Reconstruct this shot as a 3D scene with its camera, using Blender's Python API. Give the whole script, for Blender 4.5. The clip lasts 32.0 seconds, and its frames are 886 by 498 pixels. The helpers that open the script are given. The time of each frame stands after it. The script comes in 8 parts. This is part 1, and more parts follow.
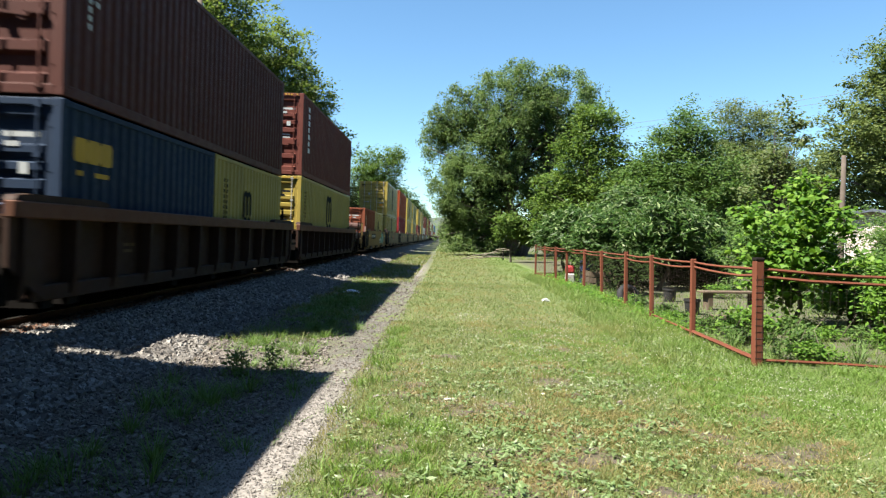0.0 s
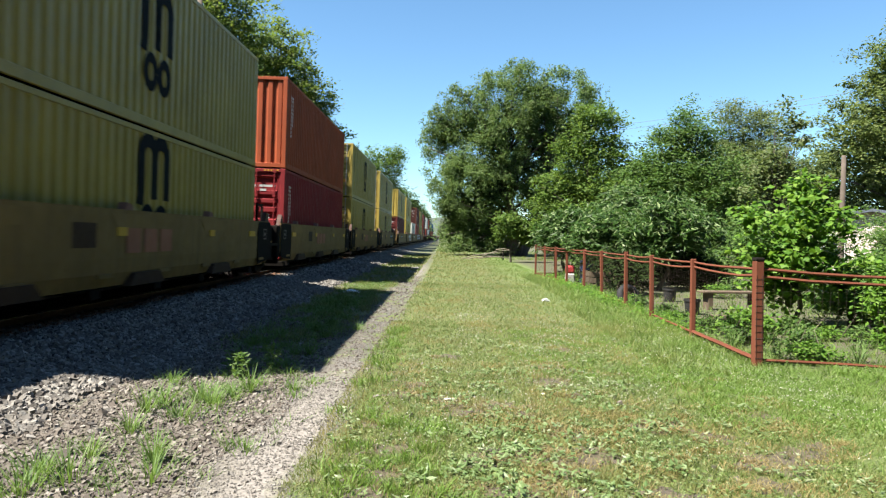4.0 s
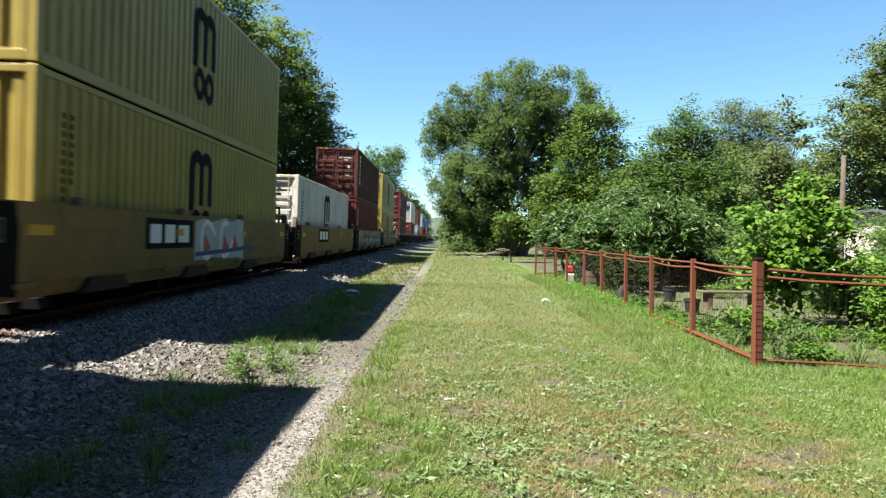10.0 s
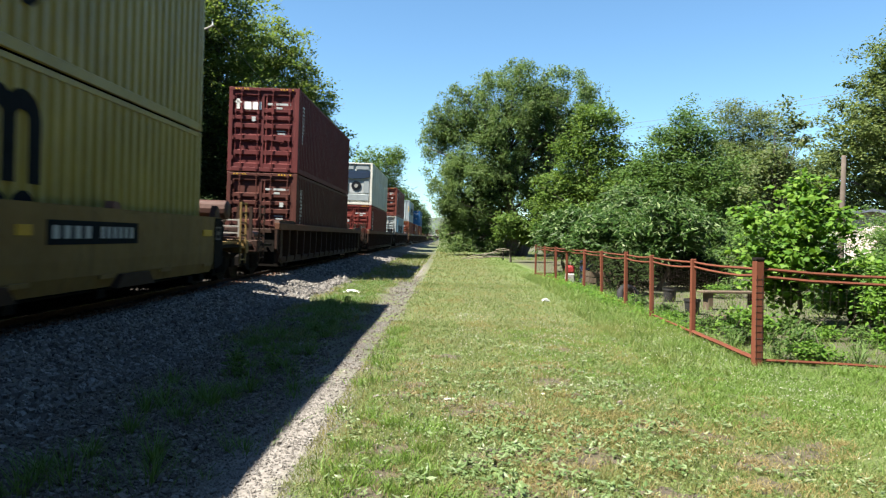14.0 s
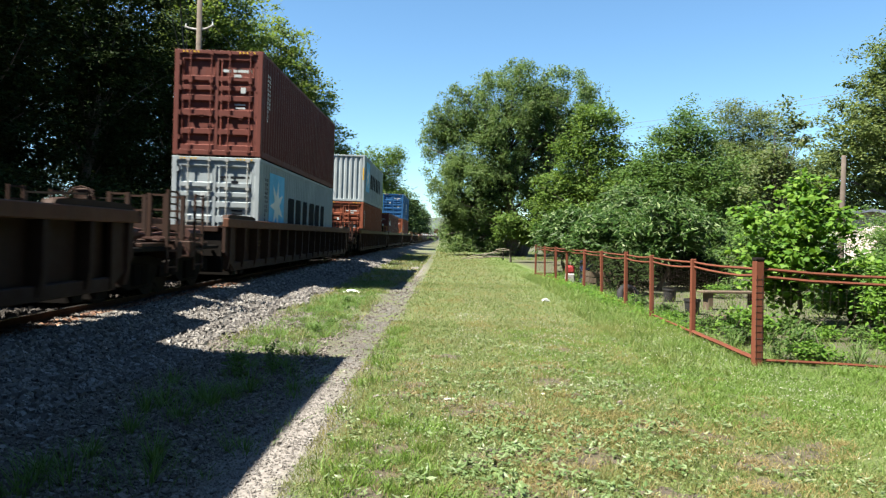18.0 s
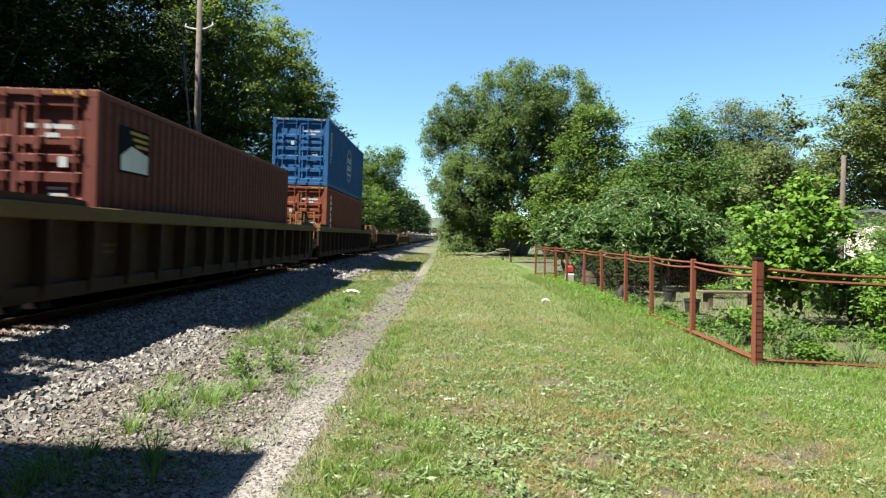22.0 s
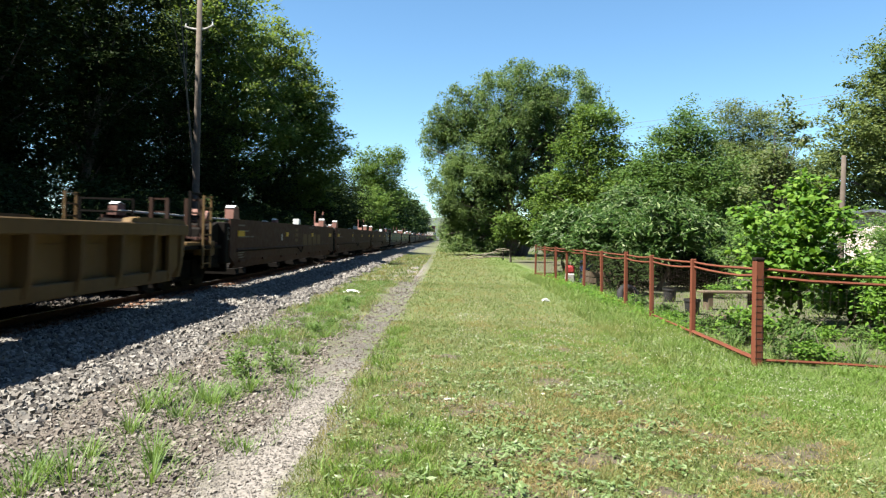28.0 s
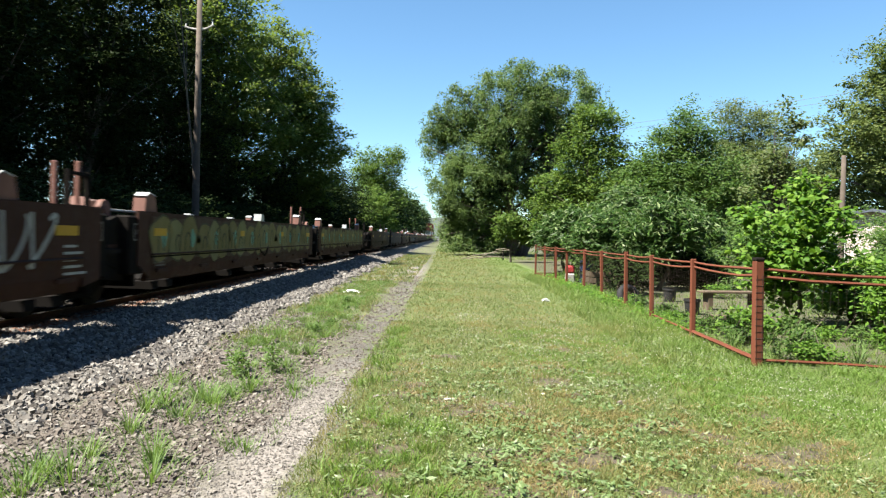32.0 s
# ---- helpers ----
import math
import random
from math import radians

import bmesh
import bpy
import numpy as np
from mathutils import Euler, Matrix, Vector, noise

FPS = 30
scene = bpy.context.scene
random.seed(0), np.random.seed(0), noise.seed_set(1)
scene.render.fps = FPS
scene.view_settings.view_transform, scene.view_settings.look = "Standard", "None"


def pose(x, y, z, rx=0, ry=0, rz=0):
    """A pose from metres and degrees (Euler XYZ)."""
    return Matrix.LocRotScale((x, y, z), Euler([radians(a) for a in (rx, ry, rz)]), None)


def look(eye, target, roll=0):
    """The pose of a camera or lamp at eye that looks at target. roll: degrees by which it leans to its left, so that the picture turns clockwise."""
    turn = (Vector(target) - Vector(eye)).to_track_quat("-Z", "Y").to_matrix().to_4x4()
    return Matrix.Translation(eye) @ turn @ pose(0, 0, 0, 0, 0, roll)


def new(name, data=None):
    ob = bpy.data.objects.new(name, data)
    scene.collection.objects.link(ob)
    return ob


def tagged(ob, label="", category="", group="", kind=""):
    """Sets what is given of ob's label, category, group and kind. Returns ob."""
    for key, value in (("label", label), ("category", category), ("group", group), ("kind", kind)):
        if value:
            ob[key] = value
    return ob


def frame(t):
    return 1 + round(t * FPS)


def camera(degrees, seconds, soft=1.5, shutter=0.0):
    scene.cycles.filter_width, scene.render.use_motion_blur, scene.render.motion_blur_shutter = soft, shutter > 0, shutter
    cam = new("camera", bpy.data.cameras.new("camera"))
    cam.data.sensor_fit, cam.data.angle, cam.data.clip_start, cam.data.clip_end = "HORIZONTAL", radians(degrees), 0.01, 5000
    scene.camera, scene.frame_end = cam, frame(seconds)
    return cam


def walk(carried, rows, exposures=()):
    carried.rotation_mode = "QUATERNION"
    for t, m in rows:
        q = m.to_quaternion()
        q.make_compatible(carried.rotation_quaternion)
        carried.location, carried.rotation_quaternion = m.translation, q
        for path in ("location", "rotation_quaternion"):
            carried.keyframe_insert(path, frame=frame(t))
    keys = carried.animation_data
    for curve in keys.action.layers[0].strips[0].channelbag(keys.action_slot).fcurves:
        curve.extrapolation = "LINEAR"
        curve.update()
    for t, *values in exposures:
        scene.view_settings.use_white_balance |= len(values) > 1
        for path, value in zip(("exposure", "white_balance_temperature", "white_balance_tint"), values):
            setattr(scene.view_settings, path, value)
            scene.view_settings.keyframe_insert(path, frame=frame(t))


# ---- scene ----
# The place in numbers: y runs along the track, x to the right of it, z up from the mown grass.
TRACK_X, RAIL_Z = -6.42, 0.42
CANT = 0.8

cam = camera(65.7, 32.0, soft=1.25, shutter=0.3)
EYE = (0.0, 0.0, 1.6)
VIEW = look(EYE, (-0.375, 99.98, -0.136), 1.2)
walk(cam, [(0.0, VIEW), (32.0, VIEW)], exposures=[(0.0, 2.03), (32.0, 2.03)])

# ---- light ----
SUN_RUN = Vector((3.81, 1.9, -6.55))
world = bpy.data.worlds.new("world")
scene.world = world
world.use_nodes = True
wn = world.node_tree.nodes
sky = wn.new("ShaderNodeTexSky")
sky.sky_type = "NISHITA"
sky.sun_disc = False
sky.sun_elevation = radians(55.9)
sky.sun_rotation = math.atan2(-SUN_RUN.x, -SUN_RUN.y)
sky.air_density, sky.dust_density, sky.ozone_density = 1.0, 0.1, 2.2
wn["Background"].inputs["Strength"].default_value = 0.05
tint = wn.new("ShaderNodeMix")
tint.data_type, tint.blend_type = "RGBA", "MULTIPLY"
tint.inputs["Factor"].default_value = 1.0
tint.inputs["B"].default_value = (0.736, 0.957, 1.032, 1)
world.node_tree.links.new(sky.outputs[0], tint.inputs["A"])
world.node_tree.links.new(tint.outputs["Result"], wn["Background"].inputs["Color"])
sun_data = bpy.data.lights.new("sun", "SUN")
sun_data.energy, sun_data.angle, sun_data.color = 5.0, radians(0.53), (1.0, 0.95, 0.84)
sun = new("sun", sun_data)
sun.matrix_world = look((-40, -18, 65), Vector((-40, -18, 65)) + SUN_RUN)


# ---- materials ----
MATS = {}


def node_mat(name):
    m = bpy.data.materials.new(name)
    m.use_nodes = True
    nt = m.node_tree
    return m, nt, nt.nodes["Principled BSDF"]


def noise_tex(nt, vec, scale, detail=4.0, rough=0.6):
    n = nt.nodes.new("ShaderNodeTexNoise")
    n.inputs["Scale"].default_value, n.inputs["Detail"].default_value, n.inputs["Roughness"].default_value = scale, detail, rough
    nt.links.new(vec, n.inputs["Vector"])
    return n.outputs["Fac"]


def ramp(nt, fac, stops):
    r = nt.nodes.new("ShaderNodeValToRGB")
    e = r.color_ramp.elements
    while len(e) < len(stops):
        e.new(0.5)
    for i, (p, c) in enumerate(stops):
        e[i].position = p
        e[i].color = (*c, 1) if len(c) == 3 else c
    nt.links.new(fac, r.inputs["Fac"])
    return r.outputs["Color"]


def grey(nt, fac, a, b):
    return ramp(nt, fac, [(a, (0, 0, 0)), (b, (1, 1, 1))])


def mix(nt, fac, a, b, mode="MIX"):
    n = nt.nodes.new("ShaderNodeMix")
    n.data_type, n.blend_type = "RGBA", mode
    for sock, val in ((n.inputs["Factor"], fac), (n.inputs["A"], a), (n.inputs["B"], b)):
        if isinstance(val, (int, float)):
            sock.default_value = val
        elif isinstance(val, tuple):
            sock.default_value = (*val, 1) if len(val) == 3 else val
        else:
            nt.links.new(val, sock)
    return n.outputs["Result"]


def maths(nt, op, a, b=None):
    n = nt.nodes.new("ShaderNodeMath")
    n.operation = op
    for i, val in enumerate((a, b)):
        if val is None:
            continue
        if isinstance(val, (int, float)):
            n.inputs[i].default_value = val
        else:
            nt.links.new(val, n.inputs[i])
    return n.outputs[0]


def bump(nt, bsdf, height, strength, distance=0.02):
    b = nt.nodes.new("ShaderNodeBump")
    b.inputs["Strength"].default_value, b.inputs["Distance"].default_value = strength, distance
    nt.links.new(height, b.inputs["Height"])
    nt.links.new(b.outputs[0], bsdf.inputs["Normal"])


def obj_coord(nt):
    return nt.nodes.new("ShaderNodeTexCoord").outputs["Object"]


def stretched(nt, vec, sx, sy, sz):
    m = nt.nodes.new("ShaderNodeMapping")
    m.inputs["Scale"].default_value = (sx, sy, sz)
    nt.links.new(vec, m.inputs["Vector"])
    return m.outputs[0]


def paint(name, col, rough=0.65, wear=0.35, rust=(0.12, 0.05, 0.025), grime=0.5, metal=0.0, spec=0.2):
    """Weathered paint on steel: fading, vertical streaks of dirt, rust spots."""
    if name in MATS:
        return MATS[name]
    m, nt, bsdf = node_mat(name)
    co = obj_coord(nt)
    dull = tuple(c * 0.72 for c in col)
    base = mix(nt, grey(nt, noise_tex(nt, co, 0.7, 5), 0.35, 0.7), col, dull)
    streak = noise_tex(nt, stretched(nt, co, 5, 5, 0.35), 1.6, 6, 0.65)
    base = mix(nt, maths(nt, "MULTIPLY", grey(nt, streak, 0.5, 0.75), grime), base, tuple(c * 0.45 + 0.01 for c in col))
    spots = noise_tex(nt, co, 6.5, 8, 0.72)
    base = mix(nt, maths(nt, "MULTIPLY", grey(nt, spots, 0.62, 0.72), wear), base, rust)
    nt.links.new(base, bsdf.inputs["Base Color"])
    nt.links.new(ramp(nt, spots, [(0.3, (rough * 0.8,) * 3), (0.8, (min(1, rough * 1.5),) * 3)]), bsdf.inputs["Roughness"])
    bsdf.inputs["Metallic"].default_value, bsdf.inputs["Specular IOR Level"].default_value = metal, spec
    bump(nt, bsdf, noise_tex(nt, co, 9, 4), 0.15, 0.01)
    MATS[name] = m
    return m


def plain(name, col, rough=0.6, metal=0.0, var=0.3, scale=6.0, bmp=0.2, spec=0.3):
    if name in MATS:
        return MATS[name]
    m, nt, bsdf = node_mat(name)
    co = obj_coord(nt)
    n1 = noise_tex(nt, co, scale, 6, 0.65)
    n2 = noise_tex(nt, co, scale * 0.15, 3)
    c = mix(nt, grey(nt, n1, 0.35, 0.7), tuple(x * (1 - var) for x in col), tuple(min(1, x * (1 + var)) for x in col))
    c = mix(nt, grey(nt, n2, 0.4, 0.65), c, tuple(x * (1 - var) for x in col))
    nt.links.new(c, bsdf.inputs["Base Color"])
    bsdf.inputs["Roughness"].default_value, bsdf.inputs["Metallic"].default_value = rough, metal
    bsdf.inputs["Specular IOR Level"].default_value = spec
    bump(nt, bsdf, n1, bmp, 0.01)
    MATS[name] = m
    return m


def leaf_mat(name, dark, light, pale=None, glow=0.35, rough=0.55, spec=0.22):
    """Leaves: colour varies from leaf to leaf, light comes partly through."""
    if name in MATS:
        return MATS[name]
    m, nt, bsdf = node_mat(name)
    rnd = nt.nodes.new("ShaderNodeNewGeometry").outputs["Random Per Island"]
    big = noise_tex(nt, obj_coord(nt), 0.35, 3)
    stops = [(0.0, dark), (0.75, light)] + ([(1.0, pale)] if pale else [])
    c = ramp(nt, rnd, stops)
    c = mix(nt, grey(nt, big, 0.35, 0.7), c, mix(nt, 0.5, c, light))
    nt.links.new(c, bsdf.inputs["Base Color"])
    bsdf.inputs["Roughness"].default_value, bsdf.inputs["Specular IOR Level"].default_value = rough, spec
    tr = nt.nodes.new("ShaderNodeBsdfTranslucent")
    nt.links.new(mix(nt, 0.5, c, (light[0] * 1.5, light[1] * 1.4, light[2] * 0.6)), tr.inputs["Color"])
    ms = nt.nodes.new("ShaderNodeMixShader")
    ms.inputs[0].default_value = glow
    nt.links.new(bsdf.outputs[0], ms.inputs[1])
    nt.links.new(tr.outputs[0], ms.inputs[2])
    nt.links.new(ms.outputs[0], nt.nodes["Material Output"].inputs["Surface"])
    MATS[name] = m
    return m


def bark_mat():
    if "bark" in MATS:
        return MATS["bark"]
    m, nt, bsdf = node_mat("bark")
    co = obj_coord(nt)
    n = noise_tex(nt, stretched(nt, co, 1, 1, 0.2), 9, 6, 0.7)
    nt.links.new(ramp(nt, n, [(0.3, (0.03, 0.024, 0.018)), (0.7, (0.13, 0.105, 0.08))]), bsdf.inputs["Base Color"])
    bsdf.inputs["Roughness"].default_value = 0.95
    bump(nt, bsdf, n, 0.8, 0.03)
    MATS["bark"] = m
    return m


YELLOW = paint("yellow paint", (0.31, 0.235, 0.05), 0.42, 0.25, (0.1312, 0.0656, 0.02), spec=0.4)
BROWN = paint("brown paint", (0.078, 0.025, 0.019), 0.6, 0.25)
REDBROWN = paint("red-brown paint", (0.118, 0.033, 0.024), 0.6, 0.25)
BRICK = paint("brick red paint", (0.14, 0.026, 0.021), 0.6, 0.25)
MAROON = paint("maroon paint", (0.105, 0.022, 0.022), 0.6, 0.2)
RUSTRED = paint("rust orange paint", (0.181, 0.0519, 0.0263), 0.7, 0.3)
ORANGE = paint("orange paint", (0.2788, 0.0595, 0.0213), 0.65, 0.2)
RED = paint("red paint", (0.1878, 0.0153, 0.0195), 0.65, 0.2)
BLUE = paint("blue paint", (0.0162, 0.081, 0.1989), 0.6, 0.15, (0.0738, 0.0441, 0.0297))
NAVY = paint("dark blue paint", (0.0135, 0.0297, 0.063), 0.65, 0.2)
WHITE = paint("white paint", (0.56, 0.55, 0.5), 0.6, 0.5, (0.16, 0.1, 0.055), 0.65)
PALE = paint("pale grey paint", (0.2652, 0.3, 0.3136), 0.6, 0.15, (0.1742, 0.1394, 0.1045), 0.3)
CAR_YELLOW = paint("worn yellow car paint", (0.2, 0.13, 0.046), 0.75, 0.5, (0.0833, 0.0416, 0.0213), 0.8)
CAR_OCHRE = paint("dirty ochre car paint", (0.125, 0.078, 0.032), 0.8, 0.5, (0.06, 0.032, 0.02), 0.8)
CAR_BROWN = paint("brown car paint", (0.034, 0.016, 0.01), 0.8, 0.5, (0.0451, 0.0204, 0.0116), 0.8)
CAR_TAN = paint("dull tan car paint", (0.046, 0.0242, 0.0126), 0.8, 0.5, (0.0492, 0.0246, 0.015), 0.8)
CAR_DARK = paint("dark brown car paint", (0.051, 0.0215, 0.0135), 0.8, 0.5, (0.0784, 0.0392, 0.0232), 0.6)
STEEL_DARK = plain("grimy steel", (0.01, 0.0085, 0.0075), 0.9, 0.0, spec=0.08)
STEEL_BAR = paint("galvanised bar", (0.36, 0.355, 0.335), 0.45, 0.5, (0.15, 0.08, 0.045), 0.5, 0.3)
WHEEL_STEEL = plain("wheel steel", (0.018, 0.014, 0.012), 0.8, 0.0, spec=0.12)
TREAD = plain("bright tread steel", (0.5, 0.49, 0.47), 0.25, 1.0, 0.1)
MARK_WHITE = paint("white lettering", (0.75, 0.75, 0.72), 0.6, 0.1)
MARK_DARK = paint("dark lettering", (0.012, 0.014, 0.018), 0.8, 0.05, spec=0.04)
MARK_YELLOW = paint("yellow marking", (0.5, 0.3, 0.03), 0.5, 0.2)
MARK_SKY = paint("light blue panel", (0.11, 0.42, 0.68), 0.5, 0.05)
MARK_TEAL = paint("teal spray paint", (0.13, 0.3, 0.24), 0.6, 0.1)
MARK_RED = paint("red spray paint", (0.42, 0.07, 0.06), 0.6, 0.1)
MARK_GREEN = paint("khaki green spray paint", (0.19, 0.185, 0.085), 0.6, 0.1)
MARK_UMBER = paint("umber spray paint", (0.075, 0.045, 0.033), 0.7, 0.1)
MARK_GREY = paint("grey spray paint", (0.4, 0.42, 0.42), 0.6, 0.1)


# ---- mesh helpers ----
class Mesh:
    """Collects vertices and faces of one part."""

    def __init__(self):
        self.v, self.f = [], []

    def box(self, x0, x1, y0, y1, z0, z1, b=0.0):
        n = len(self.v)
        if b <= 0:
            for z in (z0, z1):
                self.v += [(x0, y0, z), (x1, y0, z), (x1, y1, z), (x0, y1, z)]
            self.f += [tuple(n + i for i in q) for q in ((3, 2, 1, 0), (4, 5, 6, 7), (0, 1, 5, 4), (1, 2, 6, 5), (2, 3, 7, 6), (3, 0, 4, 7))]
            return self
        # chamfered box: three vertices at each corner
        idx = {}
        for i, x in enumerate((x0, x1)):
            for j, y in enumerate((y0, y1)):
                for k, z in enumerate((z0, z1)):
                    dx, dy, dz = b * (1 - 2 * i), b * (1 - 2 * j), b * (1 - 2 * k)
                    for a, p in enumerate(((x, y + dy, z + dz), (x + dx, y, z + dz), (x + dx, y + dy, z))):
                        idx[i, j, k, a] = len(self.v)
                        self.v.append(p)
        for i in (0, 1):
            q = [idx[i, 0, 0, 0], idx[i, 1, 0, 0], idx[i, 1, 1, 0], idx[i, 0, 1, 0]]
            self.f.append(tuple(q if i else q[::-1]))
            q = [idx[0, i, 0, 1], idx[1, i, 0, 1], idx[1, i, 1, 1], idx[0, i, 1, 1]]
            self.f.append(tuple(q[::-1] if i else q))
            q = [idx[0, 0, i, 2], idx[1, 0, i, 2], idx[1, 1, i, 2], idx[0, 1, i, 2]]
            self.f.append(tuple(q if i else q[::-1]))
            for j in (0, 1):
                self.f.append((idx[i, j, 0, 0], idx[i, j, 1, 0], idx[i, j, 1, 1], idx[i, j, 0, 1]))
                self.f.append((idx[i, 0, j, 0], idx[i, 1, j, 0], idx[i, 1, j, 2], idx[i, 0, j, 2]))
                self.f.append((idx[0, i, j, 1], idx[1, i, j, 1], idx[1, i, j, 2], idx[0, i, j, 2]))
                for k in (0, 1):
                    self.f.append((idx[i, j, k, 0], idx[i, j, k, 1], idx[i, j, k, 2]))
        return self

    def prism(self, outline, axis, a, b, cap=True):
        """outline: 2D points; axis 'x': (y, z), 'y': (x, z), 'z': (x, y)."""
        n, m = len(self.v), len(outline)
        for t in (a, b):
            for p, q in outline:
                self.v.append({"x": (t, p, q), "y": (p, t, q), "z": (p, q, t)}[axis])
        for i in range(m):
            j = (i + 1) % m
            self.f.append((n + i, n + j, n + m + j, n + m + i))
        if cap:
            self.f += [tuple(n + i for i in range(m))[::-1], tuple(n + m + i for i in range(m))]
        return self

    def cyl(self, p, q, r, sides=8, r2=None):
        p, q = Vector(p), Vector(q)
        d = (q - p).normalized()
        u = d.orthogonal().normalized()
        w = d.cross(u)
        n = len(self.v)
        for c, rr in ((p, r), (q, r if r2 is None else r2)):
            for i in range(sides):
                a = 2 * math.pi * i / sides
                self.v.append(tuple(c + rr * (math.cos(a) * u + math.sin(a) * w)))
        for i in range(sides):
            j = (i + 1) % sides
            self.f.append((n + i, n + j, n + sides + j, n + sides + i))
        self.f += [tuple(range(n, n + sides))[::-1], tuple(range(n + sides, n + 2 * sides))]
        return self

    def tube(self, pts, radii, sides=6):
        n = len(self.v)
        pts = [Vector(p) for p in pts]
        u = None
        for i, (p, r) in enumerate(zip(pts, radii)):
            d = (pts[min(i + 1, len(pts) - 1)] - pts[max(i - 1, 0)]).normalized()
            u = d.orthogonal().normalized() if u is None else (u - d * u.dot(d)).normalized()
            w = d.cross(u)
            for k in range(sides):
                a = 2 * math.pi * k / sides
                self.v.append(tuple(p + r * (math.cos(a) * u + math.sin(a) * w)))
        for i in range(len(pts) - 1):
            for k in range(sides):
                j = (k + 1) % sides
                self.f.append((n + i * sides + k, n + i * sides + j, n + (i + 1) * sides + j, n + (i + 1) * sides + k))
        self.f.append(tuple(range(n + (len(pts) - 1) * sides, n + len(pts) * sides)))
        return self

    def sheet(self, rows):
        """A skin over rows of points of equal length."""
        n, m = len(self.v), len(rows[0])
        for r in rows:
            self.v += [tuple(p) for p in r]
        for i in range(len(rows) - 1):
            for k in range(m - 1):
                self.f.append((n + i * m + k, n + i * m + k + 1, n + (i + 1) * m + k + 1, n + (i + 1) * m + k))
        return self

    def mesh(self, name, mat, smooth=False):
        me = bpy.data.meshes.new(name)
        me.from_pydata(self.v, [], self.f)
        me.materials.append(mat)
        if smooth:
            me.shade_smooth()
        me.update()
        return me


CACHE = {}


def cached(key, mat, build, smooth=False):
    full = (key, mat.name)
    if full not in CACHE:
        b = Mesh()
        build(b)
        CACHE[full] = b.mesh(key if isinstance(key, str) else str(key[0]), mat, smooth)
    return CACHE[full]


def part(name, me, parent, loc=(0, 0, 0), label="", rot=None):
    ob = new(name, me)
    ob.parent = parent
    if rot is not None:
        ob.matrix_basis = pose(*loc, *rot)
    else:
        ob.location = loc
    if label:
        ob["label"] = label
    return ob


def thing(name, label, category, group="", m=None, kind=""):
    ob = new(name)
    ob.empty_display_size = 0.3
    if m is not None:
        ob.matrix_basis = m
    return tagged(ob, label, category, group, kind)


# ---- ground, track ----
def ground_height(x, y):
    pts = ((-3000, 0.1), (-60, 0.1), (-14, 0.0), (-10.2, -0.12), (-8.5, 0.3), (-4.85, 0.29), (-4.2, 0.15), (-3.3, 0.0), (-2.4, -0.02), (-1.4, -0.03), (-0.8, 0.0), (4.5, 0.0), (30, 0.2), (3000, 0.2))
    for (a, za), (b, zb) in zip(pts, pts[1:]):
        if a <= x <= b:
            z = za + (zb - za) * (x - a) / (b - a)
            break
    if -9 < x < 40 and y < 300:
        z += 0.025 * noise.noise((x * 0.5, y * 0.35, 0.0)) + 0.012 * noise.noise((x * 2.1, y * 1.7, 3.0))
    return z


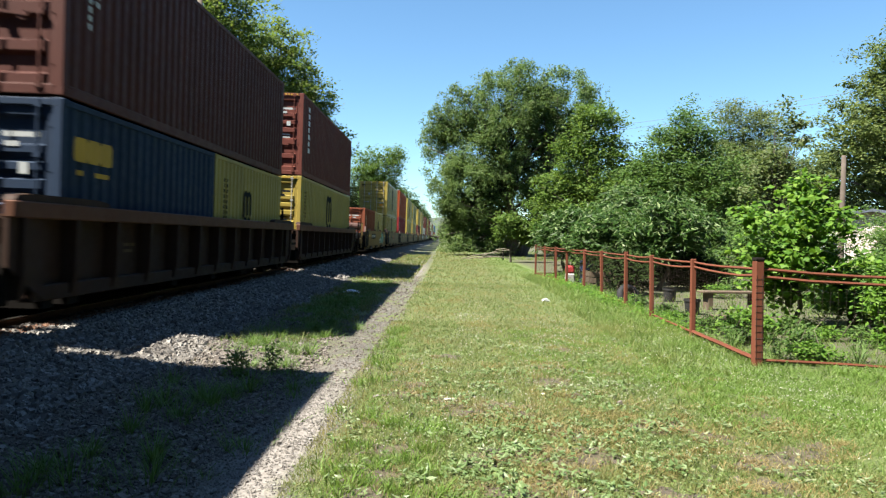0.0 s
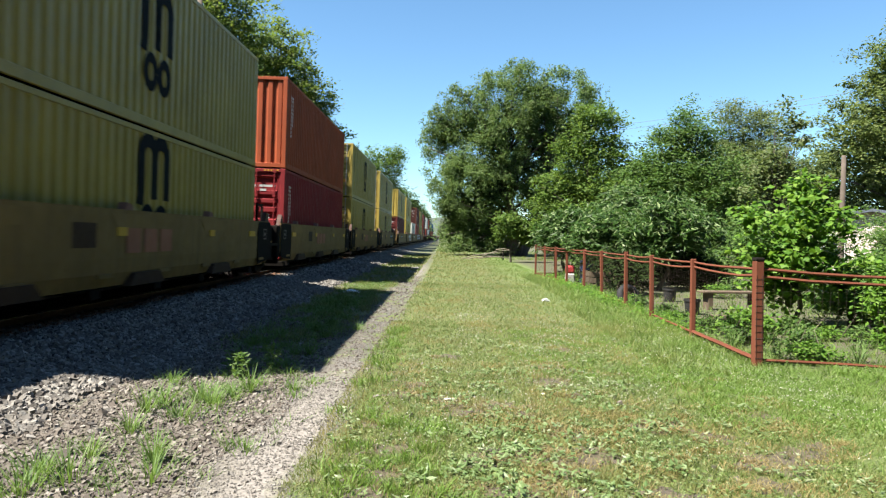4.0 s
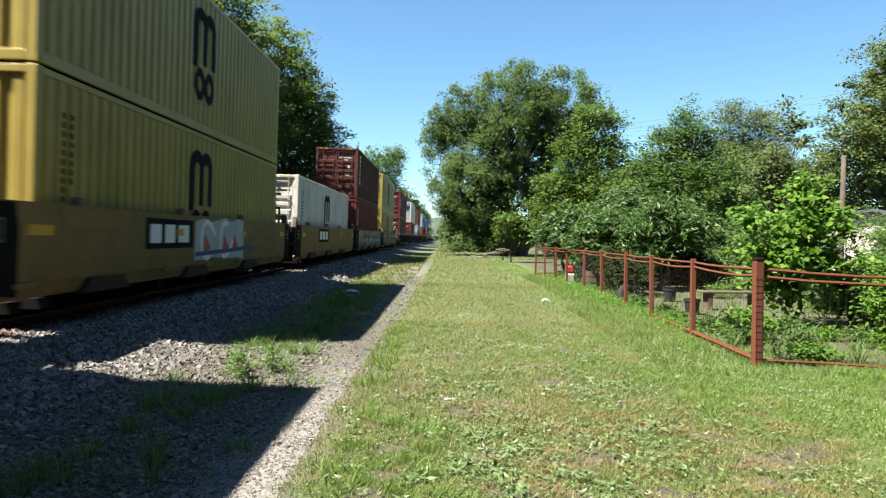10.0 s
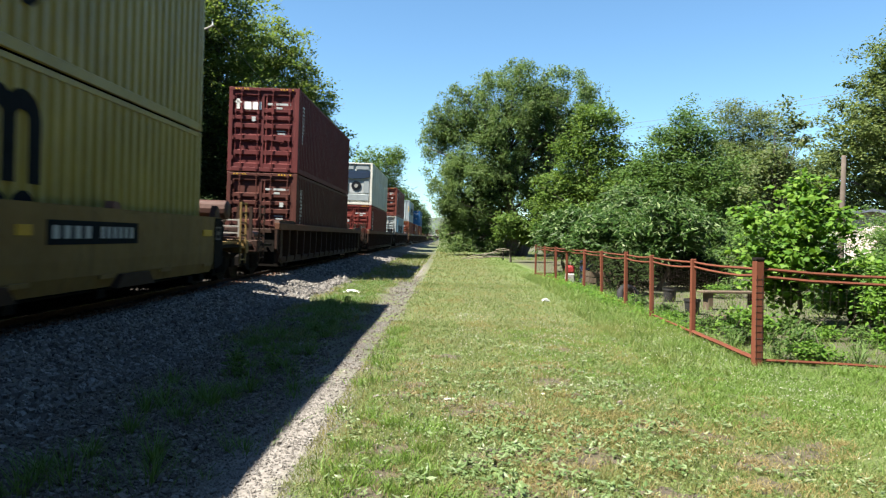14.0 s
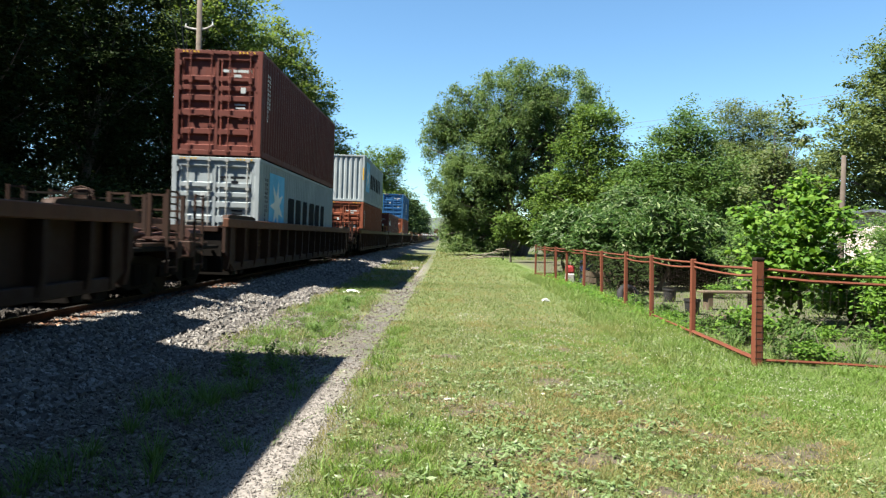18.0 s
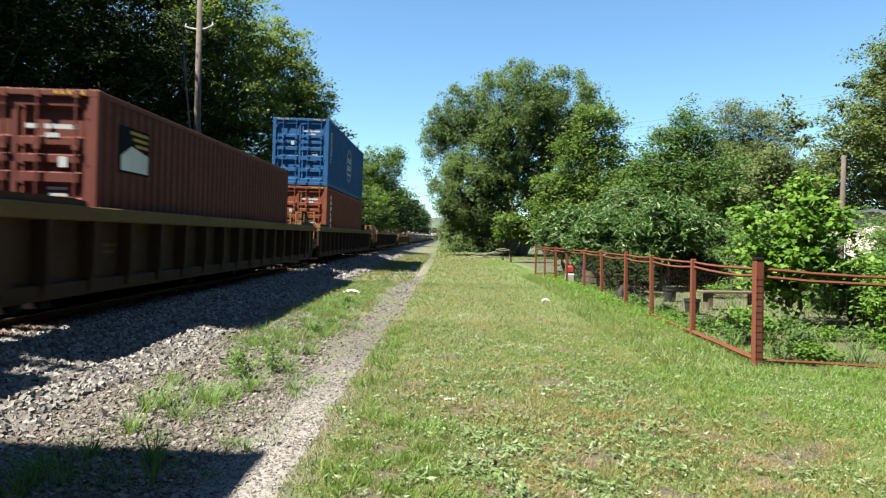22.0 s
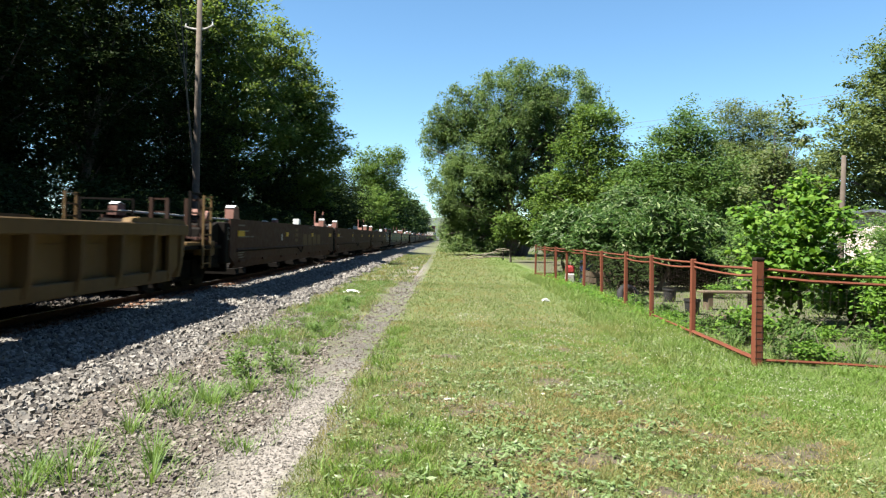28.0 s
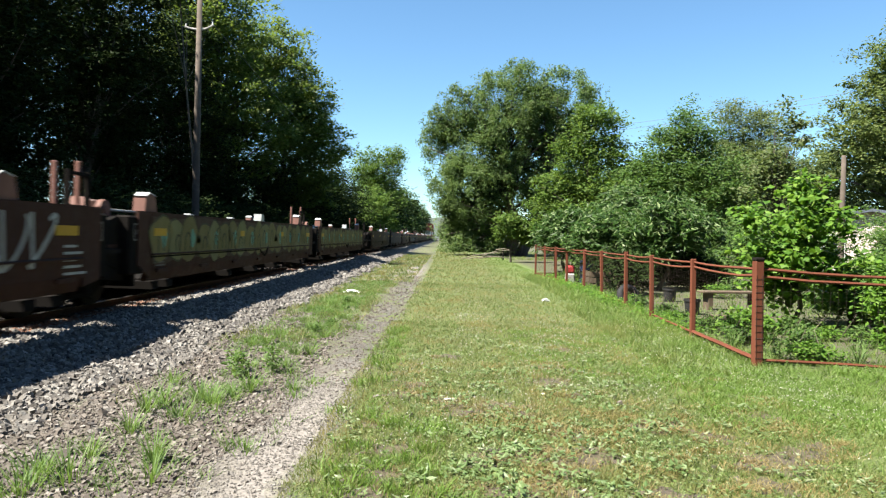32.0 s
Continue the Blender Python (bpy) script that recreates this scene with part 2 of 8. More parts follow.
def ground_mat():
    m, nt, bsdf = node_mat("ground")
    pos = nt.nodes.new("ShaderNodeNewGeometry").outputs["Position"]
    sep = nt.nodes.new("ShaderNodeSeparateXYZ")
    nt.links.new(pos, sep.inputs[0])
    wob = maths(nt, "MULTIPLY", maths(nt, "SUBTRACT", noise_tex(nt, pos, 1.3, 6, 0.7), 0.5), 0.75)
    x = maths(nt, "ADD", sep.outputs[0], wob)

    def step(a, b):
        r = nt.nodes.new("ShaderNodeMapRange")
        r.inputs["From Min"].default_value, r.inputs["From Max"].default_value = a, b
        nt.links.new(x, r.inputs["Value"])
        return r.outputs[0]

    fine = noise_tex(nt, pos, 38, 5, 0.7)
    mid = noise_tex(nt, pos, 3.2, 5, 0.65)
    large = noise_tex(nt, pos, 0.45, 4, 0.6)
    grass = mix(nt, grey(nt, fine, 0.4, 0.62), (0.0292, 0.0394, 0.0102), (0.1205, 0.157, 0.0365))
    grass = mix(nt, maths(nt, "MULTIPLY", grey(nt, mid, 0.5, 0.68), 0.4), grass, (0.1591, 0.1285, 0.0511))
    grass = mix(nt, maths(nt, "MULTIPLY", grey(nt, large, 0.5, 0.68), 0.3), grass, (0.1139, 0.0883, 0.0482))
    bare = maths(nt, "MULTIPLY", grey(nt, noise_tex(nt, pos, 1.15, 6, 0.7), 0.56, 0.65), 0.4)
    grass = mix(nt, bare, grass, mix(nt, fine, (0.0569, 0.0453, 0.0343), (0.1482, 0.1168, 0.0854)))
    vor = nt.nodes.new("ShaderNodeTexVoronoi")
    vor.inputs["Scale"].default_value = 34
    nt.links.new(pos, vor.inputs["Vector"])
    gravel = ramp(nt, vor.outputs["Color"], [(0.1, (0.0683, 0.0595, 0.0534)), (0.5, (0.1367, 0.1192, 0.106)), (0.9, (0.212, 0.1909, 0.1744))])
    rough = mix(nt, grey(nt, mid, 0.4, 0.75), (0.0658, 0.0526, 0.0438), gravel)
    along = nt.nodes.new("ShaderNodeMapRange")
    along.inputs["From Min"].default_value, along.inputs["From Max"].default_value = 8.0, 15.0
    along.inputs["To Min"].default_value, along.inputs["To Max"].default_value = 0.3, 0.95
    nt.links.new(sep.outputs[1], along.inputs["Value"])
    weedy = mix(nt, maths(nt, "MULTIPLY", grey(nt, noise_tex(nt, pos, 1.6, 5, 0.7), 0.38, 0.56), along.outputs[0]), rough, grass)
    path = mix(nt, 0.5, gravel, (0.2161, 0.1964, 0.1767))
    vb = nt.nodes.new("ShaderNodeTexVoronoi")
    vb.inputs["Scale"].default_value = 15
    nt.links.new(pos, vb.inputs["Vector"])
    ballast = ramp(nt, vb.outputs["Color"], [(0.1, (0.0453, 0.0416, 0.0387)), (0.55, (0.0912, 0.0839, 0.0781)), (0.95, (0.1482, 0.1387, 0.1285))])
    ballast = mix(nt, grey(nt, vb.outputs["Distance"], 0.35, 0.6), ballast, (0.0285, 0.0256, 0.0226))
    # Left of the near shoulder the train's shade is put into the ballast colour.
    ballast = mix(nt, step(-5.3, -4.95), mix(nt, fine, (0.0131, 0.0102, 0.008), (0.0365, 0.0292, 0.0234)), ballast)
    soil = mix(nt, grey(nt, mid, 0.35, 0.65), (0.0256, 0.0226, 0.0146), (0.0401, 0.0482, 0.0168))
    c = mix(nt, step(-10.4, -9.6), soil, ballast)
    c = mix(nt, step(-3.75, -3.15), c, weedy)
    fade = nt.nodes.new("ShaderNodeMapRange")
    fade.inputs["From Min"].default_value, fade.inputs["From Max"].default_value = 6.0, 9.5
    nt.links.new(sep.outputs[1], fade.inputs["Value"])
    path = mix(nt, fade.outputs[0], path, mix(nt, grey(nt, noise_tex(nt, pos, 2.2, 6, 0.75), 0.5, 0.6), mix(nt, fine, (0.0438, 0.0401, 0.035), (0.1022, 0.0949, 0.0839)), grass))
    far = nt.nodes.new("ShaderNodeMapRange")
    far.inputs["From Min"].default_value, far.inputs["From Max"].default_value = 45.0, 90.0
    nt.links.new(sep.outputs[1], far.inputs["Value"])
    path = mix(nt, far.outputs[0], path, grass)
    c = mix(nt, step(-1.75, -1.3), c, path)

    def across(a, b, sock):
        r = nt.nodes.new("ShaderNodeMapRange")
        r.inputs["From Min"].default_value, r.inputs["From Max"].default_value = a, b
        nt.links.new(sock, r.inputs["Value"])
        return r.outputs[0]

    yw = maths(nt, "ADD", sep.outputs[1], maths(nt, "MULTIPLY", wob, 6.0))
    worn = maths(nt, "MULTIPLY", maths(nt, "MULTIPLY", across(-2.3, -1.7, x), across(-0.6, -0.9, x)), maths(nt, "MULTIPLY", across(25.0, 28.0, yw), across(42.0, 36.0, yw)))
    c = mix(nt, maths(nt, "MULTIPLY", worn, 0.85), c, gravel)
    lush = nt.nodes.new("ShaderNodeMapRange")
    lush.inputs["From Min"].default_value, lush.inputs["From Max"].default_value = 2.2, 4.0
    nt.links.new(x, lush.inputs["Value"])
    grass = mix(nt, maths(nt, "MULTIPLY", lush.outputs[0], 0.5), grass, (0.0803, 0.1314, 0.0263))
    c = mix(nt, step(-1.1, -0.75), c, grass)
    garden = mix(nt, grey(nt, mid, 0.4, 0.6), mix(nt, fine, (0.035, 0.027, 0.02), (0.12, 0.095, 0.07)), (0.045, 0.065, 0.016))
    c = mix(nt, step(4.5, 5.0), c, garden)
    nt.links.new(c, bsdf.inputs["Base Color"])
    bsdf.inputs["Roughness"].default_value = 0.95
    bump(nt, bsdf, maths(nt, "ADD", maths(nt, "MULTIPLY", vor.outputs["Distance"], 0.6), fine), 0.6, 0.03)
    return m


def axis_steps(*runs):
    out = []
    for a, b, s in runs:
        n = max(1, round((b - a) / s))
        out += [a + (b - a) * i / n for i in range(n)]
    return out + [runs[-1][1]]


def build_ground():
    xs = axis_steps((-3000, -200, 700), (-200, -20, 30), (-20, -9, 0.8), (-9, 6, 0.2), (6, 40, 2.5), (40, 200, 40), (200, 3000, 700))
    ys = axis_steps((-300, -10, 60), (-10, 3, 1.5), (3, 30, 0.3), (30, 70, 1.0), (70, 300, 20), (300, 3000, 450))
    b = Mesh()
    b.sheet([[(x, y, ground_height(x, y)) for y in ys] for x in xs])
    b.f = [f[::-1] for f in b.f]
    g = new("ground", b.mesh("ground", ground_mat(), True))
    tagged(g, "mown grass verge beside a gravel track and railway ballast", "ground", kind="structure")


build_ground()


def instances(name, base_v, base_f, pos, size, rng, mat, squash=(0.6, 1.0), jitter=0.25, lying=0.0):
    """Many small separate pieces of uneven shape in one mesh."""
    base_v = np.asarray(base_v, float)
    n, k = len(pos), len(base_v)
    v = np.repeat(base_v[None], n, 0) * (1 + rng.uniform(-jitter, jitter, (n, k, 3)))
    v *= size[:, None, None] * np.stack([rng.uniform(0.8, 1.3, n), rng.uniform(0.7, 1.1, n), rng.uniform(*squash, n)], -1)[:, None, :]
    q = rng.normal(size=(n, 4))
    if lying:
        q[:, 1:3] *= lying
    q /= np.linalg.norm(q, axis=1)[:, None]
    w, x, y, z = q.T
    rot = np.stack([np.stack([1 - 2 * (y * y + z * z), 2 * (x * y - z * w), 2 * (x * z + y * w)], -1),
                    np.stack([2 * (x * y + z * w), 1 - 2 * (x * x + z * z), 2 * (y * z - x * w)], -1),
                    np.stack([2 * (x * z - y * w), 2 * (y * z + x * w), 1 - 2 * (x * x + y * y)], -1)], 1)
    v = np.einsum("nij,nkj->nki", rot, v) + np.asarray(pos)[:, None, :]
    return polys(name, v.reshape(-1, 3), (np.asarray(base_f)[None] + (np.arange(n) * k)[:, None, None]).reshape(-1, len(base_f[0])), mat)


def polys(name, v, f, mat, smooth=False):
    me = bpy.data.meshes.new(name)
    n, k = f.shape
    me.vertices.add(len(v))
    me.vertices.foreach_set("co", np.ascontiguousarray(v, np.float32).ravel())
    me.loops.add(n * k)
    me.loops.foreach_set("vertex_index", np.ascontiguousarray(f, np.int32).ravel())
    me.polygons.add(n)
    me.polygons.foreach_set("loop_start", np.arange(0, n * k, k, dtype=np.int32))
    me.materials.append(mat)
    me.update(calc_edges=True)
    if not smooth:
        me.shade_flat()
    return me


CUBE_V = [(-.5, -.5, -.5), (.5, -.5, -.5), (.5, .5, -.5), (-.5, .5, -.5), (-.4, -.4, .5), (.4, -.4, .5), (.4, .4, .5), (-.4, .4, .5)]
CUBE_F = [(3, 2, 1, 0), (4, 5, 6, 7), (0, 1, 5, 4), (1, 2, 6, 5), (2, 3, 7, 6), (3, 0, 4, 7)]


def heights(x, y):
    return np.array([ground_height(a, b) for a, b in zip(x, y)])


def stone_mat(name, cols):
    m, nt, bsdf = node_mat(name)
    rnd = nt.nodes.new("ShaderNodeNewGeometry").outputs["Random Per Island"]
    n = noise_tex(nt, obj_coord(nt), 60, 4)
    c = ramp(nt, rnd, cols)
    nt.links.new(mix(nt, grey(nt, n, 0.4, 0.8), c, (0.0686, 0.0569, 0.0482)), bsdf.inputs["Base Color"])
    bsdf.inputs["Roughness"].default_value = 0.9
    bump(nt, bsdf, n, 0.4, 0.01)
    return m


def scatter(rng, x0, x1, y0, y1, per_m2):
    n = int((x1 - x0) * (y1 - y0) * per_m2)
    return rng.uniform(x0, x1, n), rng.uniform(y0, y1, n)


def build_stones():
    rng = np.random.default_rng(3)
    ballast = stone_mat("ballast stone", [(0.0, (0.0584, 0.052, 0.0484)), (0.5, (0.1305, 0.1195, 0.1076)), (1.0, (0.2527, 0.2391, 0.219))])
    runs = [((-5.7, -3.25, 5.2, 12, 620), 0.05), ((-5.7, -3.3, 12, 24, 320), 0.062), ((-5.6, -3.4, 24, 60, 90), 0.095),
            ((-8.6, -5.7, 5.2, 20, 120), 0.06), ((-8.6, -5.7, 20, 60, 40), 0.08), ((-3.4, -2.4, 4.5, 12, 12), 0.045)]
    pos, size = [], []
    for r, s in runs:
        x, y = scatter(rng, *r)
        x = x + 0.15 * np.sin(y * 1.7) * (x > -3.9)
        pos.append(np.stack([x, y, heights(x, y) + s * 0.15], -1))
        size.append(s * rng.uniform(0.6, 1.35, len(x)))
    pos, size = np.concatenate(pos), np.concatenate(size)
    bed = pos[:, 0] < -5.5
    rusty = ~bed & (pos[:, 0] < -5.22) & (rng.random(len(pos)) < 0.75)
    rust = stone_mat("rust-stained stone", [(0.0, (0.073, 0.0256, 0.0131)), (0.6, (0.1533, 0.0621, 0.0292)), (1.0, (0.219, 0.1241, 0.073))])
    tagged(new("stained_ballast", instances("stained_ballast", CUBE_V, CUBE_F, pos[rusty], size[rusty], rng, rust)), "rust-stained ballast along the rail", "ballast", kind="stuff")
    bed |= rusty
    dark = bed & ~rusty
    # Grime plus painted shade: near-black stones where the train keeps the bed dark.
    grimy = stone_mat("grimy stone darkened for shade", [(0.0, (0.0095, 0.008, 0.0066)), (0.6, (0.0219, 0.0175, 0.0146)), (1.0, (0.0438, 0.0365, 0.0307))])
    me = instances("track_bed", CUBE_V, CUBE_F, pos[dark], size[dark], rng, grimy)
    tagged(new("track_bed", me), "grimy ballast between the rails, darkened for the shade under the train", "ballast", kind="stuff")
    me = instances("ballast", CUBE_V, CUBE_F, pos[~bed], size[~bed], rng, ballast, (0.55, 1.0), 0.32)
    tagged(new("ballast", me), "crushed grey ballast stones along the railway track", "ballast", kind="stuff")
    gravel = stone_mat("gravel stone", [(0.0, (0.056, 0.044, 0.036)), (0.5, (0.118, 0.099, 0.083)), (1.0, (0.225, 0.203, 0.18))])
    pos, size = [], []
    for r, s in [((-3.5, -1.5, 4, 8, 1000), 0.02), ((-3.5, -1.6, 4, 9, 380), 0.032), ((-3.5, -1.6, 8, 14, 420), 0.032), ((-1.65, -0.85, 7.2, 13, 330), 0.02), ((-1.65, -0.85, 13, 28, 80), 0.032), ((-0.95, -0.3, 4, 9, 60), 0.022), ((-0.3, 3, 4, 8, 6), 0.025)]:
        x, y = scatter(rng, *r)
        x = x + 0.1 * np.sin(y * 2.3)
        pos.append(np.stack([x, y, heights(x, y) + s * 0.2], -1))
        size.append(s * rng.lognormal(-0.1, 0.32, len(x)))
    me = instances("gravel", CUBE_V, CUBE_F, np.concatenate(pos), np.concatenate(size), rng, gravel, (0.35, 0.7), 0.35, 0.22)
    fine_mat = stone_mat("path grit", [(0.0, (0.125, 0.113, 0.102)), (0.5, (0.17, 0.155, 0.141)), (1.0, (0.24, 0.225, 0.205))])
    pos, size = [], []
    for r, s in [((-1.6, -0.9, 4, 7.5, 1700), 0.011), ((-1.6, -0.9, 4, 9, 60), 0.022)]:
        x, y = scatter(rng, *r)
        x = x + 0.1 * np.sin(y * 2.3)
        pos.append(np.stack([x, y, heights(x, y) + s * 0.2], -1))
        size.append(s * rng.lognormal(-0.1, 0.32, len(x)))
    grit = instances("path_grit", CUBE_V, CUBE_F, np.concatenate(pos), np.concatenate(size), rng, fine_mat)
    tagged(new("path_grit", grit), "pale fine grit worn into a wheel track", "gravel", kind="stuff")
    tagged(new("gravel", me), "fine pale gravel of the service track", "gravel", kind="stuff")


build_stones()


def build_track():
    track = thing("railway_track", "worn steel rails on dark wooden sleepers in grey ballast", "railway track", kind="structure", m=pose(TRACK_X, 0, 0))
    steel = plain("rusty rail steel", (0.06, 0.03, 0.02), 0.9, 0.0, 0.35, spec=0.1)
    wood = plain("tarred sleeper wood", (0.055, 0.036, 0.025), 0.95, 0, 0.4, 4, 0.6)
    prof = [(-0.07, 0.0), (0.07, 0.0), (0.07, 0.012), (0.012, 0.03), (0.012, 0.125), (0.036, 0.135), (0.036, 0.168), (-0.036, 0.168), (-0.036, 0.135), (-0.012, 0.125), (-0.012, 0.03), (-0.07, 0.012)]
    for s in (-1, 1):
        b = Mesh().prism([(s * 0.754 + a, z) for a, z in prof], "y", -60, 900)
        part("rail", b.mesh("rail", steel), track, (0, 0, RAIL_Z - 0.168))
        b = Mesh().box(s * 0.754 - 0.03, s * 0.754 + 0.03, -60, 900, RAIL_Z + 0.001, RAIL_Z + 0.004)
        part("running_surface", b.mesh("running_surface", TREAD), track, label="polished top of the rail")
    tie = Mesh().box(-1.3, 1.3, -0.11, 0.11, -0.1, 0.0, 0.012).mesh("sleeper", wood)
    rng = random.Random(4)
    for i in range(180):
        part("sleeper", tie, track, (rng.uniform(-0.03, 0.03), 4 + i * 0.52, RAIL_Z - 0.165 + rng.uniform(-0.008, 0.004)), rot=(0, 0, rng.uniform(-1.2, 1.2)))


build_track()


# ---- train ----
MOVERS = []
CW, LONG, SHORT = 2.438, 12.192, 6.058
HIGH, LOW = 2.896, 2.591
BED_Z = RAIL_Z + 0.37


def corrugated(b, length, z0, z1, x_out, depth=0.038, pitch=0.278, inset=0.13):
    """Side skin: trapezoid corrugation along y, x_out its outer face."""
    s = 1 if x_out > 0 else -1
    pts = [(x_out - s * depth * 0.3, inset)]
    n = int((length - 2 * inset) / pitch)
    p = (length - 2 * inset) / n
    for i in range(n):
        y = inset + i * p
        pts += [(x_out - s * depth, y + 0.04 * p), (x_out - s * depth, y + 0.3 * p), (x_out, y + 0.5 * p), (x_out, y + 0.8 * p)]
    pts.append((x_out - s * depth * 0.3, length - inset))
    rows = [[(x, y, z) for x, y in pts] for z in (z0, z1)]
    b.sheet(rows if s > 0 else rows[::-1])


def end_corrugated(b, z0, z1, y_out, depth=0.05, pitch=0.27, inset=0.14):
    n = int((CW - 2 * inset) / pitch)
    p = (CW - 2 * inset) / n
    pts = []
    for i in range(n):
        x = -CW / 2 + inset + i * p
        pts += [(x, y_out + depth), (x + 0.3 * p, y_out + depth), (x + 0.45 * p, y_out), (x + 0.85 * p, y_out)]
    pts.append((CW / 2 - inset, y_out + depth))
    b.sheet([[(x, y, z) for x, y in pts] for z in (z1, z0)])


def door_leaf(b, w, h):
    """Pressed steel door leaf: flat bands with recessed troughs."""
    z = []
    for a, c in ((0.05, 0.17), (0.22, 0.36), (0.42, 0.52), (0.57, 0.63), (0.67, 0.73), (0.77, 0.95)):
        z += [(a * h, 0.0), (a * h + 0.03, 0.06), (c * h - 0.06, 0.06), (c * h, 0.0)]
    line = [(0.0, 0.0)] + [(yy, zz) for zz, yy in z] + [(0.0, h)]
    b.sheet([[(0.0, y, zz) for y, zz in line], [(0.09, y - 0.0, zz) for y, zz in [(0.0, q[1]) for q in line]], [(0.13, y, zz) for y, zz in line], [(w - 0.13, y, zz) for y, zz in line], [(w - 0.09, 0.0, q[1]) for q in line], [(w, 0.0, q[1]) for q in line]])
    b.f = [f[::-1] for f in b.f]
    b.box(0.0, w, 0.063, 0.075, 0, h)


def bars(b, x, y0, z0, rows, h=0.1, gap=0.07, depth=0.004, s=1, axis="y"):
    """Blocks of unreadable writing: rows of (start, width) pieces."""
    z = z0
    for row in rows:
        for a, w in row:
            if axis == "y":
                b.box(min(x, x + s * depth), max(x, x + s * depth), y0 + a, y0 + a + w, z - h, z)
            else:
                b.box(y0 + a, y0 + a + w, min(x, x - depth), max(x, x - depth), z - h, z)
        z -= h + gap


def band(b, x, pts, w, thick=0.005):
    """A flat stroke of paint along 2D points (y, z)."""
    left, right = [], []
    for i, (y, z) in enumerate(pts):
        (ya, za), (yb, zb) = pts[max(0, i - 1)], pts[min(len(pts) - 1, i + 1)]
        n = math.hypot(yb - ya, zb - za) or 1
        oy, oz = -(zb - za) / n * w / 2, (yb - ya) / n * w / 2
        left.append((y + oy, z + oz))
        right.append((y - oy, z - oz))
    n = len(b.v)
    for l, r in zip(left, right):
        b.v += [(x, *l), (x + thick, *l), (x + thick, *r), (x, *r)]
    for i in range(len(pts) - 1):
        k = n + 4 * i
        b.f += [(k, k + 1, k + 5, k + 4), (k + 1, k + 2, k + 6, k + 5), (k + 2, k + 3, k + 7, k + 6)]


def stuff_part(*args, **kw):
    """A part of many small marks that stay joined."""
    return tagged(part(*args, **kw), kind="stuff")


def emblem(c, x, y0, k):
    """Two tall arches side by side with a spur at the foot, over two open strokes."""
    h = 2.5 if k == 1 else 1.9
    for i in (0, 1):
        o = 0.52 * i
        foot = [(k * -0.02, h - 1.1 * k), (k * 0.12, h - 1.16 * k)] if i == 0 else []
        pts = foot + [(k * 0.12, h - 0.95 * k)] + [(k * (0.38 - 0.26 * math.cos(a)), h - 0.34 * k + 0.24 * k * math.sin(a)) for a in np.linspace(0, math.pi, 9)] + [(k * 0.64, h - 0.75 * k), (k * 0.64, h - 1.12 * k)]
        part("emblem_arch", cached(("emblem_arch", k, i), MARK_DARK, lambda b: band(b, x, pts, 0.25 * k)), c, (0, y0 + k * o, 0), "dark painted arch of a carrier emblem")
    ring = [(k * (0.3 + 0.2 * math.cos(a)), h - k * (1.54 - 0.25 * math.sin(a))) for a in np.linspace(0, 2 * math.pi, 15)]
    for o in (0.08, 0.64):
        part("emblem_ring", cached(("emblem_ring", k), MARK_DARK, lambda b: band(b, x, ring, 0.18 * k)), c, (0, y0 + k * o, 0), "dark painted ring")


def name_block(b, x, style):
    """One plain dark block of the size of a painted character."""
    w = (0.9, 0.8, 0.72)[style]
    b.prism([(0.0, 1.05), (w - 0.1, 1.05), (w, 1.15), (w, 2.0), (0.1, 2.0), (0.0, 1.9)], "x", x, x + 0.005)


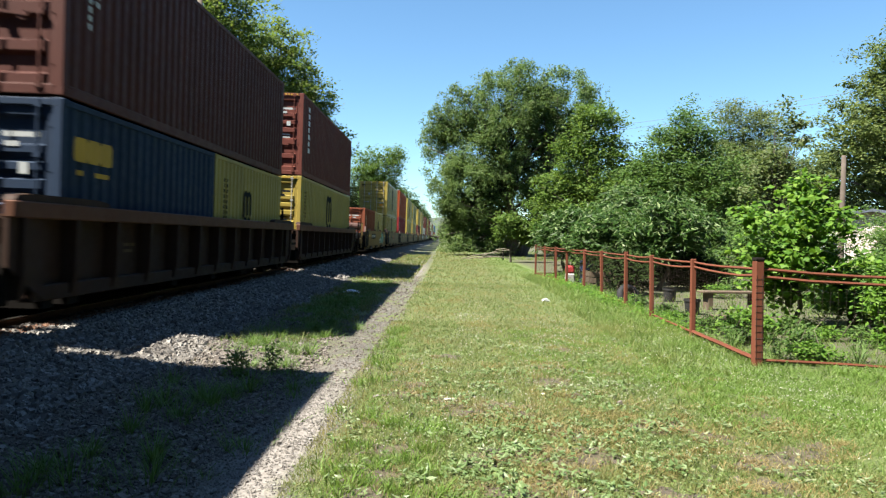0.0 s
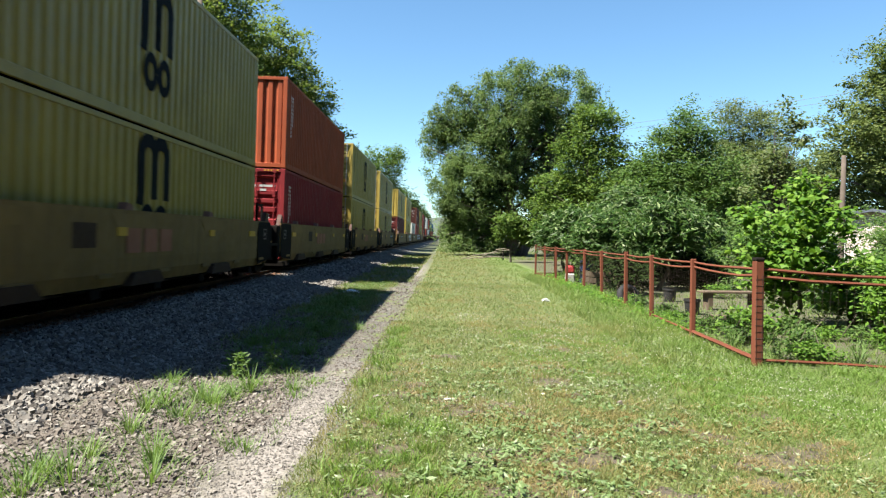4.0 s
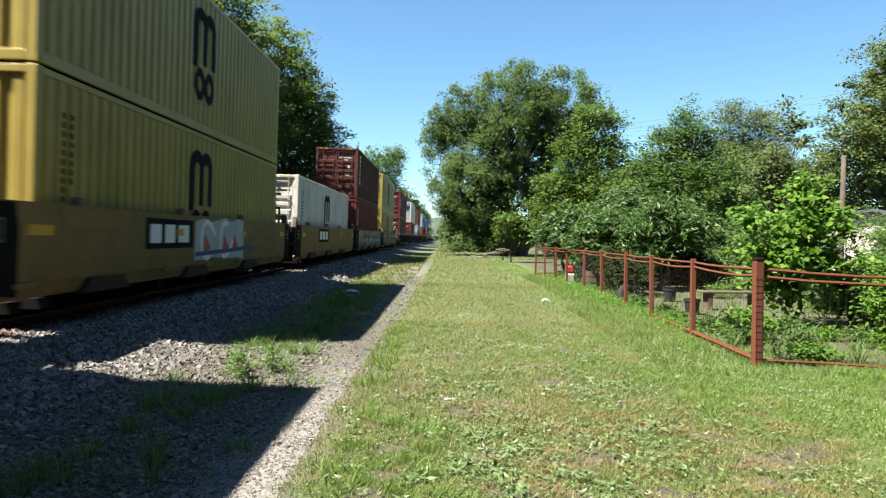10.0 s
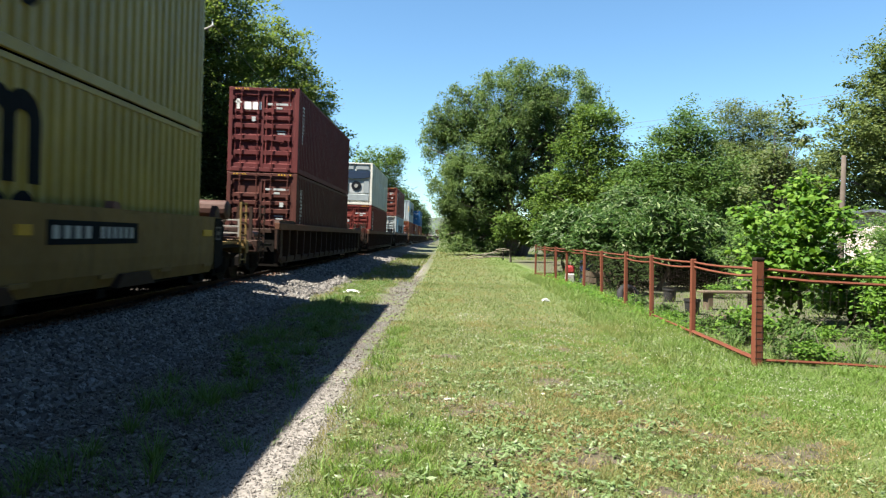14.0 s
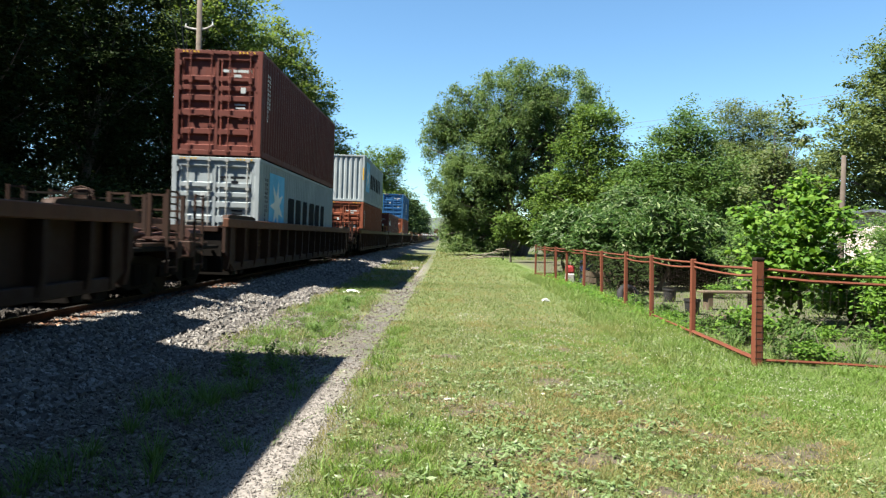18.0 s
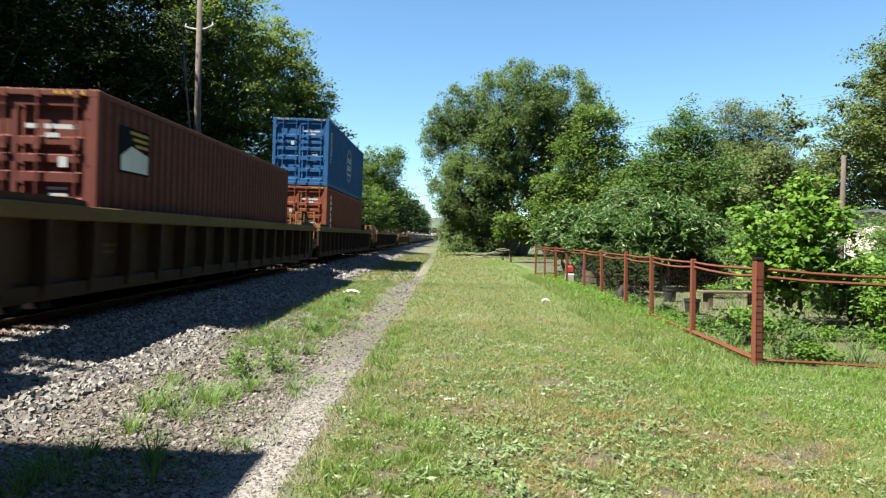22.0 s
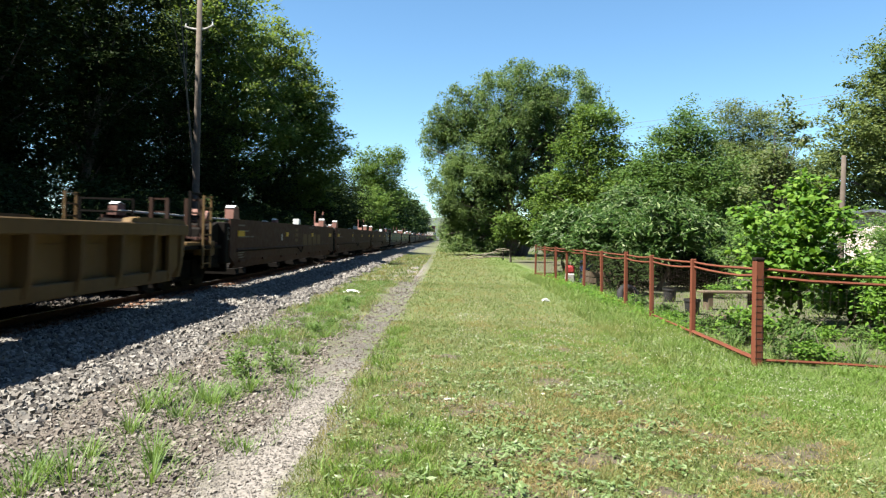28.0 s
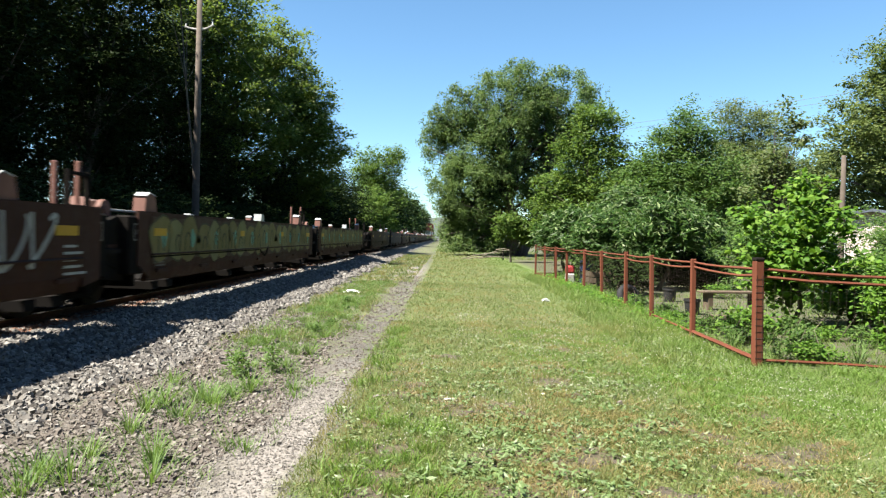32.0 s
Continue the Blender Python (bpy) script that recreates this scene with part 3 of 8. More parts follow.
def container(s, z0, H, mat, end, label, length=LONG, logo=""):
    c = thing("shipping_container", label, "shipping container", "containers on the train", pose(TRACK_X, 0, z0))
    MOVERS.append((c, s, z0, CANT))
    half = CW / 2
    key = (round(length, 1), H)
    for x in (1, -1):
        part("side_wall", cached(("side_wall", key, x), mat, lambda b: corrugated(b, length, 0.15, H - 0.09, x * (half - 0.012))), c)
        part("bottom_rail", cached(("bottom_rail", key), mat, lambda b: b.box(-0.03, 0.03, 0.15, length - 0.15, 0, 0.16, 0.01)), c, (x * (half - 0.035), 0, 0.005))
        part("top_rail", cached(("top_rail", key), mat, lambda b: b.box(-0.03, 0.03, 0.15, length - 0.15, 0, 0.09, 0.01)), c, (x * (half - 0.035), 0, H - 0.1))
        for y in (0.0, length - 0.15):
            part("corner_post", cached(("corner_post", H), mat, lambda b: b.box(-0.07, 0.07, 0, 0.15, 0.1, H - 0.1, 0.012)), c, (x * (half - 0.075), y, 0))
            for z in (0, H - 0.118):
                part("corner_casting", cached("corner_casting", mat, lambda b: (b.box(-0.081, 0.081, 0, 0.178, 0, 0.118, 0.012), b.box(-0.086, 0.086, 0.055, 0.125, 0.035, 0.085))), c, (x * (half - 0.081), y - (0.014 if y else -0.0), z))
    part("roof", cached(("roof", key), mat, lambda b: b.sheet([[(x, y, H - 0.02 - 0.02 * (k % 2)) for k, y in enumerate(np.linspace(0.1, length - 0.1, int(length / 0.3)))] for x in (-half + 0.05, half - 0.05)][::-1])), c)
    stuff_part("underframe", cached(("underframe", key), STEEL_DARK, lambda b: [b.box(-half + 0.06, half - 0.06, y, y + 0.06, 0.02, 0.14) for y in np.linspace(0.3, length - 0.4, int(length / 0.6))] and b.box(-half + 0.06, half - 0.06, 0.1, length - 0.1, 0.14, 0.17)), c)
    for y, face in ((0.0, 1), (length, -1)):
        part("end_header", cached("end_header", mat, lambda b: b.box(-half + 0.15, half - 0.15, 0.0, 0.11, -0.1, 0.0, 0.01)), c, (0, y - (0 if face > 0 else 0.11), H - 0.01))
        part("end_sill", cached("end_sill", mat, lambda b: b.box(-half + 0.15, half - 0.15, 0.0, 0.11, 0.0, 0.14, 0.01)), c, (0, y - (0 if face > 0 else 0.11), 0.01))
    # far end: plain corrugated wall
    part("end_wall", cached(("far_wall", H), mat, lambda b: end_corrugated(b, 0.15, H - 0.1, 0.0)), c, (0, length - 0.12, 0))
    if end == "door":
        w, h = half - 0.155, H - 0.27
        for side in (-1, 1):
            x0 = -half + 0.15 if side < 0 else 0.006
            d = part("door", cached(("door", H), mat, lambda b: door_leaf(b, w, h)), c, (x0, 0.035, 0.155))
            for k, xo in enumerate((0.28, 0.82)):
                part("locking_bar", cached(("locking_bar", H), STEEL_BAR if mat in (YELLOW, WHITE, PALE) else mat, lambda b: (b.cyl((0, 0, -0.09), (0, 0, h + 0.09), 0.0175, 7), [b.box(-0.045, 0.045, -0.02, 0.03, z, z + 0.07) for z in (-0.06, 0.35 * h, 0.7 * h, h - 0.02)])), d, (xo * w, -0.035, 0))
            part("door_handle", cached("door_handle", STEEL_BAR if mat in (YELLOW, WHITE, PALE) else mat, lambda b: (b.box(0.0, 0.42, -0.012, 0.012, -0.02, 0.02), b.box(0.3, 0.38, 0.0, 0.03, -0.07, 0.05))), d, (0.28 * w, -0.06, 0.36 * h), rot=(0, 6 if side > 0 else -4, 0))
            for z in (0.1, 0.36, 0.62, 0.88):
                part("hinge", cached("hinge", mat, lambda b: b.box(-0.05, 0.05, -0.02, 0.02, 0, 0.13)), d, (w + 0.01 if side > 0 else -0.01, -0.012, z * h))
        ink = MARK_DARK if mat in (YELLOW, WHITE, PALE) else MARK_GREY
        stuff_part("stencilled_mark", cached(("door_text", H), ink, lambda b: (bars(b, 0.03, 0.12, H * 0.82, [[(0.0, 0.22), (0.28, 0.1), (0.4, 0.3), (0.75, 0.05)], [(0.3, 0.2)]], 0.07, 0.06, axis="x"), bars(b, 0.074, 0.16, H * 0.5, [[(0.28, 0.3)], [(0.3, 0.28)], [(0.28, 0.3)], [(0.32, 0.26)]], 0.045, 0.05, axis="x"))), c, (0, 0.0, 0), "unreadable stencilled marks")
        part("door_sticker", cached("sticker_white", MARK_GREY, lambda b: b.box(0, 0.13, -0.004, 0.0, 0, 0.16)), c, (0.62 if mat in (BROWN, REDBROWN, NAVY) else -0.42, 0.032, 0.6 * H), "white door sticker")
        if mat is YELLOW:
            part("door_sticker", cached("sticker_orange", MARK_ORANGE, lambda b: b.box(0, 0.3, -0.004, 0.0, 0, 0.16)), c, (0.55, 0.032, 0.27 * H), "orange warning sticker")
            for o in (0.0, 0.15):
                part("door_emblem", cached("door_emblem", MARK_DARK, lambda b: b.prism([(0, 0), (0.04, 0), (0.04, 0.14), (0.09, 0.14), (0.09, 0), (0.13, 0), (0.13, 0.2), (0.0, 0.2)], "y", -0.004, 0.0)), c, (-0.98 + o, 0.032, 0.84 * H), "small dark painted arch")
        if H == HIGH:
            stuff_part("height_stripe", cached("height_stripe", MARK_YELLOW, lambda b: [b.box(x, x + 0.05, -0.004, 0.0, -0.07, -0.02) for x in list(np.arange(-1.0, -0.55, 0.1)) + list(np.arange(0.55, 1.0, 0.1))]), c, (0, 0, H - 0.012), "yellow and black height stripe")
    elif end == "plain":
        part("end_wall", cached(("near_wall", H), mat, lambda b: end_corrugated(b, 0.15, H - 0.1, 0.0)), c, (0, 0.03, 0))
        if H == HIGH and mat is PALE:
            for x in (-1, 1):
                part("height_sticker", cached("height_sticker", MARK_YELLOW, lambda b: b.box(-0.04, 0.04, -0.006, 0, 1.35, 2.1)), c, (x * (half - 0.075), 0, 0), "yellow warning strip")
    elif end == "reefer":
        part("end_panel", cached(("reefer_panel", H), mat, lambda b: b.box(-half + 0.15, half - 0.15, 0.1, 0.14, 0.15, H - 0.1)), c)
        for x0, x1, z0, z1, y in ((-1.0, 1.0, 0.28, 0.72, 0.03), (-1.0, -0.42, 0.8, 1.72, 0.05), (0.62, 1.0, 0.8, 1.72, 0.05), (-0.95, -0.1, 2.42, 2.74, 0.04), (0.05, 0.95, 2.42, 2.74, 0.04)):
            part("machinery_panel", cached(("machinery_panel", x0, z0), PALE, lambda b: b.box(x0, x1, y, 0.1, z0, z1, 0.02)), c, label="pale cooling machinery panel")
        part("blue_brow", cached("blue_brow", NAVY, lambda b: b.prism([(-1.02, 1.9), (-0.6, 1.82), (0.0, 1.79), (0.6, 1.82), (1.02, 1.9), (1.02, 2.34), (-1.02, 2.34)], "y", -0.01, 0.1)), c, label="curved dark blue brow over the fan")
        part("fan_recess", cached("fan_recess", MARK_GREY, lambda b: b.box(-0.4, 0.6, 0.085, 0.1, 0.8, 1.72)), c)
        part("cooling_fan", cached("cooling_fan", MARK_DARK, lambda b: b.cyl((0.1, 0.085, 1.3), (0.1, 0.05, 1.3), 0.34, 20)), c, label="round black fan grille")
        part("fan_hub", cached("fan_hub", STEEL_BAR, lambda b: b.cyl((0.1, 0.05, 1.3), (0.1, 0.03, 1.3), 0.13, 14)), c)
        part("control_box", cached("control_box", MARK_DARK, lambda b: b.box(-0.9, -0.5, 0.02, 0.05, 0.95, 1.25, 0.01)), c, label="dark control box")
    # marks on the track-side wall that faces the path
    X = half - 0.012
    ink = MARK_DARK if mat in (YELLOW, WHITE, PALE) else MARK_WHITE
    if logo not in ("name", "plate", "short"):
        stuff_part("side_code", cached(("side_code", H, logo == "code"), ink, lambda b: [b.box(X, X + 0.004, y, y + 0.07, z - 0.08, z) for y, m in ((0.62, 11), (0.82, 8)) for z in [H - 0.5 - 0.125 * i for i in range(m)]]), c, label="small unreadable vertical code")
    if logo == "blocks":
        k = 1.0 if length > 8 else 0.55
        y0 = length * 0.43 if length > 8 else length * 0.36
        emblem(c, X, y0, k)
    elif logo == "star":
        part("emblem_panel", cached(("emblem_panel", H), MARK_SKY, lambda b: b.box(X, X + 0.004, 1.1, 2.95, 0.72, 2.6)), c, label="square light blue emblem panel")

        def star(b):
            pts = []
            for i in range(14):
                a = math.pi * i / 7 + 0.2
                r = 0.8 if i % 2 == 0 else 0.3
                pts.append((2.03 + r * math.sin(a), 1.66 + r * math.cos(a)))
            b.prism(pts, "x", X + 0.004, X + 0.008)
        part("emblem_star", cached(("emblem_star", H), MARK_WHITE, star), c, label="white seven-pointed star")
        for i in range(6):
            part("name_block", cached(("name_block", i % 3), MARK_DARK, lambda b: name_block(b, X, i % 3)), c, (0, 3.5 + i * 1.17, 0), "dark block of a carrier's painted name")
    elif logo == "round":
        def ring(b):
            for r0, r1, n in ((0.77, 0.86, 22),):
                for i in range(n):
                    if i % 6 == 5:
                        continue
                    a0, a1 = 2 * math.pi * i / n, 2 * math.pi * (i + 1) / n
                    b.prism([(length * 0.52 + r * math.cos(a), 1.5 + r * math.sin(a)) for r, a in ((r0, a0), (r1, a0), (r1, a1), (r0, a1))], "x", X, X + 0.004)
            bars(b, X, length * 0.52 - 0.6, 1.9, [[(0, 0.3), (0.4, 0.3), (0.8, 0.35)], [(0.0, 0.5), (0.62, 0.5)]], 0.28, 0.1)
            bars(b, X, length * 0.52 - 0.5, 1.1, [[(0, 1.0)]], 0.12, 0.1)
        stuff_part("carrier_mark", cached(("ring", H), MARK_GREY, ring), c, label="round white carrier emblem")
    elif logo == "plate":
        stuff_part("carrier_mark", cached(("plate", H), MARK_DARK, lambda b: b.box(X, X + 0.004, 0.7, 1.75, 1.75, 2.5)), c, label="black emblem plate")
        stuff_part("carrier_mark", cached(("plate2", H), MARK_YELLOW, lambda b: [b.box(X + 0.004, X + 0.008, 1.05 + k * 0.1, 1.7, 2.4 - 0.1 * k, 2.45 - 0.1 * k) for k in range(3)]), c, label="yellow emblem stripes")
        stuff_part("carrier_mark", cached(("plate3", H), MARK_WHITE, lambda b: b.prism([(0.74, 1.79), (1.71, 1.79), (1.71, 2.1), (1.1, 2.2), (0.74, 2.02)], "x", X + 0.004, X + 0.008)), c, label="white field of the emblem")
    elif logo == "name":
        stuff_part("carrier_mark", cached(("name", H), MARK_WHITE, lambda b: [b.box(X, X + 0.005, 0.95, 0.95 + w, z, z + 0.17) for z, w in zip(np.arange(0.9, 2.45, 0.25), (0.3, 0.24, 0.3, 0.2, 0.3, 0.28, 0.22))]), c, label="vertical white block writing")
    elif logo == "short":
        stuff_part("carrier_mark", cached(("shortm", H), MARK_YELLOW, lambda b: ([b.prism([(0.36 + 0.36 * k, 1.78), (0.64 + 0.36 * k, 1.78), (0.68 + 0.36 * k, 1.84), (0.68 + 0.36 * k, 2.06), (0.64 + 0.36 * k, 2.12), (0.36 + 0.36 * k, 2.12), (0.32 + 0.36 * k, 2.06), (0.32 + 0.36 * k, 1.84)], "x", X, X + 0.004) for k in range(3)], bars(b, X, 0.4, 1.66, [[(0, 0.16), (0.5, 0.4)]], 0.07))), c, label="yellow block mark")
    elif logo == "tex":
        stuff_part("carrier_mark", cached(("texm", H), MARK_WHITE, lambda b: (b.box(-0.95, -0.85, 0.024, 0.03, 2.15, 2.5), b.box(-1.0, -0.75, 0.024, 0.03, 2.36, 2.42), b.box(-0.7, -0.45, 0.024, 0.03, 2.14, 2.4), b.box(-0.4, -0.1, 0.024, 0.03, 2.14, 2.4))), c, label="white block mark on the door")
    elif logo == "ghost":
        stuff_part("faded_mark", cached(("ghost", H), paint("faded grey lettering", (0.5, 0.51, 0.49), 0.6, 0.1), lambda b: bars(b, X, 4.6, 1.9, [[(0.9 * k, 0.5) for k in range(6)]], 0.75)), c, label="faded ghost of removed lettering")
    return c


# ---- well cars ----
def wheelset_mesh(b):
    b.cyl((-0.9, 0, 0), (0.9, 0, 0), 0.08, 10)
    for s in (-1, 1):
        x = s * 0.754
        b.cyl((x - 0.065, 0, 0), (x + 0.065, 0, 0), 0.42, 24)
        b.cyl((x - s * 0.07, 0, 0), (x - s * 0.095, 0, 0), 0.45, 24)
        b.cyl((x + s * 0.066, 0, 0), (x + s * 0.09, 0, 0), 0.33, 24)
        b.cyl((x + s * 0.09, 0, 0), (x + s * 0.2, 0, 0), 0.11, 10)
        for k in range(3):
            a = 2 * math.pi * k / 3
            b.box(x + s * 0.2, x + s * 0.215, 0.06 * math.cos(a) - 0.018, 0.06 * math.cos(a) + 0.018, 0.06 * math.sin(a) - 0.018, 0.06 * math.sin(a) + 0.018)


def side_frame(b):
    for s in (1,):
        x = s * 1.0
        b.prism([(-1.2, 0.12), (-1.2, -0.1), (-1.0, -0.12), (-0.75, -0.06), (-0.45, -0.26), (0.45, -0.26), (0.75, -0.06), (1.0, -0.12), (1.2, -0.1), (1.2, 0.12), (0.5, 0.3), (-0.5, 0.3)], "x", x - 0.06, x + 0.06)
        for k in (-0.22, -0.08, 0.08, 0.22):
            b.cyl((s * 1.08, k, -0.2), (s * 1.08, k, 0.16), 0.055, 8)
        b.box(s * 1.06 - 0.05, s * 1.06 + 0.05, -0.98, -0.78, -0.1, 0.1, 0.02)
        b.box(s * 1.06 - 0.05, s * 1.06 + 0.05, 0.78, 0.98, -0.1, 0.1, 0.02)


SPINNERS = []


def truck(parent, y):
    t = part("truck", cached("bolster", STEEL_DARK, lambda b: b.box(-0.95, 0.95, -0.2, 0.2, 0.05, 0.3, 0.03)), parent, (0, y, 0.45))
    for turn in (0, 180):
        part("side_frame", cached("side_frame", STEEL_DARK, side_frame), t, rot=(0, 0, turn))
    for k in (-0.89, 0.89):
        w = part("wheelset", cached("wheelset", WHEEL_STEEL, wheelset_mesh), t, (0, k, -0.03))
        SPINNERS.append((w, parent, k))


def ribbed_side(b, L, s, z1=1.52):
    """Deep side girder with upright ribs: heights above the rail."""
    x = s * 1.46
    b.box(min(x - s * 0.17, x - s * 0.15), max(x - s * 0.17, x - s * 0.15), 0.1, L - 0.1, 0.5, z1 - 0.19)
    b.box(min(x - s * 0.17, x - s * 0.05), max(x - s * 0.17, x - s * 0.05), 0.05, L - 0.05, z1 - 0.21, z1 - 0.16)
    b.box(min(x - s * 0.19, x + s * 0.02), max(x - s * 0.19, x - s * 0.02), 0.5, L - 0.5, 0.3, 0.5, 0.015)
    n = max(4, round(L / 1.15))
    for i in range(n + 1):
        y = 0.25 + (L - 0.5) * i / n
        k = len(b.v)
        for dz, w, xo in ((0.36, 0.08, 0.0), (0.62, 0.07, 0.05), (z1 - 0.2, 0.06, 0.06)):
            b.v += [(x - s * 0.15, y - w, dz), (x + s * xo, y - w * 0.7, dz), (x + s * xo, y + w * 0.7, dz), (x - s * 0.15, y + w, dz)]
        for q in (k, k + 4):
            b.f += [tuple(f[::s]) for f in ((q, q + 1, q + 5, q + 4), (q + 1, q + 2, q + 6, q + 5), (q + 2, q + 3, q + 7, q + 6))]
        b.box(min(x - s * 0.15, x - s * 0.13), max(x - s * 0.15, x - s * 0.13), y + 0.08, y + (L - 0.5) / n - 0.08, z1 - 0.36, z1 - 0.33) if i < n else None
    b.prism([(0.0, 0.75), (0.0, z1 - 0.2), (0.7, z1 - 0.2), (0.7, 0.32)], "x", x - 0.07, x + 0.0)
    b.prism([(L, 0.75), (L, z1 - 0.2), (L - 0.7, z1 - 0.2), (L - 0.7, 0.32)], "x", x - 0.07, x + 0.0)


def smooth_side(b, L, s, z1=1.52):
    """Flat side sheet with a folded-in foot."""
    x = s * 1.49
    prof = [(x - s * 0.015, 0.56), (x, 0.78), (x, z1), (x - s * 0.12, z1), (x - s * 0.12, z1 - 0.1), (x - s * 0.05, z1 - 0.12), (x - s * 0.05, 0.64), (x - s * 0.16, 0.42), (x - s * 0.16, 0.36), (x - s * 0.08, 0.36)]
    b.prism(prof if s < 0 else prof[::-1], "y", 0.45, L - 0.45)
    for y0, y1, k in ((0.0, 0.45, 1), (L - 0.45, L, -1)):
        b.prism([(y0, 0.66 if k > 0 else 0.42), (y0, z1), (y1, z1), (y1, 0.42 if k > 0 else 0.5)], "x", x - s * 0.05, x - s * 0.004)
    n = max(5, round(L / 2.0))
    for i in range(n):
        y = 0.9 + (L - 1.8) * i / (n - 1)
        b.box(min(x, x + s * 0.03), max(x, x + s * 0.03), y - 0.22, y + 0.22, 0.5, 0.56)


def guard_rail(b, h, w, t=0.016):
    for x in (-w / 2, w / 2):
        b.box(x - t, x + t, -t, t, 0, h)
    for z in (0.35 * h, 0.66 * h, h - 0.03):
        b.box(-w / 2, w / 2, -0.016, 0.016, z - 0.018, z + 0.018)


def well_car(s, L, style, mat, label, ends=(0.0, 0.0), truck_at=(True, False), rails=False, marks="", plate=None, boxes=False, top=1.52):
    """One platform of a well car, near end at s. ends: length of the end decks; truck_at: which ends carry a truck."""
    c = thing("well_car", label, "railway car", "well cars of the train", pose(TRACK_X, 0, RAIL_Z))
    MOVERS.append((c, s, RAIL_Z, CANT))
    Lk = round(L, 1)
    for sd in (1, -1):
        if style == "ribbed":
            part("side_girder", cached(("ribbed", Lk, sd), mat, lambda b: ribbed_side(b, L, sd, top)), c)
            part("top_chord", cached(("top_chord", Lk), {CAR_TAN: CHORD_TAN, CAR_BROWN: CHORD_BROWN}[mat] if mat in (CAR_TAN, CAR_BROWN) else mat, lambda b: b.box(-0.07, 0.07, 0, L, -0.2, 0, 0.015)), c, (sd * 1.47 - 0.01 * sd, 0, top), "worn top beam of the car side")
        else:
            part("side_girder", cached(("smooth", Lk, sd), mat, lambda b: smooth_side(b, L, sd)), c)
    for y in (0.9, 1.5, 0.35 * L, 0.5 * L, 0.65 * L, L - 1.5, L - 0.9):
        part("floor_beam", cached("floor_beam", STEEL_DARK, lambda b: b.box(-1.4, 1.4, -0.12, 0.12, 0.2, 0.33)), c, (0, y, 0))
    part("centre_beam", cached(("centre_beam", Lk), STEEL_DARK, lambda b: b.box(-0.12, 0.12, 0.5, L - 0.5, 0.22, 0.3)), c)
    if style == "ribbed":
        for x in (-1.42, 1.42):
            for y in (0.05, L - 2.3):
                part("end_guide", cached("end_guide", mat, lambda b: b.prism([(0, 0), (2.25, 0), (2.2, 0.06), (1.9, 0.09), (0.35, 0.09), (0.05, 0.06)], "x", -0.07, 0.07)), c, (x, y, top + 0.003))
    for y, f in ((0.0, -1), (L, 1)):
        part("end_bulkhead", cached("end_bulkhead", mat, lambda b: b.box(-1.3, 1.3, -0.12, 0.12, 1.2, 1.34, 0.02)), c, (0, y - f * 0.1, 0))
        part("bulkhead_plate", cached("bulkhead_plate", STEEL_DARK, lambda b: b.box(-1.38, 1.38, -0.06, 0.06, 0.3, 1.2, 0.015)), c, (0, y - f * 0.1, 0), "black steel plate closing the well")
        for sx in (-1.3, 1.3) if style == "smooth" else ():
            part("corner_box", cached("corner_box", STEEL_DARK, lambda b: b.box(-0.16, 0.16, -0.3, 0.3, 0.5, 1.44, 0.03)), c, (sx, y - f * 0.05, 0), "black corner box of the car end")
    # Floor plates added to block sun through the well; empties leave a narrow strip.
    for k in range(4):
        y0, y1 = 1.65 + (L - 3.3) * k / 4 + 0.13, 1.65 + (L - 3.3) * (k + 1) / 4 - 0.13
        part("floor_sun_block", cached(("floor_sun_block", Lk, boxes), STEEL_DARK, lambda b: b.box(-1.34, 1.08 if boxes else 1.34, -0.13 if boxes else 0, y1 - y0 + (0.13 if boxes else 0), 0.305, 0.325)), c, (0, y0, 0), "dark floor plate added to keep sun from passing through the well")
    for k, deck in enumerate(ends):
        f = -1 if k == 0 else 1
        y0 = 0 if k == 0 else L
        d = max(deck, 0.75)
        part("end_deck", cached(("end_deck", round(d, 2), f), mat, lambda b: (b.box(-0.35, 0.35, min(0, f * d), max(0, f * d), 0.72, 1.0, 0.03), b.box(-1.3, 1.3, min(f * 0.3 * d, f * d * 0.75), max(f * 0.3 * d, f * d * 0.75), 0.92, 0.99, 0.01))), c, (0, y0, 0))
        # Added plate that keeps sun in the car gaps off the ballast.
        reach = d - 0.12 if deck > 1.5 else d
        part("sun_block_plate", cached(("sun_block_plate", round(reach, 2), f), STEEL_DARK, lambda b: b.box(-1.32, 1.32, min(f * 0.03, f * reach), max(f * 0.03, f * reach), 0.84, 0.915, 0.01)), c, (0, y0, 0), "black plate added below the car end to block sun")
        if deck > 1.5:
            part("end_sill", cached(("end_sill_beam", f), mat, lambda b: b.box(-1.45, 1.45, -0.1, 0.1, 0.7, 1.02, 0.02)), c, (0, y0 + f * (d - 0.25), 0))
            part("coupler", cached("coupler", STEEL_DARK, lambda b: (b.box(-0.11, 0.11, -0.35, 0.35, -0.12, 0.12, 0.03), b.box(-0.2, 0.12, -0.28, 0.1, -0.14, 0.14, 0.03))), c, (0, y0 + f * (d + 0.2), 0.72))
            for sx in (-1, 1):
                ladder = part("ladder", cached("ladder_rail", mat, lambda b: b.box(-0.02, 0.02, -0.025, 0.025, -0.5, 1.0)), c, (sx * 1.43, y0 + f * (d - 0.6) - 0.22, 0.95))
                part("ladder_rail", cached("ladder_rail", mat, None), ladder, (0, 0.44, 0))
                for z in (-0.4, -0.1, 0.2, 0.5, 0.75, 0.97):
                    part("rung", cached("rung", mat, lambda b: b.box(-0.015, 0.015, 0.0, 0.44, -0.015, 0.015)), ladder, (0, 0, z))
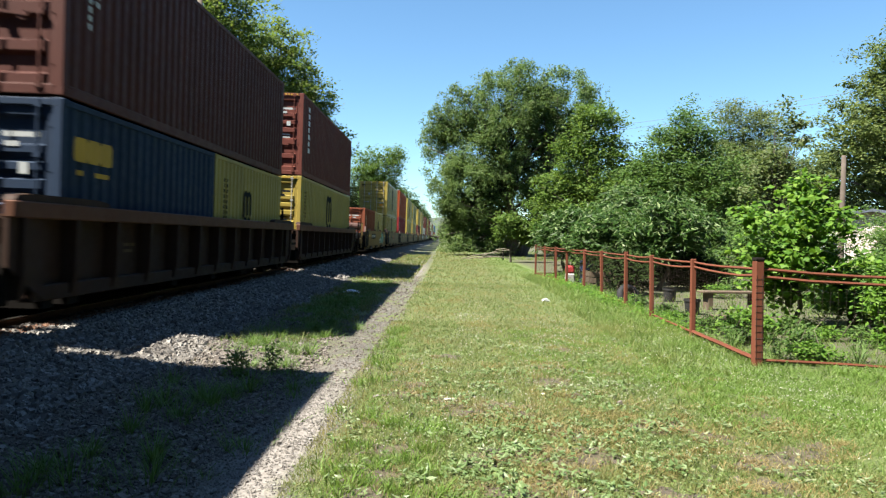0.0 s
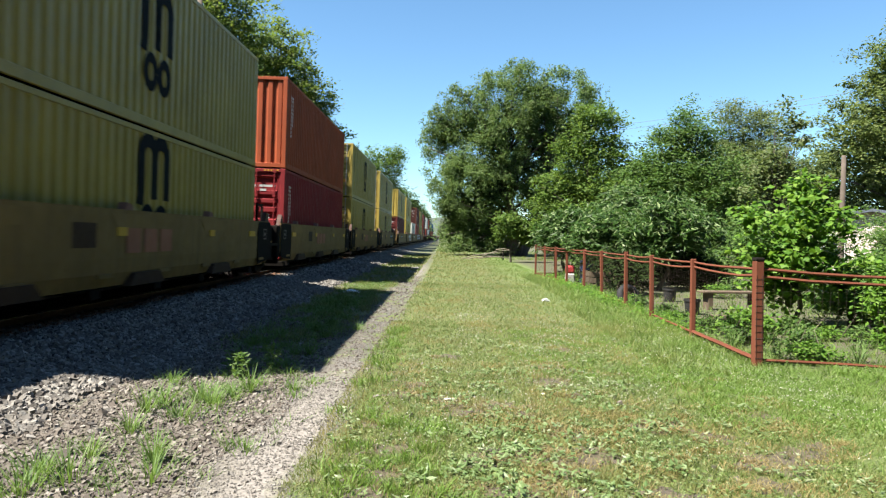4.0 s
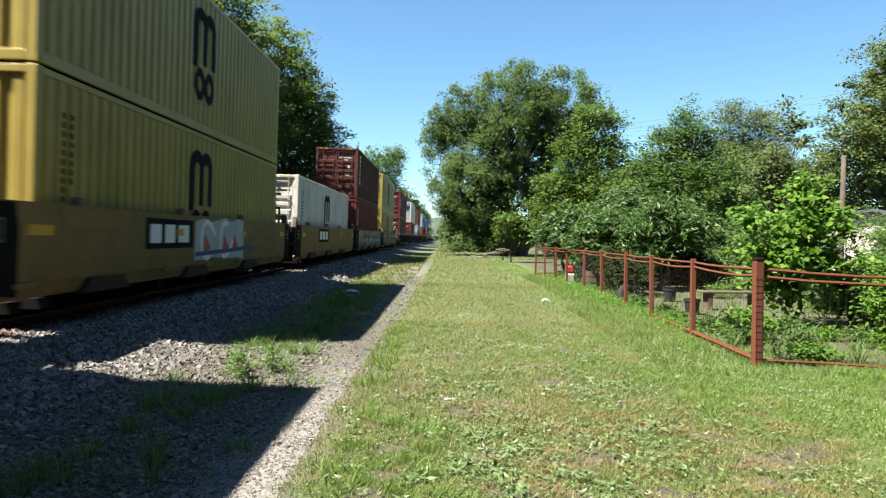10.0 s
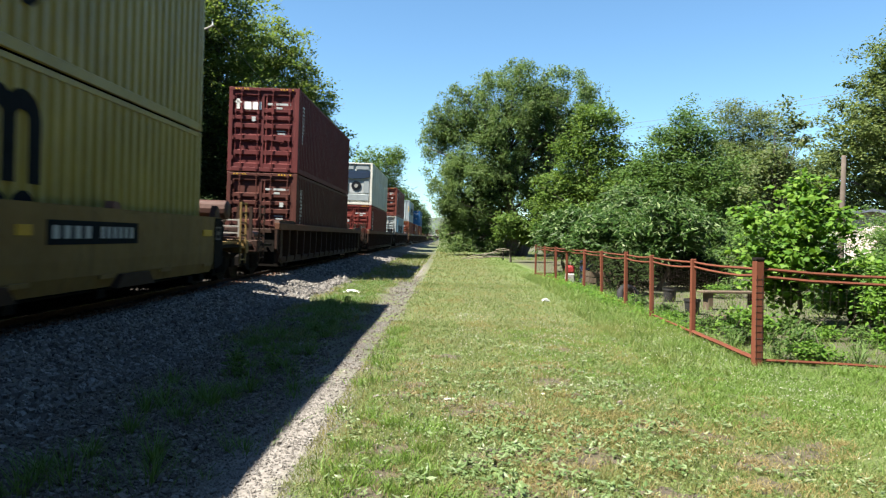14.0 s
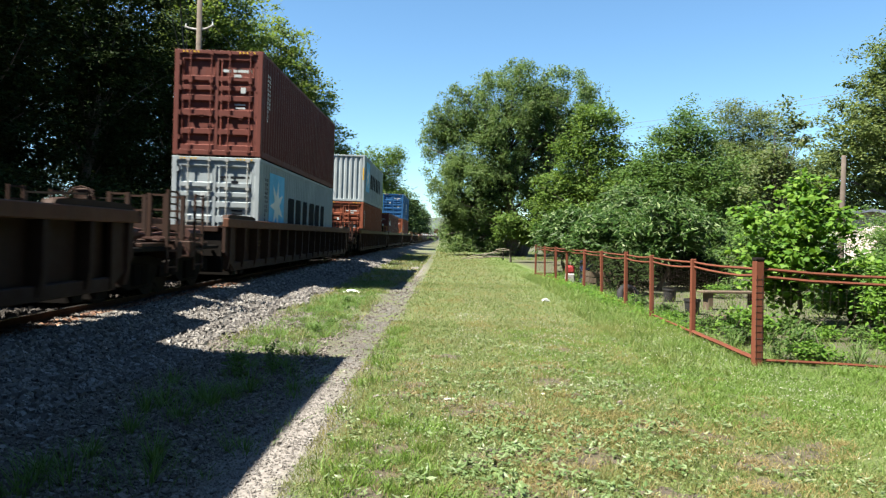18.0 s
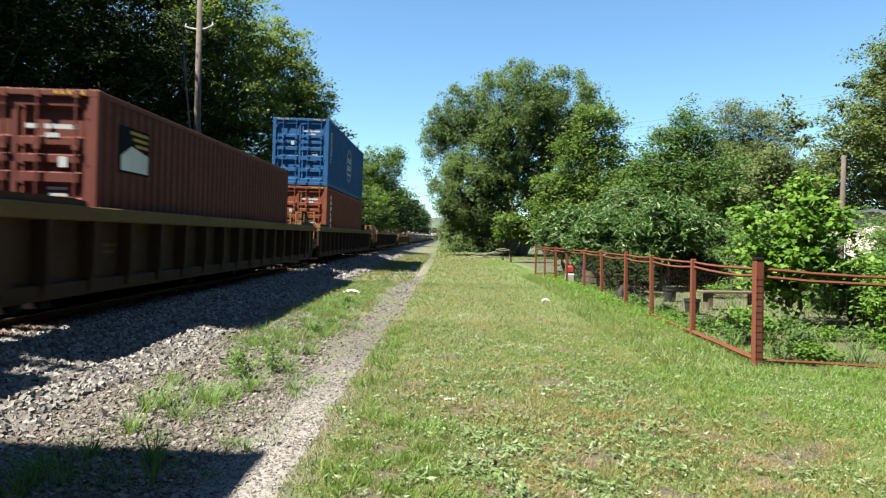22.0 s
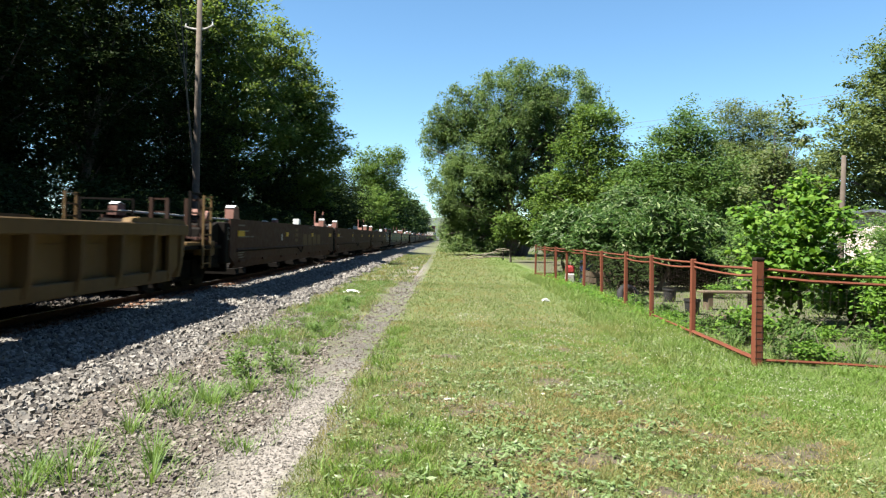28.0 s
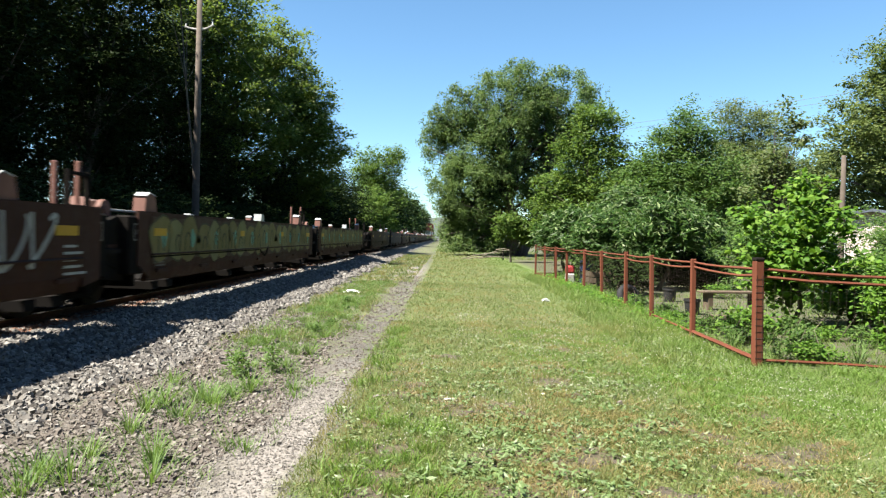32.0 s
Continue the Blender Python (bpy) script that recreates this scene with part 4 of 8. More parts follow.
        if deck > 1.5:
            part("walkway", cached("walkway", RUSTY, lambda b: ([b.box(-1.35, 1.35, q, q + 0.035, 0, 0.03) for q in np.arange(-0.32, 0.3, 0.07)], b.box(-1.35, -1.3, -0.34, 0.32, -0.03, 0.0), b.box(1.3, 1.35, -0.34, 0.32, -0.03, 0.0))), c, (0, y0 + f * (d - 0.62), 1.06), "rusty slatted walkway over the coupling")
            part("brake_pipe", cached("brake_pipe", RUSTY, lambda b: (b.tube([(0.5, -0.9, 0), (0.55, -0.2, 0.05), (0.9, 0.3, 0.02), (0.95, 0.8, -0.1)], [0.035] * 4, 6), b.tube([(0.2, -0.8, 0.08), (0.3, 0.1, 0.16), (0.25, 0.7, 0.05)], [0.025] * 3, 6))), c, (0, y0 + f * d * 0.5, 1.1), "rusty bent brake pipes")
            part("air_hose", cached("air_hose", STEEL_DARK, lambda b: b.tube([(0, -0.1, 0.1), (0.05, 0.05, -0.15), (0.08, 0.2, -0.32), (0.05, 0.36, -0.25)], [0.03] * 4, 6)), c, (0.45, y0 + f * (d - 0.1), 0.75), "black air hose", rot=(0, 0, 0 if f > 0 else 180))
            part("lever_rod", cached("lever_rod", RUSTY, lambda b: (b.tube([(0.1, 0, 0), (0.9, 0, -0.04), (1.3, 0, 0.0), (1.42, 0, -0.22)], [0.016] * 4, 5), b.box(0.85, 0.95, -0.02, 0.02, -0.1, 0.02))), c, (0, y0 + f * (d - 0.12), 0.98), "thin rusty uncoupling lever")
            part("slack_adjuster", cached("slack_adjuster", RUSTY, lambda b: (b.cyl((0, -0.32, 0), (0, 0.3, 0), 0.13, 12), b.cyl((0, 0.3, 0), (0, 0.7, 0), 0.04, 8))), c, (0.95, y0 + f * (d * 0.35), 1.14), "rusty brake cylinder")
        if rails and deck > 1.5:
            for x in (0.3, 1.05):
                part("guard_rail", cached("guard_rail", RAIL_PAINT if 313 < s < 360 else CAR_BROWN, lambda b: guard_rail(b, 0.9, 0.34, 0.038)), c, (x, y0 + f * (d - 0.3), 1.0), "worn yellow guard rail" if 313 < s < 360 else "brown guard rail")
            part("hand_rail", cached("hand_rail", STEEL_DARK, lambda b: guard_rail(b, 0.85, 1.1)), c, (-0.6, y0 + f * (d - 0.75), 1.0), "dark steel hand rail")
        if truck_at[k]:
            truck(c, y0 + f * (d * 0.5 if deck > 1.5 else d))
            if deck <= 1.5 and style == "ribbed" and rails:
                for x in (0.3, 0.8, 1.2):
                    part("guard_rail", cached("guard_rail_low", RAIL_PAINT, lambda b: guard_rail(b, 1.05, 0.3, 0.025)), c, (x, y0 + f * d * 0.6, 1.0), "worn yellow guard rail")
            if deck <= 1.5:
                part("articulation_post", cached("articulation_post", mat, lambda b: (b.box(-0.3, 0.3, -0.35, 0.35, 0.7, 1.12, 0.05), None)), c, (0, y0 + f * d, 0))
                part("step_rail", cached("step_rail", STEEL_DARK, lambda b: (b.box(1.0, 1.06, -0.3, -0.24, 0.9, 2.05), b.box(1.0, 1.06, 0.24, 0.3, 0.9, 2.05), b.box(1.0, 1.05, -0.3, 0.3, 1.5, 1.55), b.box(1.0, 1.05, -0.3, 0.3, 1.98, 2.03), b.box(1.2, 1.45, -0.5, 0.5, 0.85, 0.92))), c, (0, y0 + f * d, 0))
    if style == "smooth" and max(ends) > 1.5:
        y = L + 1.1 if ends[1] > 1.5 else -1.1
        part("air_reservoir", cached("air_reservoir", RUSTY, lambda b: b.tube([(0.15, 0, 0), (0.2, 0, 0), (1.15, 0, 0), (1.2, 0, 0)], [0.12, 0.23, 0.23, 0.12], 14)), c, (0.1, y, 1.72), "rusty red-brown air tank")
        part("hand_rail", cached("hand_rail_thin", STEEL_BAR, lambda b: guard_rail(b, 0.55, 2.4)), c, (0, L + 2.2 if ends[1] > 1.5 else -2.2, 1.0), "thin steel hand rail")
    if ends[0] > 1.5:
        wheel = part("brake_wheel", cached("brake_wheel", CAR_BROWN, lambda b: ([b.cyl((0.28 * math.cos(a), 0, 0.28 * math.sin(a)), (0.28 * math.cos(a + 0.55), 0, 0.28 * math.sin(a + 0.55)), 0.02, 5) for a in np.arange(0, 6.28, 0.524)], [b.cyl((0, 0, 0), (0.28 * math.cos(a), 0, 0.28 * math.sin(a)), 0.014, 5) for a in (0.5, 2.1, 3.7, 5.3)])), c, (-0.9, -ends[0] + 0.5, 1.75))
        part("brake_housing", cached("brake_housing", mat, lambda b: (b.box(-0.16, 0.16, 0.02, 0.25, -0.3, 0.25, 0.04), b.box(-0.05, 0.05, 0.05, 0.15, -0.85, -0.3))), c, (-0.9, -ends[0] + 0.5, 1.75))
    X = 1.502 if style == "smooth" else 1.51
    if style == "smooth":
        for y, w in ((0.55 if mat is not CAR_YELLOW else 1.5 if s < 120 else 0.95, 0.52), (0.38 * L, 0.3), (0.66 * L, 0.3), (L - (2.0 if mat is CAR_YELLOW and s < 120 else 1.15), 0.52)):
            if plate is not None and plate * L - 0.5 < y < plate * L + 2.6:
                y = plate * L - 0.62
            part("reflector", cached(("reflector", w), MARK_YELLOW, lambda b: b.box(X - 0.012, X + 0.003, 0, w, 1.12, 1.25)), c, (0, y, 0), "yellow reflector patch")
        if mat is CAR_YELLOW:
            for k, (y, w) in enumerate(((0.0, 1.3 if s < 120 else 0.75), (L, -1.2 if s < 120 else -0.45))):
                part("end_sheet", cached(("end_sheet", k, w), STEEL_DARK, lambda b: b.prism([(0.0, 0.5), (w, 0.4), (w * 1.04, 1.2), (w * 0.94, 1.5), (0.0, 1.5)][::1 if w > 0 else -1], "x", 1.49, X + 0.004)), c, (0, y, 0), "black sheet at the end of the car side")
        shift = 0.043 if mat is CAR_YELLOW else 0.0
        for y in ((0.3, L - 0.7) if s < 120 else (0.2, L - 0.4)) if shift else (-0.12, L - 0.2):
            part("end_placard", cached("end_placard", FADED_WHITE, lambda b: (b.box(1.462, 1.466, 0, 0.3, 1.04, 1.07), b.box(1.462, 1.466, 0, 0.3, 1.29, 1.32), b.box(1.462, 1.466, 0, 0.03, 1.07, 1.29), b.box(1.462, 1.466, 0.27, 0.3, 1.07, 1.29), b.box(1.462, 1.466, 0.08, 0.22, 1.14, 1.22))), c, (shift, y, 0), "white framed placard on the black corner box")
        if not boxes:
            for y in (0.2, L - 0.2):
                part("corner_guide", cached("corner_guide_small", RUSTY, lambda b: b.prism([(-0.22, 0.0), (0.22, 0.0), (0.06, 0.3), (-0.05, 0.32)], "x", -0.06, 0.06)), c, (1.4, y, 1.45), "rusty container guide")
            part("valve_box", cached("valve_box", STEEL_DARK, lambda b: b.box(-0.2, 0.2, -0.17, 0.17, 0, 0.36, 0.02)), c, (1.1, -0.42, 1.0), "black valve box")
    else:
        for y in np.linspace(1.2, L - 2.2, 4):
            part("reflector", cached("reflector_r", MARK_YELLOW, lambda b: b.box(1.5, 1.504, 0, 0.24, -0.15, -0.06)), c, (0, y, top), "yellow reflector patch")
        stuff_part("stencilled_mark", cached(("stencil_r", Lk), FADED, lambda b: (bars(b, 1.5, 2.0, top - 0.05, [[(0, 0.45)], [(0, 0.4)]], 0.03, 0.03), bars(b, 1.31, 3.1, 1.0, [[(0, 0.2), (0.25, 0.15)], [(0, 0.3)]], 0.05, 0.05))), c, label="small unreadable stencilled marks")
    if plate is not None:
        y1 = plate * L
        part("number_board", cached("number_board", MARK_DARK, lambda b: b.box(X - 0.012, X - 0.004, 0, 2.5, 1.0, 1.32)), c, (0, y1, 0), "dark board for the car's number")
        for k in range(4):
            part("board_mark", cached("board_mark_a", MARK_GREY, lambda b: b.box(X - 0.004, X, 0, 0.15, 1.08, 1.25)), c, (0, y1 + 0.12 + 0.26 * k, 0), "white block mark")
        for k in range(6):
            part("board_mark", cached("board_mark_b", MARK_GREY, lambda b: b.box(X - 0.004, X, 0, 0.1, 1.08, 1.25)), c, (0, y1 + 1.32 + 0.18 * k, 0), "white block mark")
    if "owner" in marks:
        part("owner_board", cached(("owner_board", Lk), MARK_DARK, lambda b: b.box(X - 0.012, X - 0.004, 0.29 * L, 0.29 * L + 2.1, 0.9, 1.42)), c, label="dark board with the owner's mark")
        for k, shape in enumerate((((0, 0.34), (0, 0.02), (0.44, 0.02), (0.44, 0.34)), ((0, 0.34), (0, 0.02), (0.44, 0.02), (0.44, 0.34)), ((0, 0.34), (0, 0.02), (0.5, 0.02), (0.5, 0.34)))):
            part("owner_mark", cached(("owner_mark", k), MARK_WHITE, lambda b: b.prism([(p, 0.98 + q) for p, q in shape], "x", X - 0.004, X)), c, (0, 0.29 * L + 0.15 + 0.6 * k, 0), "white painted block")
    if "rust" in marks:
        part("owner_mark", cached(("owner_rust", Lk), paint("faded rust lettering", (0.3, 0.13, 0.08), 0.7), lambda b: [b.box(X - 0.008, X + 0.001, 0.4 * L + a, 0.4 * L + a2, z, z2) for a, a2, z, z2 in ((0.0, 0.5, 0.85, 1.24), (0.62, 1.12, 0.85, 1.24), (1.24, 1.74, 0.85, 1.24))]), c, label="faded rust-red block lettering")
    if style == "smooth" and not boxes:
        for y in (1.6, 5.2, 8.9):
            part("lift_plate", cached("lift_plate", mat, lambda b: b.prism([(0.0, 1.46), (0.22, 1.24), (1.5, 1.24), (1.72, 1.46)], "x", 1.488, 1.4955)), c, (0, y, 0))
            part("clamp", cached("clamp", CAR_GUIDE, lambda b: b.prism([(0, 0), (0.26, 0), (0.2, 0.09), (0.04, 0.11)], "x", -0.07, 0.07)), c, (1.42, y + 0.5, 1.522), "pale container clamp")
            part("foot_pad", cached("foot_pad", CAR_TAN, lambda b: b.prism([(0.0, 0.34), (0.16, 0.54), (1.1, 0.54), (1.3, 0.34)], "x", 1.4, 1.545)), c, (0, y + 0.6, 0), "jutting pad at the car's foot")
        part("access_cover", cached("access_cover", CAR_TAN, lambda b: b.box(1.488, 1.4945, 0, 0.62, 0.95, 1.3)), c, (0, 4.2, 0), "dark rusty access cover")
    for word in ("tealgraf", "redgraf", "greengraf", "greygraf", "scribble"):
        if word in marks:
            for k, (col, pieces) in enumerate(spray_design(word, L)):
                stuff_part("spray_paint", cached((word, Lk, k), col, lambda b: [b.prism(p, "x", X - 0.006 + 0.0012 * k, X - 0.005 + 0.0012 * k) if w is None else band(b, X - 0.006 + 0.0012 * k, p, w, 0.001) for p, w in pieces]), c, label="sprayed abstract shapes along the car side")
    if boxes and style == "smooth":
        part("side_ledge", cached(("side_ledge", Lk), mat, lambda b: b.prism([(1.487, 0.83), (1.53, 0.81), (1.53, 0.795), (1.487, 0.79)][::-1], "y", 0.5, L - 0.5)), c, label="narrow ledge along the car side")
        part("brake_line", cached(("brake_line", Lk), STEEL_DARK, lambda b: (b.cyl((1.5, 0.5, 0.77), (1.5, L * 0.5, 0.77), 0.014, 5), b.tube([(1.5, L * 0.5, 0.77), (1.52, L * 0.5 + 0.15, 0.7), (1.53, L * 0.5 + 0.4, 0.6), (1.52, L * 0.5 + 0.65, 0.68), (1.5, L * 0.5 + 0.75, 0.8)], [0.02] * 5, 6))), c, label="black pipe sagging below the ledge")
        if 396 < s < 397:
            scrawl = [(0.4 * L + 0.24 * math.cos(a) * (1 + 0.2 * math.sin(2 * a)), 1.12 + 0.25 * math.sin(a)) for a in np.linspace(0.4, 6.4, 16)]
            stuff_part("scrawl", cached(("scrawl", Lk), FADED_WHITE, lambda b: (band(b, X - 0.005, scrawl, 0.05), band(b, X - 0.005, [(q * 0.55 + 0.4 * L * 0.45 - 0.05, w * 0.5 + 0.58) for q, w in scrawl], 0.04), band(b, X - 0.005, [(0.4 * L + 0.6, 1.02), (0.4 * L + 0.5, 0.98), (0.4 * L + 0.5, 0.86), (0.4 * L + 0.6, 0.83)], 0.05))), c, label="faded round scrawl on the car side")
        else:
            for k in range(4):
                part("faded_block", cached("faded_block", FADED, lambda b: b.box(X - 0.012, X - 0.007, 0, 0.62, 0.78, 1.2)), c, (0, 0.56 * L + 0.85 * k, 0), "faded ochre block of old lettering")
        if s < 390:
            part("white_patch", cached("white_patch", MARK_GREY, lambda b: b.box(X - 0.012, X - 0.006, 0, 0.14, 1.0, 1.2)), c, (0, 0.34 * L, 0), "small pale stencil patch")
            part("yellow_patch", cached("yellow_patch", FADED, lambda b: [b.box(X - 0.012, X - 0.006, 0, 0.4, z, z + 0.1) for z in (0.95, 1.12, 1.29)]), c, (0, 0.47 * L, 0), "faded yellow stencil patch")
        stuff_part("stencilled_mark", cached(("stencil_e", Lk), FADED_WHITE, lambda b: (bars(b, X - 0.008, L * 0.62, 1.45, [[(0, 0.16), (0.22, 0.3), (0.58, 0.34)]], 0.035, 0.04), bars(b, X - 0.008, 0.6, 1.4, [[(0, 0.5)], [(0.1, 0.7)], [(0, 0.9), (1.0, 0.3)]], 0.035, 0.1), bars(b, X - 0.008, 0.6, 0.74, [[(0, 0.5)], [(0, 0.4)], [(0.05, 0.4)]], 0.025, 0.03))), c, label="faded unreadable lettering")
    if style == "smooth" and ends[0] < 1.5:
        part("end_machinery", cached("end_machinery", STEEL_DARK, lambda b: b.prism([(-1.0, 0.5), (-0.1, 0.4), (-0.1, 1.3), (-0.35, 1.42), (-0.9, 1.25)], "x", -1.25, 1.3)), c)
    if boxes and 380 < s < 460:
        part("winding_drum", cached("winding_drum", CAR_GUIDE, lambda b: (b.cyl((1.02, 0, 0), (1.1, 0, 0), 0.17, 16), b.cyl((1.1, 0, 0), (1.13, 0, 0), 0.07, 10))), c, (0, -0.32, 1.5), "faded red round brake drum")
        part("drum_bracket", cached("drum_bracket", RUSTY, lambda b: (b.box(0.86, 1.02, -0.12, 0.12, 0.95, 1.66, 0.02), b.prism([(-0.3, 0.95), (0.32, 0.95), (0.12, 1.3), (-0.12, 1.3)], "x", 1.12, 1.2))), c, (0, -0.32, 0), "rusty bracket of the brake drum")
        part("hose_loop", cached("hose_loop", STEEL_DARK, lambda b: b.tube([(1.2, -0.75, 0.9), (1.28, -0.6, 0.68), (1.3, -0.4, 0.62), (1.26, -0.2, 0.72), (1.2, -0.1, 0.95)], [0.028] * 5, 6)), c, (0, 0, 0), "black looped air hose")
        part("guide_step", cached("guide_step", CAR_GUIDE, lambda b: b.prism([(-0.2, 0.0), (0.22, 0.0), (0.14, 0.14), (-0.12, 0.18)], "x", -0.13, 0.13)), c, (0.75, -0.3, 1.52), "faded red step on the car end")
    if boxes:
        for x, y, k in ((1.36, 0.5, 1), (1.36, L - 2.1, 1), (-1.36, L - 0.6, 0), (-1.36, L - 4.6, 0), (1.36, L - 6.8, 0), (-1.36, 0.5, 1)):
            guide = part("corner_guide", cached(("corner_guide", k), CAR_GUIDE if k else MARK_GREY, lambda b: b.prism([(-0.24, 0.0), (0.24, 0.0), (0.17, 0.26), (-0.05, 0.3), (-0.2, 0.24)] if k else [(-0.16, 0), (0.16, 0), (0.13, 0.17), (-0.12, 0.19)], "x", -0.1, 0.1)), c, (x, y, 1.522), "faded red container guide" if k else "pale container guide")
            if k:
                # Thin pale cap paints the sunlight on the guide's top.
                part("sunlit_cap", cached("sunlit_cap", MARK_GREY, lambda b: b.prism([(-0.21, 0.245), (-0.05, 0.305), (0.18, 0.262), (0.178, 0.275), (-0.05, 0.32), (-0.215, 0.255)], "x", -0.105, 0.105)), guide, label="pale top of the guide, coloured as if sunlit")
        part("air_pipe", cached(("air_pipe", Lk), STEEL_BAR, lambda b: b.cyl((-1.2, 0.3, 1.62), (-1.2, L - 0.3, 1.62), 0.03, 6)), c, label="pale steel pipe")
        for x in (0.6, 0.95):
            part("end_post", cached("end_post", CAR_GUIDE, lambda b: b.box(-0.032, 0.032, -0.032, 0.032, 1.0, 2.2, 0.008)), c, (x, L + 0.35, 0))
    return c


RUSTY = paint("rusty red-brown machinery", (0.07, 0.034, 0.027), 0.6, 0.5, (0.05, 0.03, 0.022), 0.6)
MARK_MAROON = paint("maroon spray paint", (0.13, 0.03, 0.03), 0.6, 0.1)
MARK_GOLD = paint("dull gold spray paint", (0.17, 0.145, 0.055), 0.6, 0.15)
MARK_OLIVE = paint("dark olive spray paint", (0.055, 0.055, 0.03), 0.6, 0.1)
FADED_WHITE = paint("faded white lettering", (0.14, 0.125, 0.112), 0.75, 0.5)
FADED = paint("faded ochre lettering", (0.104, 0.068, 0.032), 0.8)
CHORD_TAN = paint("faded yellow-brown beam paint", (0.12, 0.08, 0.0288), 0.75, 0.5)
CHORD_BROWN = paint("faded orange-brown beam paint", (0.105, 0.045, 0.026), 0.75, 0.5)
RAIL_PAINT = paint("dull yellow rail paint", (0.234, 0.126, 0.036), 0.75, 0.5)
MARK_ORANGE = paint("orange sticker", (0.7, 0.28, 0.03), 0.5, 0.1)
MARK_NAVY = paint("blue spray paint", (0.05, 0.07, 0.2), 0.6, 0.1)
CAR_GUIDE = paint("faded red primer", (0.2, 0.1, 0.08), 0.6, 0.3)


def ragged(y0, y1, z0, z1, r, step=0.3, amp=0.07):
    """Outline of a sprayed patch with an uneven edge."""
    n = max(4, int((y1 - y0) / step))
    top = [(y0 + (y1 - y0) * i / n, z1 + r.uniform(-amp, amp * 0.3)) for i in range(n + 1)]
    low = [(y0 + (y1 - y0) * i / n + r.uniform(-0.05, 0.05), z0 + r.uniform(-amp * 0.3, amp)) for i in range(n, -1, -1)]
    return (top + low)[::-1]


def arch(y, z, w, h, n=7):
    return [(y - w / 2, z)] + [(y - w / 2 * math.cos(a), z + h * 0.5 + h * 0.5 * math.sin(a)) for a in np.linspace(0, math.pi, n)] + [(y + w / 2, z)]


